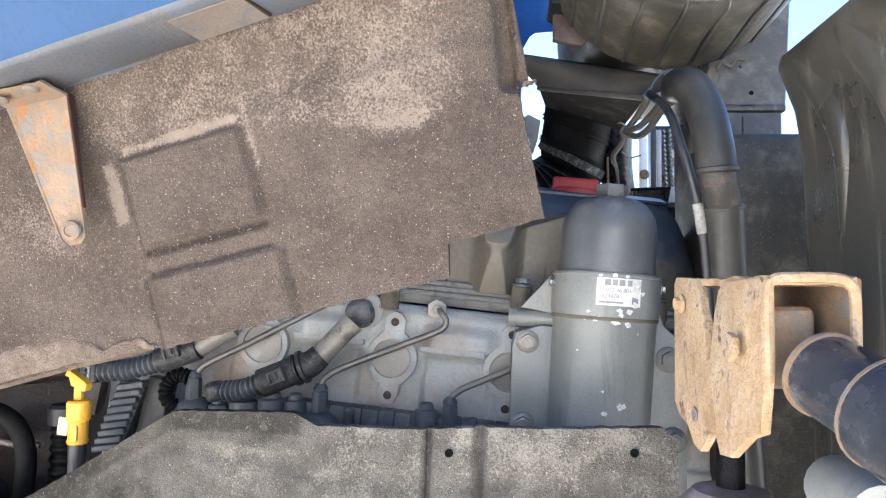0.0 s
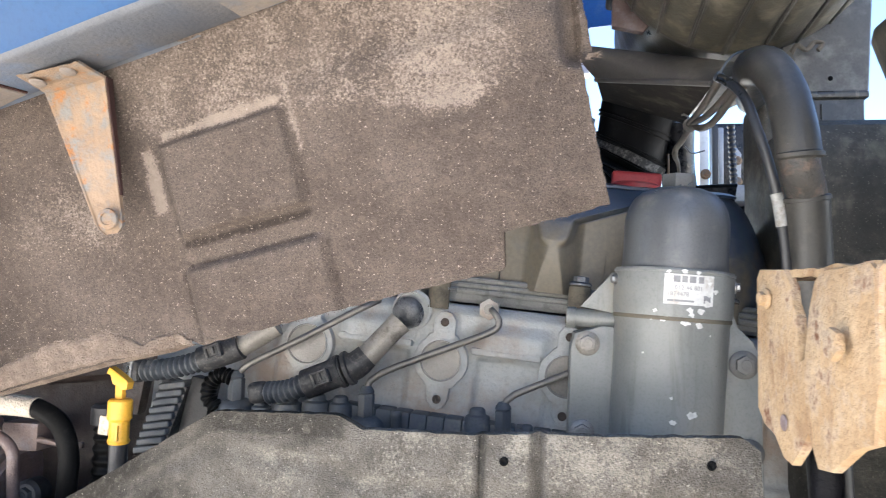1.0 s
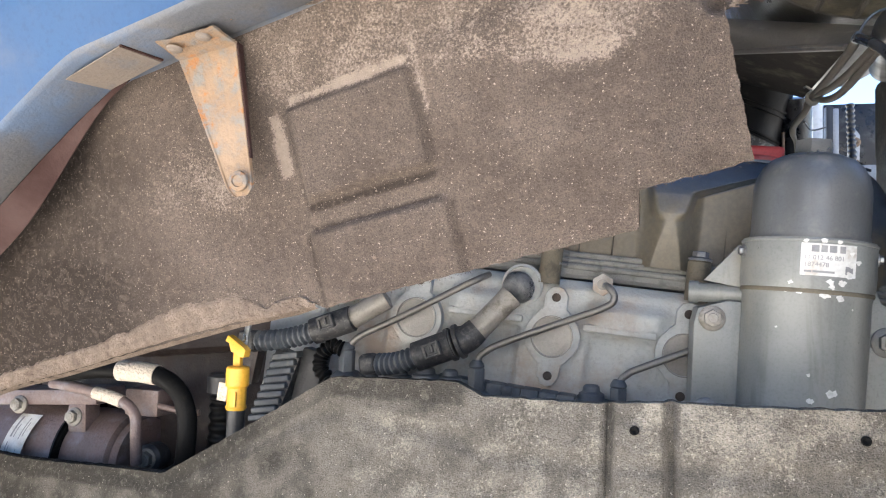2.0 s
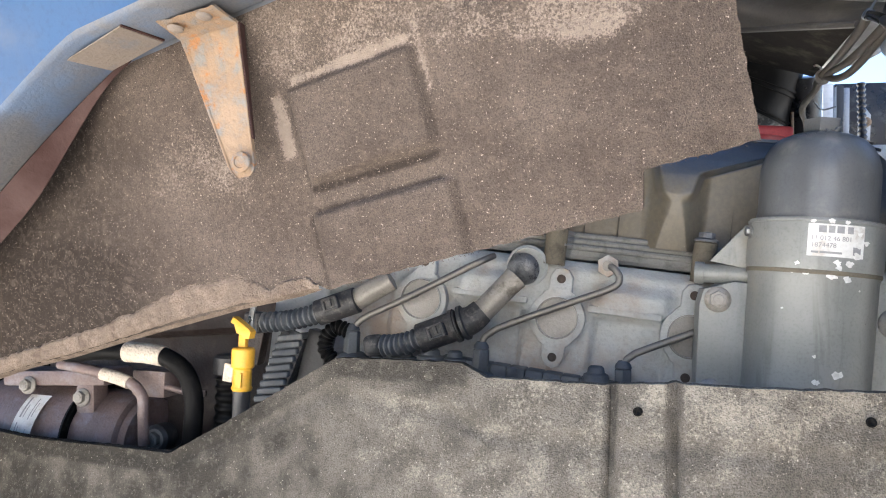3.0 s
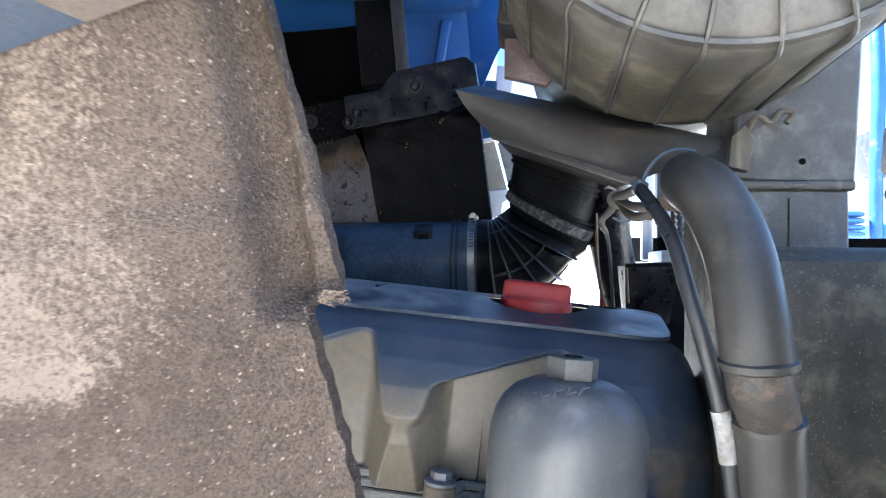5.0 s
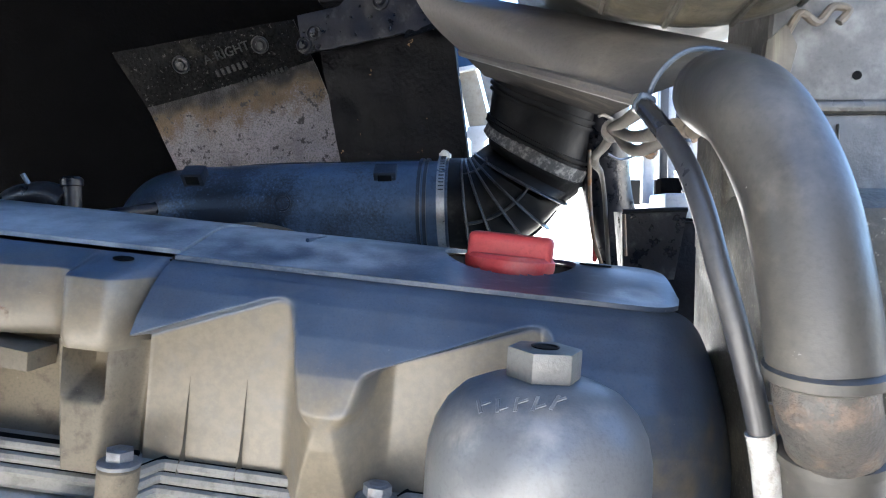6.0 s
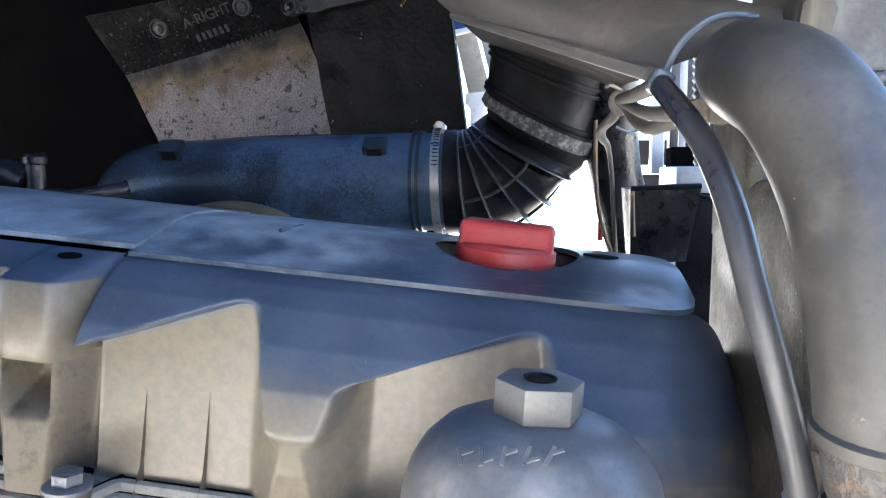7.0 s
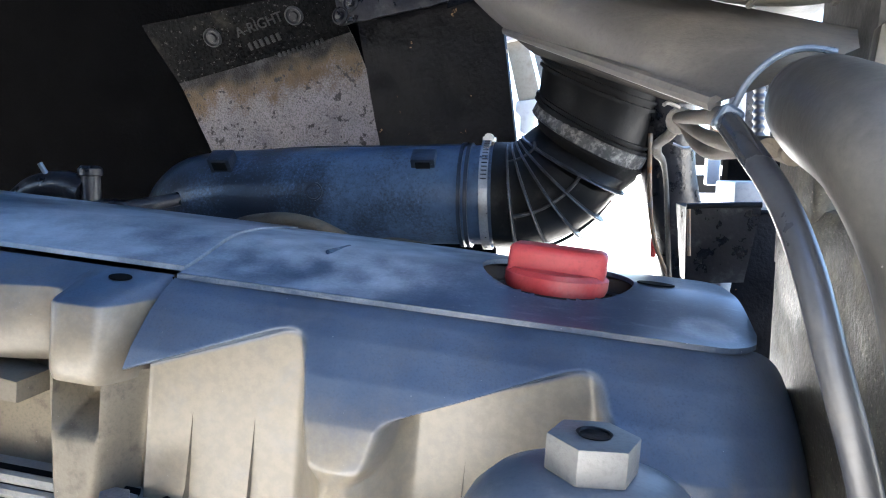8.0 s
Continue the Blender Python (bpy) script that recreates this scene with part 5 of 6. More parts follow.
part("worm_housing", box((0.013, 0.020, 0.006), at(0.178, 1.383, 1.5925), 0.001), M_STEEL, clamp)

# elbow: a bend of ribs fanning out from one point, then a collared neck leaning up under the duct
elbow = thing("ribbed_elbow", (0.25, 1.38, 1.47), "black rubber air elbow with moulded ribs", "air hose")
FAN = Vector((0.197, 1.383, 1.606))


def bend(deg, far):
    """Point of the bend's middle plane: deg turned from hanging straight down, far from the fan's point."""
    a = radians(deg)
    return FAN + Vector((far * math.sin(a), 0.022 * deg / 61, -far * math.cos(a)))


def bend_way(deg):
    return Vector((math.cos(radians(deg)), -0.12 * deg / 61, math.sin(radians(deg))))


def hoop_loft(hoops, segs=44):
    """Skin over round sections given as centre, direction, radius."""
    bm = bmesh.new()
    rows = []
    for c, d, r in hoops:
        d = d.normalized()
        e = Vector((0, -1, 0)) - d * d.dot(Vector((0, -1, 0)))
        e.normalize()
        f = d.cross(e)
        rows.append([bm.verts.new(c + r * (math.cos(2 * math.pi * k / segs) * e + math.sin(2 * math.pi * k / segs) * f)) for k in range(segs)])
    for i in range(len(rows) - 1):
        for k in range(segs):
            bm.faces.new((rows[i][k], rows[i][(k + 1) % segs], rows[i + 1][(k + 1) % segs], rows[i + 1][k]))
    bmesh.ops.recalc_face_normals(bm, faces=bm.faces)
    return bm


NECK = [(Vector((0.2870, 1.428, 1.603)), Vector((0.47, -0.20, 0.88))), (Vector((0.2955, 1.412, 1.656)), Vector((0.38, -0.22, 0.92))), (Vector((0.306, 1.395, 1.715)), Vector((0.33, -0.22, 0.92)))]


def neck(s):
    """Centre and direction along the neck: 0 at the scuffed band, 1 at the upper collar, 2 at its end."""
    k = 0 if s < 1 else 1
    f = s - k
    return NECK[k][0].lerp(NECK[k + 1][0], f), NECK[k][1].lerp(NECK[k + 1][1], f)


hoops = [(Vector((0.186, 1.382, 1.5325)), Vector((1, 0, 0.02)), 0.0575)]
hoops += [(bend(d, 0.0735 + 0.0045 * d / 61), bend_way(d), 0.0575 + 0.0025 * d / 61) for d in range(2, 62, 5)]
hoops += [(*neck(q), r) for q, r in ((-0.42, 0.0630), (-0.36, 0.0645), (-0.20, 0.0655), (-0.18, 0.0680), (0.14, 0.0685), (0.2, 0.0672), (0.9, 0.0668), (1.0, 0.068), (2.0, 0.070))]
part("body", hoop_loft(hoops), M_RUBBER, elbow)
RIB_AT = (6.6, 20.4, 34.9, 46.5, 61.0)
for d in RIB_AT:
    fin = Matrix.Translation(bend(d, 0.0815)) @ along((0, 0, 0), bend_way(d))
    part("rib", lathe([(0.0580, -0.0017), (0.0645, -0.0010), (0.0652, 0.0), (0.0645, 0.0010), (0.0580, 0.0017)], fin, 48), M_RUBBER_EDGE, elbow)
for q, w in ((-0.19, 0.0690), (0.17, 0.0708), (0.27, 0.0700), (0.93, 0.0700), (1.06, 0.0708)):
    c, d = neck(q)
    part("collar", lathe([(0.060, -0.0026), (w, -0.0018), (w, 0.0018), (0.060, 0.0026)], along(c, d), 48), M_RUBBER, elbow)
c, d = neck(-0.01)
part("worn_band", lathe([(0.0680, -0.0085), (0.0696, -0.0075), (0.0696, 0.0075), (0.0680, 0.0085)], along(c, d), 48), M_WORN, elbow, "scuffed grey band round the neck")
part("spine", tube([bend(q, 0.1372) for q in range(14, 62, 6)], 0.0020, 8, 3), M_RUBBER_EDGE, elbow)
part("side_rib", tube([bend(q, 0.094) + Vector((0, -0.0590, 0)) for q in range(7, 58, 5)], 0.0020, 8, 3), M_RUBBER_EDGE, elbow)
part("root_rib", tube([bend(q, 0.038 - 0.004 * (q > 55)) + Vector((0, -0.0425, 0)) for q in range(7, 63, 6)], 0.0018, 8, 3), M_RUBBER_EDGE, elbow)
part("moulding_seam", tube([neck(q)[0] + Vector((0.018, -0.0655, -0.004)) for q in (0.30, 0.6, 0.9)], 0.0007, 6, 2), M_RUBBER, elbow)

# ---- duct, air cleaner, box ----
duct = thing("air_duct", (0.3, 1.1, 1.6), "grey-brown plastic air duct sloping down under the air cleaner", "air duct")


def duct_face(u, v):
    """u from upper left to lower right, v from the lower edge up."""
    a, b = Vector((0.211, 1.18, 1.670)), Vector((0.328, 0.955, 1.592))
    c, d = Vector((0.170, 1.15, 1.715)), Vector((0.402, 0.99, 1.622))
    p = a.lerp(b, u).lerp(c.lerp(d, u), v)
    bulge = 0.014 * math.sin(math.pi * v)
    return p + Vector((-0.3, -1, -0.2)) * bulge


part("shell", sheet(duct_face, 30, 14, (0.02, 0.06, 0.02)), M_DUCT, duct, angle=50)
part("lip", tube([duct_face(u / 8, 0.0) for u in range(9)], 0.004, 8, 3), M_DUCT, duct)
part("underside", sheet(lambda u, v: (duct_face(u, 0.0) + Vector((0.001, 0.004, -0.001))).lerp(Vector((0.228, 1.285, 1.668)).lerp(Vector((0.350, 1.255, 1.620)), u), v), 20, 12, (0.002, 0.004, 0.006)), M_DUCT_UNDER, duct, "dirty brown-grey underside of the duct, shade in its colour")
part("gusset", prism([(0, 0), (0.022, -0.006), (0.030, 0.03), (0.02, 0.05), (0.004, 0.035)], 0.02, at(0.412, 1.0, 1.610, 0, 0, -8) @ Matrix.Diagonal((0.7, 0.7, 0.7, 1)), 0.002), M_TANK, duct)

air = thing("air_cleaner", (0.37, 0.95, 1.62), "large dirty black plastic air cleaner with ribbed round end", "air cleaner")
AIRM = along((0.3707, 0.8536, 1.8209), (-0.0554, -1.0, 0.0106)) @ Matrix.Diagonal((1.22, 1.22, 1.22, 1))
AIR_CUT = [(0.118, -0.45), (0.120, -0.160), (0.1345, -0.153), (0.1368, -0.150), (0.1366, -0.145), (0.1362, -0.03), (0.1385, 0.012), (0.135, 0.022), (0.128, 0.028), (0.115, 0.032), (0.09, 0.036), (0.06, 0.039), (0.001, 0.040)]
part("drum", lathe(AIR_CUT, AIRM, 92), M_AIR, air, angle=50)


def dome_z(r):
    return lerps(-r, [(-q, z) for q, z in AIR_CUT[5:]])


for r in (0.1335, 0.1105, 0.0875, 0.0645, 0.040):
    part("ring_rib", lathe([(r - 0.0022, dome_z(r - 0.0022) - 0.002), (r - 0.0013, dome_z(r) + 0.0042), (r + 0.0013, dome_z(r) + 0.0042), (r + 0.0022, dome_z(r + 0.0022) - 0.002)], AIRM, 92), M_AIR, air)
for k in range(24):
    a = 2 * math.pi * (k + 0.5) / 24
    pts = [AIRM @ Vector((r * math.cos(a), r * math.sin(a), z)) for r, z in [(0.1375, -0.148), (0.1372, -0.03), (0.1395, 0.012), (0.136, 0.0235), (0.128, 0.030), (0.115, 0.0345), (0.09, 0.0385), (0.06, 0.0415), (0.03, 0.0425)]]
    part("rib", tube(pts, 0.0019, 6, 3), M_AIR, air)
    # shallow raised field on the wall between two ribs
    def field(u, v, a=a):
        w = a + 2 * math.pi / 24 * (0.10 + 0.80 * u)
        zz = -0.145 + 0.140 * v
        r = 0.1366 + 0.0016 * pad(u, v, 0.06, 0.94, 0.05, 0.95, 0.05)
        return AIRM @ Vector((r * math.cos(w), r * math.sin(w), zz))
    part("wall_field", sheet(field, 8, 8), M_AIR_TAN, air)
part("rear_bracket", box((0.026, 0.08, 0.25), at(0.243, 1.06, 1.865, 0, 6, 0), 0.006, 3), M_BLACK, air)
part("support_plate", prism([(0.0, 0.0), (0.05, -0.012), (0.075, 0.02), (0.03, 0.05), (0.0, 0.045)], 0.012, at(0.224, 1.06, 1.705) @ Matrix.Diagonal((0.8, 1, 0.8, 1)), 0.002), M_COMP, air, "brown-stained support plate")
part("cable_loop", tube([(0.236, 1.035, 1.815), (0.222, 1.03, 1.822), (0.219, 1.03, 1.806), (0.234, 1.035, 1.798)], 0.0018, 8, 5), M_BLACK, air)

boxd = thing("snorkel_box", (0.48, 1.05, 1.53), "flat black plastic snorkel box with ridge and hole", "air box")
part("upper_box", box((0.105, 0.10, 0.16), at(0.482, 1.085, 1.680, 0, 3, 0), 0.006, 3), M_SNORK, boxd)
part("ridge", box((0.098, 0.104, 0.010), at(0.480, 1.083, 1.598), 0.004, 3), M_TANK, boxd)
part("lower_box", box((0.090, 0.095, 0.09), at(0.480, 1.083, 1.550), 0.005, 3), M_SNORK, boxd)
part("hole", lathe([(0.003, 0), (0.003, 0.0006), (0.0001, 0.0007)], along((0.485, 1.0347, 1.619), (0, -1, 0)), 14), M_PIT, boxd)
part("seam", box((0.0016, 0.003, 0.07), at(0.474, 1.0345, 1.552), 0.0006, 1), M_TANK, boxd)
wire = thing("frayed_wire", (0.45, 1.02, 1.66), "short frayed brown wire tied to the snorkel", "wire")
part("strand", tube([(0.432, 1.02, 1.640), (0.440, 1.015, 1.655), (0.452, 1.018, 1.650), (0.462, 1.02, 1.660), (0.472, 1.02, 1.658), (0.466, 1.02, 1.650)], 0.0028, 8, 6), M_BROWNWIRE, wire)

# ---- black plastic tank ----
tank = thing("plastic_tank", (0.6, 1.0, 0.7), "tall dirty black plastic tank, streaked dust and fold highlights in its colour", "tank")


def tank_ring(x0, x1, y0, y1, r, z, n=10):
    out = []
    for cx, cy, a0 in ((x1 - r, y0 + r, -90), (x1 - r, y1 - r, 0), (x0 + r, y1 - r, 90), (x0 + r, y0 + r, 180)):
        for k in range(n + 1):
            a = radians(a0 + 90 * k / n)
            out.append((cx + r * math.cos(a), cy + r * math.sin(a), z))
    return out


def loft(rings):
    bm = bmesh.new()
    vs = [[bm.verts.new(p) for p in ring] for ring in rings]
    for a, b in zip(vs, vs[1:]):
        n = len(a)
        for k in range(n):
            bm.faces.new((a[k], a[(k + 1) % n], b[(k + 1) % n], b[k]))
    bm.faces.new(list(reversed(vs[0])))
    bm.faces.new(vs[-1])
    return bm


part("rear_body", loft([tank_ring(0.401 + 0.012 * s, 0.95, 0.905 + 0.03 * s, 1.12, 0.018, z) for z, s in ((0.72, 0), (1.30, 0), (1.50, 0.0), (1.53, 0.1), (1.538, 0.5), (1.541, 1.2))]), M_TANK_SAND, tank)
part("front_body", loft([tank_ring(0.430 + f, 1.0, 0.42 + s, 0.765, 0.035, z) for z, f, s in ((0.70, 0.004, 0), (1.2, 0.004, 0), (1.40, 0.0, 0), (1.48, -0.003, 0), (1.52, -0.009, 0), (1.545, -0.018, 0), (1.560, -0.023, 0), (1.569, -0.021, 0.003), (1.574, -0.010, 0.012))]), M_TANK, tank)
part("shoulder", loft([tank_ring(0.402 + s, 0.428 - s, 1.035 + s, 1.12 - s, 0.010 - 0.5 * s, z) for z, s in ((1.50, 0), (1.588, 0), (1.594, 0.002), (1.597, 0.006))]), M_TANK_SAND, tank, "sandy raised shoulder behind the hose")
for dx, dy, r in ((-0.004, 0.0, 0.020), (-0.002, -0.035, 0.014), (-0.003, -0.085, 0.022), (0.0, -0.140, 0.018), (-0.002, -0.200, 0.022)):
    part("moulded_fold", tube([(0.424 + dx, 0.715 + dy, 1.566), (0.430 + dx, 0.700 + dy, 1.545), (0.437 + dx, 0.682 + dy, 1.520), (0.439 + dx, 0.668 + dy, 1.495), (0.440 + dx, 0.662 + dy, 1.46), (0.442 + dx, 0.670 + dy, 1.38), (0.446 + dx, 0.668 + dy, 1.2)], lambda u, r=r: r * (0.35 + 0.65 * math.sin(math.pi * min(1, u + 0.15))), 16, 8), M_TANK, tank)

# ---- coolant hose, breather hose, cables ----
hose = thing("coolant_hose", (0.385, 0.80, 1.1), "thick dusty black rubber hose bent over in an arch", "hose")
part("hose_body", tube([(0.400, 1.06, 1.602), (0.380, 0.99, 1.597), (0.361, 0.92, 1.589), (0.349, 0.862, 1.580), (0.351, 0.822, 1.566), (0.359, 0.802, 1.537), (0.3635, 0.79, 1.50), (0.366, 0.786, 1.472)], 0.0192, 28, 10), M_HOSE, hose)
part("neck", tube([(0.3655, 0.787, 1.477), (0.367, 0.788, 1.462), (0.3745, 0.799, 1.448), (0.379, 0.807, 1.438)], 0.0172, 28, 5), M_NECK, hose, "rust-stained collar where the hose meets the pipe")
for p, d, r in (((0.366, 0.786, 1.473), (0.06, 0.1, -1), 0.0208), ((0.3792, 0.808, 1.437), (0.12, 0.15, -1), 0.0206)):
    part("bead", lathe([(r - 0.003, -0.0035), (r, -0.0018), (r, 0.0018), (r - 0.003, 0.0035)], along(p, d), 32), M_HOSE, hose)
part("lower_pipe", tube([(0.379, 0.807, 1.438), (0.3845, 0.818, 1.39), (0.391, 0.826, 1.32), (0.402, 0.832, 1.2), (0.412, 0.836, 1.05)], 0.0192, 28, 6), M_HOSE, hose)

thin = thing("breather_hose", (0.36, 0.82, 1.2), "thin grey-black hose tied along the thick hose", "hose")
part("thin_body", tube([(0.321, 0.896, 1.581), (0.324, 0.872, 1.569), (0.329, 0.846, 1.552), (0.3325, 0.826, 1.532), (0.337, 0.815, 1.507), (0.3445, 0.810, 1.478), (0.352, 0.812, 1.450), (0.357, 0.814, 1.426), (0.3625, 0.818, 1.39), (0.369, 0.824, 1.32), (0.378, 0.830, 1.2)], 0.0048, 16, 8), M_THIN, thin)
part("tape", tube([(0.3535, 0.8126, 1.4425), (0.3562, 0.8136, 1.430), (0.3592, 0.8156, 1.412)], 0.0056, 16, 4), M_TAPE, thin, "worn white tape band")
part("brown_tube", tube([(0.361, 0.828, 1.45), (0.365, 0.825, 1.42), (0.369, 0.824, 1.38), (0.374, 0.826, 1.30)], 0.0035, 10, 6), M_RUST2, thin, "ochre-stained thin tube")

tie = thing("cable_tie", (0.322, 0.868, 1.578), "grey-blue plastic cable tie round the hose", "cable tie")
part("strap_loop", tube([(0.3235, 0.897, 1.584), (0.3285, 0.894, 1.595), (0.337, 0.891, 1.6035), (0.347, 0.890, 1.6065), (0.358, 0.890, 1.605)], 0.0014, 8, 8), M_TIE, tie)
part("lock", box((0.0095, 0.009, 0.0105), at(0.3215, 0.894, 1.5805, 0, 30, 0), 0.003, 3), M_TIE, tie)
loom = thing("cable_loom", (0.31, 0.95, 1.57), "dusty taped cables crossing below the air duct", "cable loom")
part("cable", tube([(0.3225, 0.892, 1.580), (0.323, 0.900, 1.581), (0.330, 0.95, 1.586), (0.340, 1.07, 1.594), (0.345, 1.18, 1.601), (0.347, 1.22, 1.600)], 0.0046, 14, 6), M_BROWNWIRE, loom)
part("cable", tube([(0.344, 0.885, 1.567), (0.344, 0.92, 1.571), (0.348, 0.97, 1.572), (0.351, 1.03, 1.572), (0.350, 1.08, 1.573), (0.349, 1.13, 1.582), (0.348, 1.17, 1.596), (0.346, 1.20, 1.603)], 0.0046, 14, 6), M_BROWNWIRE, loom)
part("cable", tube([(0.348, 1.15, 1.601), (0.347, 1.19, 1.599), (0.346, 1.23, 1.591), (0.343, 1.28, 1.585), (0.345, 1.30, 1.577), (0.354, 1.325, 1.569), (0.362, 1.355, 1.545), (0.368, 1.375, 1.50), (0.376, 1.39, 1.42)], lambda u: 0.0046 - 0.0020 * sstep(0.45, 0.7, u), 14, 6), M_BROWNWIRE, loom)
part("cable", tube([(0.336, 0.89, 1.569), (0.339, 0.93, 1.572), (0.342, 1.0, 1.576), (0.345, 1.08, 1.584), (0.346, 1.16, 1.597)], 0.0044, 12, 6), M_BROWNWIRE, loom)
part("loose_wire", tube([(0.352, 1.26, 1.585), (0.372, 1.30, 1.582), (0.395, 1.32, 1.59)], 0.0014, 8, 5), M_BLACK, loom)
part("twist_tie", lathe([(0.0095, -0.0014), (0.0108, 0), (0.0095, 0.0014)], along((0.3465, 1.183, 1.5995), (0.1, -1, -0.1)), 16), M_SLEEVE, loom)
part("tie_tail", tube([(0.345, 1.178, 1.609), (0.336, 1.170, 1.612), (0.332, 1.165, 1.610)], 0.0016, 6, 4), M_SLEEVE, loom)

# ---- rusty spring bracket and damper tube ----
chan = thing("channel_bracket", (0.32, 0.57, 1.25), "flaking rusty U-shaped steel bracket with a torn slot", "bracket")
CH = at(0.292, 0.655, 1.255, 0, 0, -86)
side = [(0.0, 0.010), (0.012, 0.0), (0.030, -0.004), (0.045, -0.016), (0.058, -0.018), (0.072, -0.006), (0.083, 0.006), (0.095, -0.012), (0.112, -0.010), (0.140, 0.008), (0.158, 0.014), (0.165, 0.05), (0.165, 0.100), (0.158, 0.105), (0.104, 0.103), (0.094, 0.097), (0.086, 0.080), (0.078, 0.050), (0.070, 0.048), (0.069, 0.075), (0.062, 0.084), (0.060, 0.094), (0.050, 0.106), (0.006, 0.108), (0.0, 0.102)]
part("left_cheek", prism(side, 0.006, CH, 0.0015), M_RUST2, chan, "ochre flaking cheek with a torn slot")
part("top_web", sheet(lambda u, v: Vector((0.296 + 0.010 * v + (0.043 + 0.006 * v) * u, 0.650 - 0.160 * v, 1.3605 + 0.0022 * rough_n(u * 0.1, v * 0.2, 0, 40))), 10, 20, (0, 0, -0.005)), M_RUST2, chan)
part("right_cheek", box((0.006, 0.15, 0.07), at(0.350, 0.565, 1.325, 0, 0, 4), 0.002), M_RUST, chan)
part("rim", tube([(0.3045, 0.488, 1.30), (0.3045, 0.488, 1.350), (0.3075, 0.488, 1.3575), (0.314, 0.488, 1.3595), (0.342, 0.488, 1.3595), (0.350, 0.488, 1.356), (0.353, 0.488, 1.348), (0.353, 0.488, 1.315)], 0.0032, 8, 6), M_RUST2, chan)
part("stub_nut", hexagon(0.0095, 0.005, along((0.2985, 0.522, 1.317), (-1, -0.07, 0.05)) @ at(0, 0, 0.004, 0, 0, 12), 0.0015), M_RUST2, chan, "rust-caked square nut")
part("pit", lathe([(0.0035, 0), (0.0035, 0.0004), (0.0005, 0.0003)], along((0.2912, 0.634, 1.340), (-1, -0.07, 0)), 14), M_PIT, chan)
part("pit", lathe([(0.0055, 0), (0.005, 0.0005), (0.0005, 0.0003)], along((0.2945, 0.606, 1.262), (-1, -0.07, 0)), 14), M_COMP, chan)
bolt(chan, (0.2925, 0.632, 1.342), (-1, -0.1, 0), 0.005, M_RUST2, "rivet")
part("inner_block", box((0.030, 0.05, 0.05), at(0.326, 0.535, 1.318), 0.006, 3), M_RUST, chan)

damp = thing("damper_tube", (0.335, 0.42, 1.25), "black damper tube with rust-edged collars", "shock absorber")
DA, DB = Vector((0.336, 0.490, 1.305)), Vector((0.412, 0.10, 1.200))
part("tube_body", tube([DA, DB], 0.0235, 32, 1, smooth=False), M_DAMP, damp)
for t, r, w in ((0.0, 0.0252, 0.008), (0.13, 0.0302, 0.005)):
    part("collar", tube([DA.lerp(DB, t), DA.lerp(DB, t + w)], r, 32, 1, smooth=False), M_RUST, damp)
part("dust_sleeve", tube([DA.lerp(DB, 0.135), DA.lerp(DB, 0.9)], 0.0295, 32, 1, smooth=False), M_DAMP, damp)
mount = thing("rubber_mount", (0.315, 0.60, 1.17), "rusty rounded mount below the bracket", "mount")
part("bush", lathe([(0.020, -0.04), (0.034, -0.034), (0.040, -0.012), (0.038, 0.008), (0.026, 0.020), (0.001, 0.024)], at(0.318, 0.60, 1.190), 28), M_COMP, mount)
part("stud", tube([(0.318, 0.60, 1.15), (0.318, 0.60, 1.275)], 0.010, 14, 1, smooth=False), M_TAR, mount)
bolt(mount, (0.372, 0.499, 1.222), (0, -1, 0.1), 0.007, M_TAR)
part("foot", tube([(0.372, 0.50, 1.222), (0.372, 0.56, 1.226)], 0.020, 20, 1, smooth=False), M_FILTER, mount)

# ---- injector pipes, sensors and loom on the head ----
INJ = "injector pipes"
for pts in ([(0.078, 0.935, 1.3265), (0.084, 0.905, 1.324), (0.090, 0.90, 1.314), (0.082, 0.90, 1.303), (0.037, 0.90, 1.285), (-0.026, 0.90, 1.26), (-0.047, 0.90, 1.249), (-0.056, 0.90, 1.236), (-0.057, 0.90, 1.19)],
            [(-0.050, 0.92, 1.335), (-0.060, 0.90, 1.328), (-0.080, 0.90, 1.318), (-0.145, 0.90, 1.284), (-0.192, 0.90, 1.261), (-0.206, 0.90, 1.250), (-0.211, 0.90, 1.236), (-0.211, 0.90, 1.19)],
            [(0.182, 0.90, 1.268), (0.160, 0.90, 1.258), (0.118, 0.90, 1.240), (0.105, 0.90, 1.233), (0.097, 0.90, 1.221), (0.096, 0.90, 1.18)]):
    ip = thing("injector_pipe", pts[-1], "bent dull steel fuel pipe with a union nut", "fuel pipe", INJ)
    part("pipe", tube(pts, 0.0038, 12, 8), M_PIPE, ip)
    b = Vector(pts[-1])
    foot_z = 1.197 + 0.012 * (-0.057 - b.x) / 0.154
    part("union_nut", hexagon(0.0098, 0.026, Matrix.Translation((b.x, b.y, foot_z + 0.020)), 0.0012), M_LOOM, ip)
    part("union_collar", lathe([(0.0080, 0.0), (0.0088, 0.002), (0.0080, 0.005), (0.0050, 0.009)], Matrix.Translation((b.x, b.y, foot_z + 0.033)), 18), M_LOOM, ip)
    part("fitting", lathe([(0.0215, -0.03), (0.0215, -0.002), (0.0200, 0.003), (0.0150, 0.007), (0.0120, 0.009), (0.009, 0.010)], Matrix.Translation((b.x, b.y + 0.004, foot_z)), 24), M_LOOM, ip)
un = thing("pipe_union", (0.078, 0.94, 1.3265), "painted hexagon union on the cylinder head", "pipe union")
part("hexagon", hexagon(0.0125, 0.016, along((0.077, 0.932, 1.327), (0, -1, 0)), 0.001), M_HEAD, un)
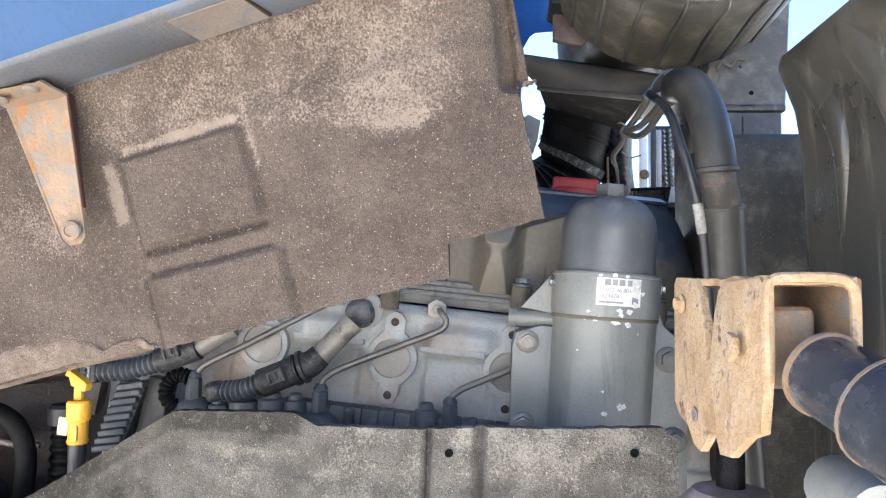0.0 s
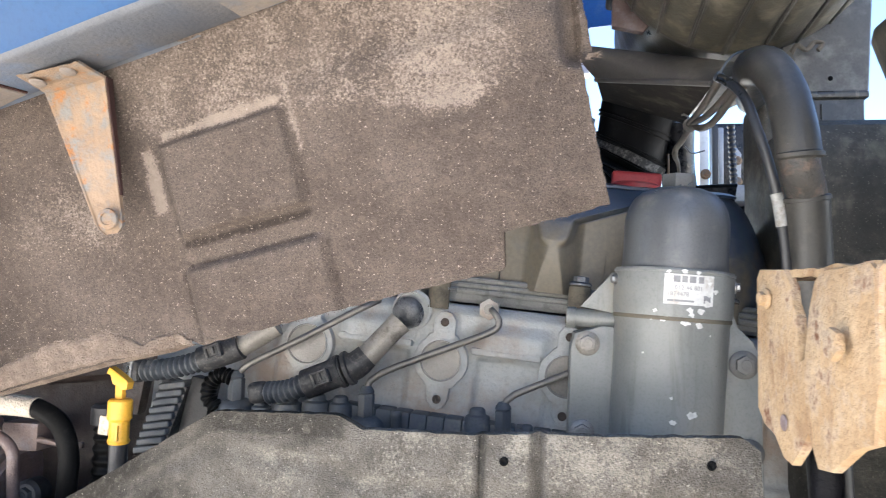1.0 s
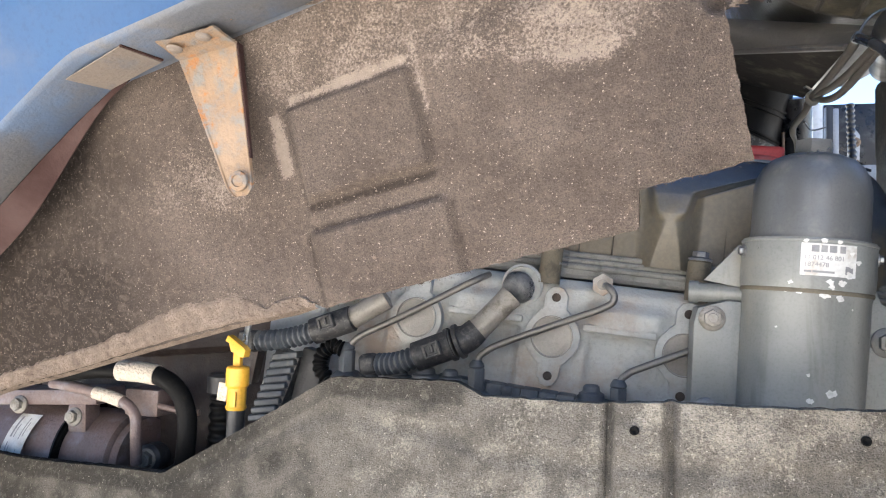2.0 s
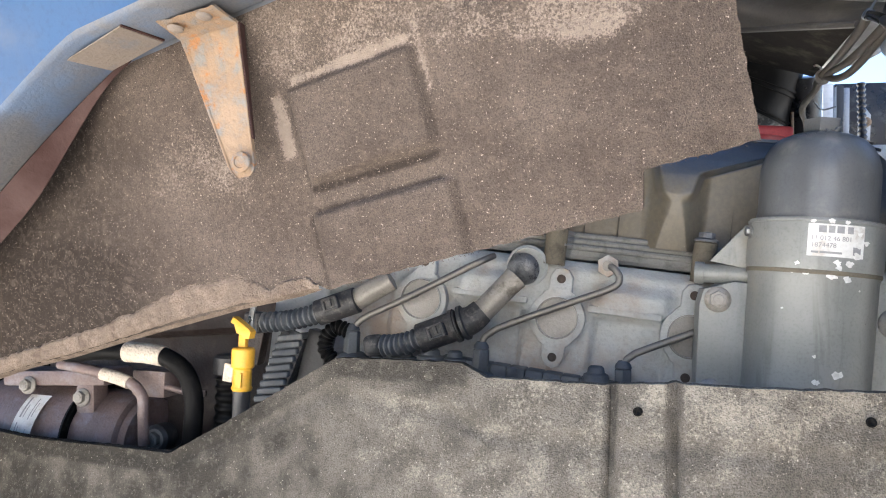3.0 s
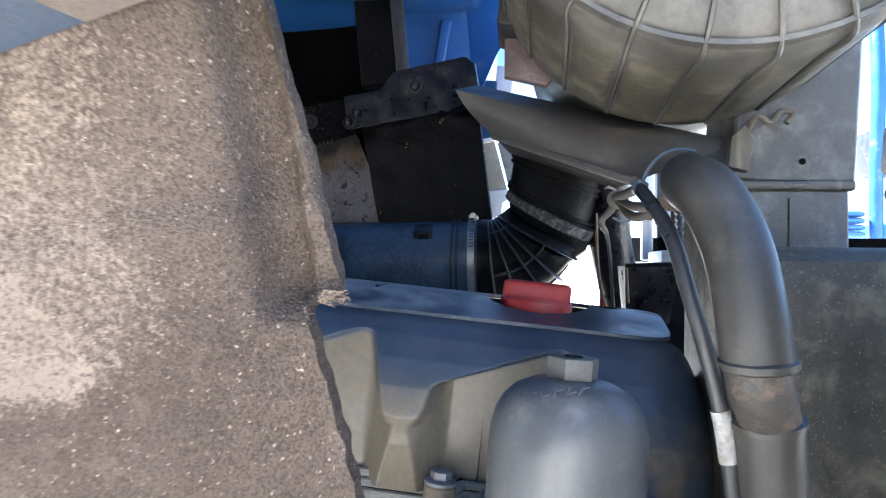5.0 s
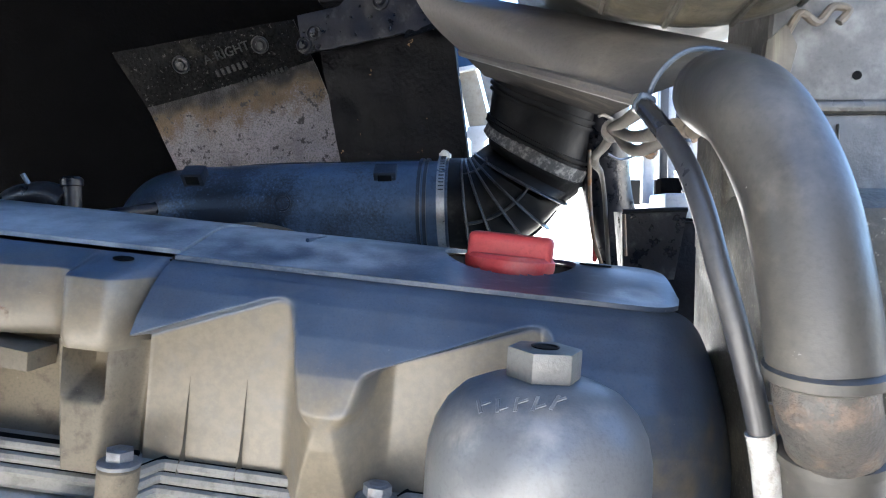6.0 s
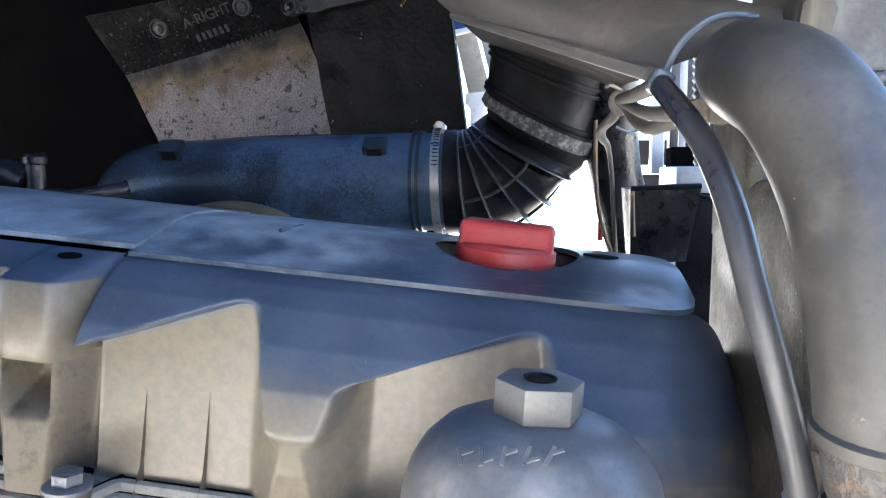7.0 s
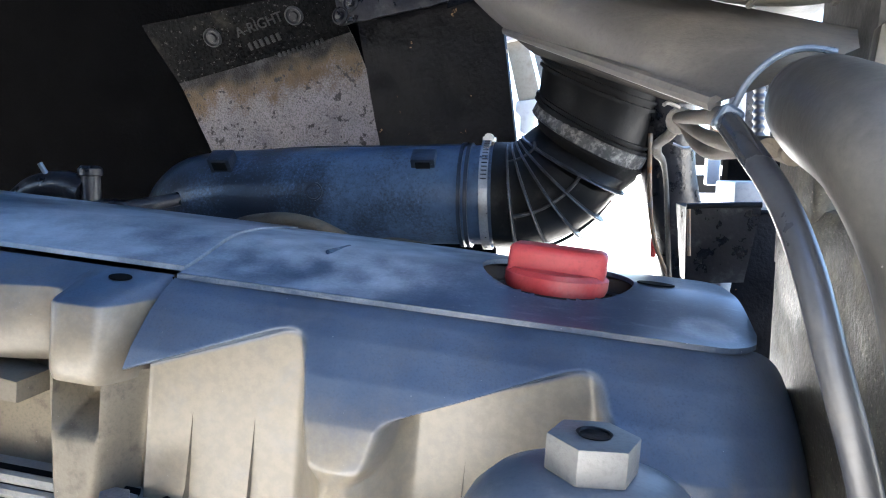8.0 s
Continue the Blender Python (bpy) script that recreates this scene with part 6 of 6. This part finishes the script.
part("eye", lathe([(0.006, 0), (0.006, 0.003), (0.001, 0.003)], along((0.077, 0.924, 1.327), (0, -1, 0)), 16), M_PIPE, un)

sens = thing("injector_plug", (-0.05, 0.90, 1.29), "grey sleeve and black ribbed connector plugged into the head", "connector")
part("socket_ring", lathe([(0.0235, 0), (0.0235, 0.004), (0.0205, 0.006), (0.020, 0.002), (0.001, 0.002)], along((-0.013, 0.934, 1.325), (0, -1, 0)), 32), M_HEAD, sens)
part("ball", lathe([(0.0175, 0), (0.019, 0.006), (0.017, 0.013), (0.011, 0.018), (0.001, 0.020)], along((-0.015, 0.932, 1.323), (-0.35, -1, -0.35)), 28), M_PLUGBALL, sens)
part("sleeve", tube([(-0.021, 0.902, 1.311), (-0.059, 0.888, 1.268)], lambda u: 0.0130 + 0.001 * (u < 0.05), 24, 6, smooth=True), M_SLEEVE, sens, "grey metal sleeve")
part("nose", tube([(-0.055, 0.889, 1.273), (-0.066, 0.886, 1.263), (-0.078, 0.884, 1.2585)], lambda u: 0.0142 + 0.003 * u, 24, 5), M_PLUG, sens)
for x, r in ((-0.074, 0.0195), (-0.083, 0.0188)):
    part("collar", lathe([(r - 0.003, -0.003), (r, -0.002), (r, 0.002), (r - 0.003, 0.003)], along((x, 0.884, 1.2595 + 0.42 * (x + 0.074)), (-1, 0, -0.42)), 28), M_PLUG, sens)
part("plug_body", tube([(-0.080, 0.883, 1.257), (-0.122, 0.880, 1.240)], 0.0165, 22, 3), M_PLUG, sens)
part("latch", box((0.019, 0.007, 0.015), at(-0.098, 0.8645, 1.250, 0, -22, 0), 0.002), M_PLUG, sens)
for dx, dz, w, h in ((-0.008, 0, 0.003, 0.016), (0.008, 0, 0.003, 0.016), (0, 0.0065, 0.016, 0.003), (0, -0.0065, 0.016, 0.003), (0, 0.002, 0.004, 0.010)):
    part("latch_bar", box((w, 0.003, h), at(-0.099, 0.8600, 1.2505, 0, -22, 0) @ at(dx, 0, dz), 0.0006, 1), M_PLUG, sens)
part("corrugated_tail", tube([(-0.120, 0.880, 1.241), (-0.145, 0.882, 1.232), (-0.170, 0.886, 1.229)], 0.0112, 16, 8, wave=0.0018, waves=8), M_LOOM, sens)
part("tail_clip", box((0.022, 0.022, 0.024), at(-0.178, 0.886, 1.229, 0, -10, 0), 0.009, 4), M_PLUG, sens)

conn = thing("injector_plug", (-0.24, 0.90, 1.25), "grey-brown sleeve with black connector below the felt", "connector")
part("sleeve", tube([(-0.165, 0.90, 1.304), (-0.205, 0.895, 1.279)], 0.0128, 22, 4), M_SLEEVE, conn)
part("plug_body", tube([(-0.204, 0.893, 1.279), (-0.250, 0.89, 1.262)], 0.0152, 22, 3), M_PLUG, conn)
part("latch", box((0.019, 0.007, 0.015), at(-0.228, 0.8760, 1.274, 0, -20, 0), 0.002), M_PLUG, conn)
for dx, dz, w, h in ((-0.008, 0, 0.003, 0.016), (0.008, 0, 0.003, 0.016), (0, 0.0065, 0.016, 0.003), (0, -0.0065, 0.016, 0.003), (0, 0.002, 0.004, 0.010)):
    part("latch_bar", box((w, 0.003, h), at(-0.228, 0.8715, 1.274, 0, -20, 0) @ at(dx, 0, dz), 0.0006, 1), M_PLUG, conn)
part("corrugated_tail", tube([(-0.248, 0.89, 1.262), (-0.285, 0.89, 1.252), (-0.325, 0.892, 1.247)], 0.0110, 16, 8, wave=0.0018, waves=11), M_LOOM, conn)
part("tail_clip", box((0.022, 0.024, 0.026), at(-0.333, 0.893, 1.247), 0.006, 3), M_PLUG, conn)

loomduct = thing("loom_duct", (0.0, 0.93, 1.19), "dark segmented cable duct along the head", "cable duct")
for k in range(15):
    c = eng(-0.26 + 0.0195 * k, -0.035, -0.183)
    part("segment", box((0.0190, 0.03, 0.030), Matrix.Translation(c) @ at(0, 0, 0, 0, 5.4, 0), 0.002), M_LOOM, loomduct)
for x, z, r in ((-0.1482, 1.219, 0.0175), (-0.1149, 1.222, 0.0165), (-0.0866, 1.221, 0.0135), (0.0681, 1.214, 0.0140), (-0.180, 1.214, 0.0120)):
    part("stud_cap", lathe([(r, -0.05), (r, -0.008), (r * 0.93, -0.003), (r * 0.66, -0.001), (r * 0.60, 0.004), (r * 0.45, 0.006), (0.0005, 0.0065)], Matrix.Translation((x, 0.900, z)), 22), M_LOOM, loomduct, "domed dark cap over a stud")
for x, z in ((-0.0213, 1.206), (0.1222, 1.197)):
    part("stud", lathe([(0.0055, -0.03), (0.0055, 0.0), (0.0062, 0.001), (0.0062, 0.006), (0.0048, 0.008), (0.0004, 0.0085)], Matrix.Translation((x, 0.893, z)), 16), M_LOOM, loomduct)
part("cable_tray", ebox(-0.30, 0.05, -0.02, 0.01, -0.24, -0.205, 0.004), M_BLACK, loomduct)
loop = thing("corrugated_conduit", (-0.235, 0.90, 1.2), "short looped corrugated cable conduit", "conduit")
part("loop", tube([(-0.215, 0.895, 1.243), (-0.228, 0.895, 1.246), (-0.240, 0.895, 1.236), (-0.242, 0.895, 1.220), (-0.232, 0.895, 1.208)], 0.0085, 14, 8, wave=0.0011, waves=11), M_RUBBER, loop)

rod = thing("ribbed_block", (-0.30, 0.90, 1.15), "dark ribbed plastic conduit block standing upright", "conduit")
for k in range(9):
    part("rib", box((0.033, 0.030, 0.0078), at(-0.314 + 0.0035 * k, 0.905, 1.158 + 0.0092 * k, 0, -8, 0), 0.003, 3), M_LOOM, rod)
part("core", box((0.033, 0.024, 0.085), at(-0.300, 0.910, 1.195, 0, 20, 0), 0.003), M_PLUG, rod)
part("side_plate", box((0.030, 0.02, 0.07), at(-0.262, 0.915, 1.205, 0, 12, 0), 0.003), M_BLACK, rod)

# yellow quick plug
yel = thing("quick_coupling", (-0.318, 0.84, 1.15), "bright yellow plastic push plug on a black stub", "plug")
part("body", lathe([(0.0105, 0.0), (0.0118, 0.003), (0.0105, 0.006), (0.0105, 0.024), (0.0128, 0.027), (0.0128, 0.046), (0.0112, 0.048), (0.005, 0.0485)], at(-0.3165, 0.84, 1.174), 24), M_YELLOW, yel)
part("neck", box((0.009, 0.008, 0.022), at(-0.317, 0.84, 1.231), 0.002), M_YELLOW, yel)
part("handle", prism([(-0.018, 0.006), (-0.014, 0.013), (-0.004, 0.008), (0.012, -0.001), (0.015, -0.004), (0.013, -0.012), (0.004, -0.012), (0.0, -0.008), (-0.008, -0.006), (-0.012, 0.004)], 0.012, at(-0.317, 0.834, 1.244) @ Matrix.Diagonal((0.78, 1, 0.95, 1)), 0.001), M_YELLOW, yel, "hooked yellow pull tab")
part("rim_slot", box((0.003, 0.004, 0.016), at(-0.3125, 0.8300, 1.187), 0.0008), M_YELLOW, yel)
part("stub", tube([(-0.3165, 0.84, 1.176), (-0.3165, 0.842, 1.10)], 0.0098, 18, 1, smooth=False), M_BLACK, yel)
part("tag", box((0.012, 0.002, 0.020), at(-0.333, 0.838, 1.193, 0, 6, 0), 0.0005, 1), M_PAPER, yel, "small paper tag")
part("top_stem", tube([(-0.316, 0.852, 1.240), (-0.316, 0.854, 1.258), (-0.314, 0.858, 1.28)], 0.0035, 10, 4), M_STEEL, yel)

# air compressor and its hoses
comp = thing("air_compressor", (-0.66, 1.0, 1.0), "brown-stained round compressor casting with a sticker", "compressor")
CM = along((-0.545, 0.985, 1.068), (-1, 0.05, 0.0))
part("barrel", lathe([(0.060, 0.0), (0.066, 0.004), (0.066, 0.075), (0.063, 0.078), (0.063, 0.081), (0.072, 0.084), (0.074, 0.17), (0.066, 0.26), (0.05, 0.27)], CM, 44), M_COMP, comp)
part("seam", lathe([(0.0755, 0.080), (0.0755, 0.083), (0.07, 0.084), (0.07, 0.079)], CM, 44), M_RUBBER, comp)
part("front_cover", lathe([(0.045, -0.012), (0.058, -0.010), (0.060, 0.002)], CM, 36), M_COMP, comp)
part("casting_top", box((0.17, 0.06, 0.022), at(-0.665, 0.965, 1.152, 0, -4, 0), 0.006), M_COMP, comp)
part("lug", box((0.030, 0.03, 0.040), at(-0.610, 0.950, 1.128, 0, -4, 0), 0.006), M_COMP, comp)
def sticker_pt(u, v):
    a = radians(-12 + 62 * v)
    return Vector((-0.712 + 0.034 * u + 0.012 * v, 0.988 - 0.0775 * math.cos(a), 1.068 + 0.0775 * math.sin(a)))


st = sheet(sticker_pt, 4, 14)
stk = part("sticker", st, M_WHITE, comp, "worn white sticker with grey print")
for v0, v1, u0, u1 in ((0.06, 0.50, 0.20, 0.24), (0.10, 0.44, 0.32, 0.35), (0.08, 0.30, 0.44, 0.47), (0.58, 0.94, 0.20, 0.28), (0.58, 0.80, 0.36, 0.40), (0.06, 0.28, 0.60, 0.63), (0.10, 0.40, 0.70, 0.72), (0.55, 0.92, 0.62, 0.66), (0.60, 0.84, 0.74, 0.78)):
    # lines of print too small to read
    part("print_bar", sheet(lambda u, v: sticker_pt(u0 + (u1 - u0) * u, v0 + (v1 - v0) * v) + Vector((0, -0.0006, 0.0004)), 2, 6), M_INK, stk)
bolt(comp, (-0.612, 0.934, 1.130), (0, -1, 0.1), 0.0085, M_SLEEVE)
bolt(comp, (-0.702, 0.934, 1.140), (0, -1, 0.1), 0.0085, M_SLEEVE)
bolt(comp, (-0.575, 0.948, 1.070), (0, -1, 0.0), 0.0085, M_COMP)
bolt(comp, (-0.487, 0.925, 1.088), (0, -1, 0), 0.0105, M_NUT)
part("bolt_base", lathe([(0.018, 0), (0.018, 0.02), (0.014, 0.024)], along((-0.487, 0.945, 1.088), (0, -1, 0)), 20), M_BLACK, comp)

h1 = thing("air_hose", (-0.43, 0.90, 1.08), "black hose bend with a white paper sleeve", "hose")
part("bend", tube([(-0.62, 0.905, 1.188), (-0.56, 0.90, 1.199), (-0.50, 0.90, 1.200), (-0.462, 0.90, 1.197), (-0.432, 0.90, 1.180), (-0.418, 0.90, 1.150), (-0.417, 0.90, 1.115), (-0.425, 0.905, 1.085), (-0.46, 0.915, 1.065)], 0.0116, 20, 8), M_RUBBER, h1)
part("paper_sleeve", tube([(-0.518, 0.90, 1.2000), (-0.49, 0.90, 1.2000), (-0.463, 0.90, 1.1975)], 0.0128, 20, 4), M_PAPER, h1, "creased white paper sleeve")
h2 = thing("air_hose", (-0.49, 0.90, 1.08), "thin brown metal hose with a white paper sleeve", "hose")
part("bend", tube([(-0.62, 0.90, 1.178), (-0.585, 0.90, 1.175), (-0.54, 0.90, 1.168), (-0.508, 0.90, 1.160), (-0.492, 0.90, 1.145), (-0.489, 0.90, 1.12), (-0.490, 0.905, 1.085)], 0.0070, 16, 8), M_COMP, h2)
part("paper_sleeve", tube([(-0.553, 0.90, 1.1700), (-0.53, 0.90, 1.1660), (-0.512, 0.90, 1.1613)], 0.0082, 16, 4), M_PAPER, h2, "creased white paper sleeve")
h3 = thing("corrugated_conduit", (-0.39, 0.93, 1.08), "dark corrugated conduit running down", "conduit")
part("run", tube([(-0.388, 0.93, 1.20), (-0.386, 0.93, 1.16), (-0.388, 0.93, 1.10), (-0.40, 0.93, 1.04)], 0.017, 18, 8, wave=0.0016, waves=13), M_RUBBER, h3)
part("cap", lathe([(0.020, 0), (0.020, 0.02), (0.016, 0.024), (0.001, 0.025)], at(-0.388, 0.93, 1.178), 22), M_BLACK, h3)
h4 = thing("cable", (-0.47, 0.92, 1.14), "thin pinkish cable behind the hoses", "cable")
part("run", tube([(-0.54, 0.93, 1.158), (-0.49, 0.925, 1.157), (-0.44, 0.925, 1.150), (-0.42, 0.93, 1.150)], 0.004, 10, 6), M_COMP, h4)
lowbk = thing("gear_housing", (-0.6, 1.05, 0.9), "dark oily gear housing at the engine's end", "gear housing")
part("shell", box((0.46, 0.16, 0.34), at(-0.52, 1.09, 1.16), 0.02, 3), M_DEEP, lowbk)
part("upper_shell", box((0.30, 0.12, 0.10), at(-0.44, 1.05, 1.27, 0, -6, 0), 0.02, 3), M_DEEP, lowbk)
part("valve_body", box((0.05, 0.05, 0.035), at(-0.50, 0.945, 1.158), 0.005), M_COMP, lowbk)
part("clip_bracket", box((0.03, 0.02, 0.06), at(-0.345, 0.915, 1.225, 0, 10, 0), 0.004), M_DEEP, lowbk)

# ---- behind the cover ----
val = thing("valve_fitting", (-0.230, 1.22, 1.480), "dull black-grey valve and hose fitting behind the cover", "fitting")
part("body", tube([(-0.265, 1.22, 1.525), (-0.245, 1.22, 1.538), (-0.215, 1.22, 1.542), (-0.195, 1.22, 1.535)], 0.013, 18, 5), M_TAR_WORN, val)
part("stem", lathe([(0.009, 0), (0.009, 0.03), (0.011, 0.031), (0.011, 0.037), (0.008, 0.040)], at(-0.188, 1.22, 1.520), 18), M_TAR_WORN, val)
part("pipe", tube([(-0.195, 1.22, 1.521), (-0.170, 1.225, 1.519), (-0.145, 1.235, 1.522), (-0.120, 1.26, 1.528)], 0.007, 14, 5), M_TAR_WORN, val)
part("lever", tube([(-0.230, 1.215, 1.550), (-0.236, 1.213, 1.562)], 0.0025, 8, 1, smooth=False), M_STEEL, val)
part("foot", box((0.12, 0.05, 0.03), at(-0.230, 1.235, 1.512), 0.006), M_TAR_WORN, val)

pocketb = thing("rubber_stop", (0.40, 1.33, 1.45), "black rubber stop block with peeling paint", "stop block")
part("block", loft([[(0.378, 1.317, 1.452), (0.382, 1.315, 1.452), (0.432, 1.315, 1.455), (0.432, 1.37, 1.455), (0.382, 1.37, 1.452)], [(0.3745, 1.305, 1.5265), (0.376, 1.304, 1.527), (0.442, 1.304, 1.530), (0.442, 1.38, 1.530), (0.376, 1.38, 1.527)]]), M_TAR_WORN, pocketb)
part("lip", tube([(0.375, 1.306, 1.527), (0.410, 1.305, 1.529), (0.442, 1.306, 1.530)], 0.003, 8, 3), M_RUBBER, pocketb)
part("rust_edge", tube([(0.3765, 1.304, 1.525), (0.380, 1.311, 1.480)], 0.0018, 6, 1, smooth=False), M_RUST, pocketb)
col = thing("rubber_hose", (0.37, 1.42, 1.3), "dark upright hose behind the elbow", "hose")
part("run", tube([(0.365, 1.40, 1.66), (0.368, 1.42, 1.60), (0.378, 1.44, 1.54), (0.400, 1.46, 1.46), (0.405, 1.46, 1.36)], 0.030, 24, 6), M_TAR_WORN, col)
part("wire", tube([(0.348, 1.39, 1.60), (0.350, 1.39, 1.54), (0.356, 1.39, 1.49), (0.372, 1.39, 1.45), (0.386, 1.39, 1.44)], 0.0024, 8, 6), M_RUST, col)
part("lamp_tip", box((0.006, 0.01, 0.022), at(0.357, 1.40, 1.478), 0.002), M_TAIL, col)
beam = thing("chassis_bracket", (0.47, 1.55, 1.2), "black chassis bracket with pale bolted flange", "bracket")
part("dark_block", box((0.07, 0.12, 0.19), at(0.475, 1.50, 1.42), 0.006), M_TAR, beam)
part("pale_flange", box((0.055, 0.10, 0.030), at(0.470, 1.47, 1.535), 0.003), M_GREYPAINT, beam)
part("web", box((0.012, 0.10, 0.10), at(0.432, 1.46, 1.405, 0, 8, 0), 0.002), M_GREYPAINT, beam)
for k, (x, w, m) in enumerate(((0.452, 0.020, M_WHITEPAINT), (0.480, 0.014, M_BLACK), (0.497, 0.012, M_GREYPAINT))):
    part("upright", box((w, 0.02, 0.20), at(x + 0.03, 1.75 + 0.02 * k, 1.64), 0.003), m, beam)
part("corrugated_line", tube([(0.505, 1.60, 1.70), (0.508, 1.60, 1.62), (0.512, 1.60, 1.54)], 0.007, 12, 6, wave=0.0012, waves=16), M_BLACK, beam)
part("rear_plate", box((0.12, 0.012, 0.155), at(0.566, 1.80, 1.675), 0.004), M_TAR_WORN, beam, "dark worn plate at the bracket's back")
part("slotted_flange", prism([(0, 0), (0.014, 0), (0.016, 0.085), (0.006, 0.10), (-0.004, 0.085), (-0.006, 0.03)], 0.01, at(0.532, 1.69, 1.575), 0.002), M_GREYPAINT, beam)
for zz in (1.60, 1.645):
    bolt(beam, (0.538, 1.688, zz), (0, -1, 0), 0.007, M_RUST)
bolt(beam, (0.484, 1.738, 1.625), (0, -1, 0), 0.008, M_RUST)

# ---- grey flap hanging close by ----
flap = thing("splash_flap", (0.14, 0.30, 1.494), "grey rubber splash flap hanging below the wheel arch", "splash flap")


def flap_pt(u, v):
    """u from the free corner towards the wheel, v up."""
    p = Vector((0.1465, 0.374, 1.491)).lerp(Vector((0.190, 0.085, 1.487)), u)
    return p + Vector((-0.02 * v + 0.004 * math.sin(5 * u + 2 * v), -0.004 * v, 0.26 * v))


part("sheet", sheet(flap_pt, 24, 16, (-0.005, 0, 0)), M_FLAP, flap, angle=40)
part("hanger", tube([(0.133, 0.365, 1.745), (0.130, 0.44, 1.742), (0.126, 0.515, 1.735)], 0.008, 12, 3), M_TAR, flap)
part("edge_bead", tube([flap_pt(0, v / 6) for v in range(7)], 0.0045, 10, 3), M_FLAP, flap)

# ---- yard beyond ----
truck = thing("parked_truck", (5.2, 27, 0), "white tractor unit parked far across the yard", "truck")
part("cab_shell", box((2.4, 2.2, 2.1), at(5.2, 27, 1.75), 0.15, 3), M_WHITEPAINT, truck)
part("windscreen", box((2.0, 0.06, 0.85), at(5.2, 25.9, 2.2), 0.03), M_PIT, truck)
part("grille", box((1.5, 0.06, 0.6), at(5.2, 25.9, 1.15), 0.03), M_PIT, truck)
part("bumper", box((2.4, 0.5, 0.45), at(5.2, 26.0, 0.55), 0.06), M_GREYPAINT, truck)
for sx in (-1.0, 1.0):
    part("wheel", lathe([(0.3, -0.15), (0.48, -0.15), (0.5, -0.1), (0.5, 0.1), (0.48, 0.15), (0.3, 0.15)], at(5.2 + sx, 27.2, 0.5, 0, 90, 0), 24), M_RUBBER, truck)
btruck = thing("parked_truck", (4.2, 7.5, 0), "blue truck chassis parked behind with upright pipes", "truck")
part("frame_rail", box((3.2, 0.3, 0.3), at(4.6, 7.3, 1.0), 0.03), M_BLUE, btruck)
part("side_box", box((2.6, 1.2, 0.75), at(4.9, 7.9, 1.6), 0.06), M_BLUE, btruck)
for px in (2.93, 3.07, 3.2):
    part("upright_pipe", tube([(px, 6.0, 1.6), (px, 6.0, 2.2), (px + 0.02, 6.0, 2.9), (px + 0.05, 6.1, 3.6)], 0.05, 14, 5), M_BLUE, btruck)
part("dark_panel", box((0.5, 0.3, 0.35), at(3.15, 6.1, 2.42), 0.03), M_BLACK, btruck)
for k in range(4):
    part("coil", lathe([(0.10, -0.02), (0.12, -0.01), (0.12, 0.01), (0.10, 0.02)], at(2.72, 6.0, 1.80 + 0.05 * k), 20), M_BLUE, btruck)
for sx in (3.6, 5.4):
    part("wheel", lathe([(0.3, -0.15), (0.48, -0.15), (0.5, -0.1), (0.5, 0.1), (0.48, 0.15), (0.3, 0.15)], at(sx, 7.4, 0.5, 90, 0, 0), 24), M_RUBBER, btruck)
strut = thing("cab_strut", (0.22, 1.75, 1.5), "cream-white strut with a dark blue sleeve", "strut")
part("rod", prism([(0.166, 1.751), (0.198, 1.757), (0.222, 1.668), (0.188, 1.660)], 0.03, at(0, 1.705, 0), 0.004), M_CREAM, strut)
part("gusset", prism([(0.203, 1.757), (0.2164, 1.765), (0.245, 1.750), (0.238, 1.705), (0.2265, 1.668)], 0.012, at(0, 1.725, 0), 0.002), M_CREAM_GREY, strut, "greyed cream gusset plate")
part("sleeve", box((0.044, 0.036, 0.112), at(0.177, 1.715, 1.814, 0, 4, 0), 0.006, 3), M_BLUE_SILL, strut, "dark blue sleeve")
part("collar", box((0.042, 0.034, 0.008), at(0.182, 1.712, 1.757, 0, -10, 0), 0.002), M_WHITEPAINT, strut)
part("joint", prism([(0.184, 1.664), (0.224, 1.668), (0.226, 1.650), (0.214, 1.640), (0.213, 1.622), (0.198, 1.612), (0.190, 1.618), (0.190, 1.640), (0.182, 1.648)], 0.03, at(0, 1.700, 0), 0.004), M_WHITEPAINT, strut)
part("end_box", box((0.034, 0.04, 0.050), at(0.216, 1.72, 1.872, 0, 4, 0), 0.006, 3), M_WHITEPAINT, strut)
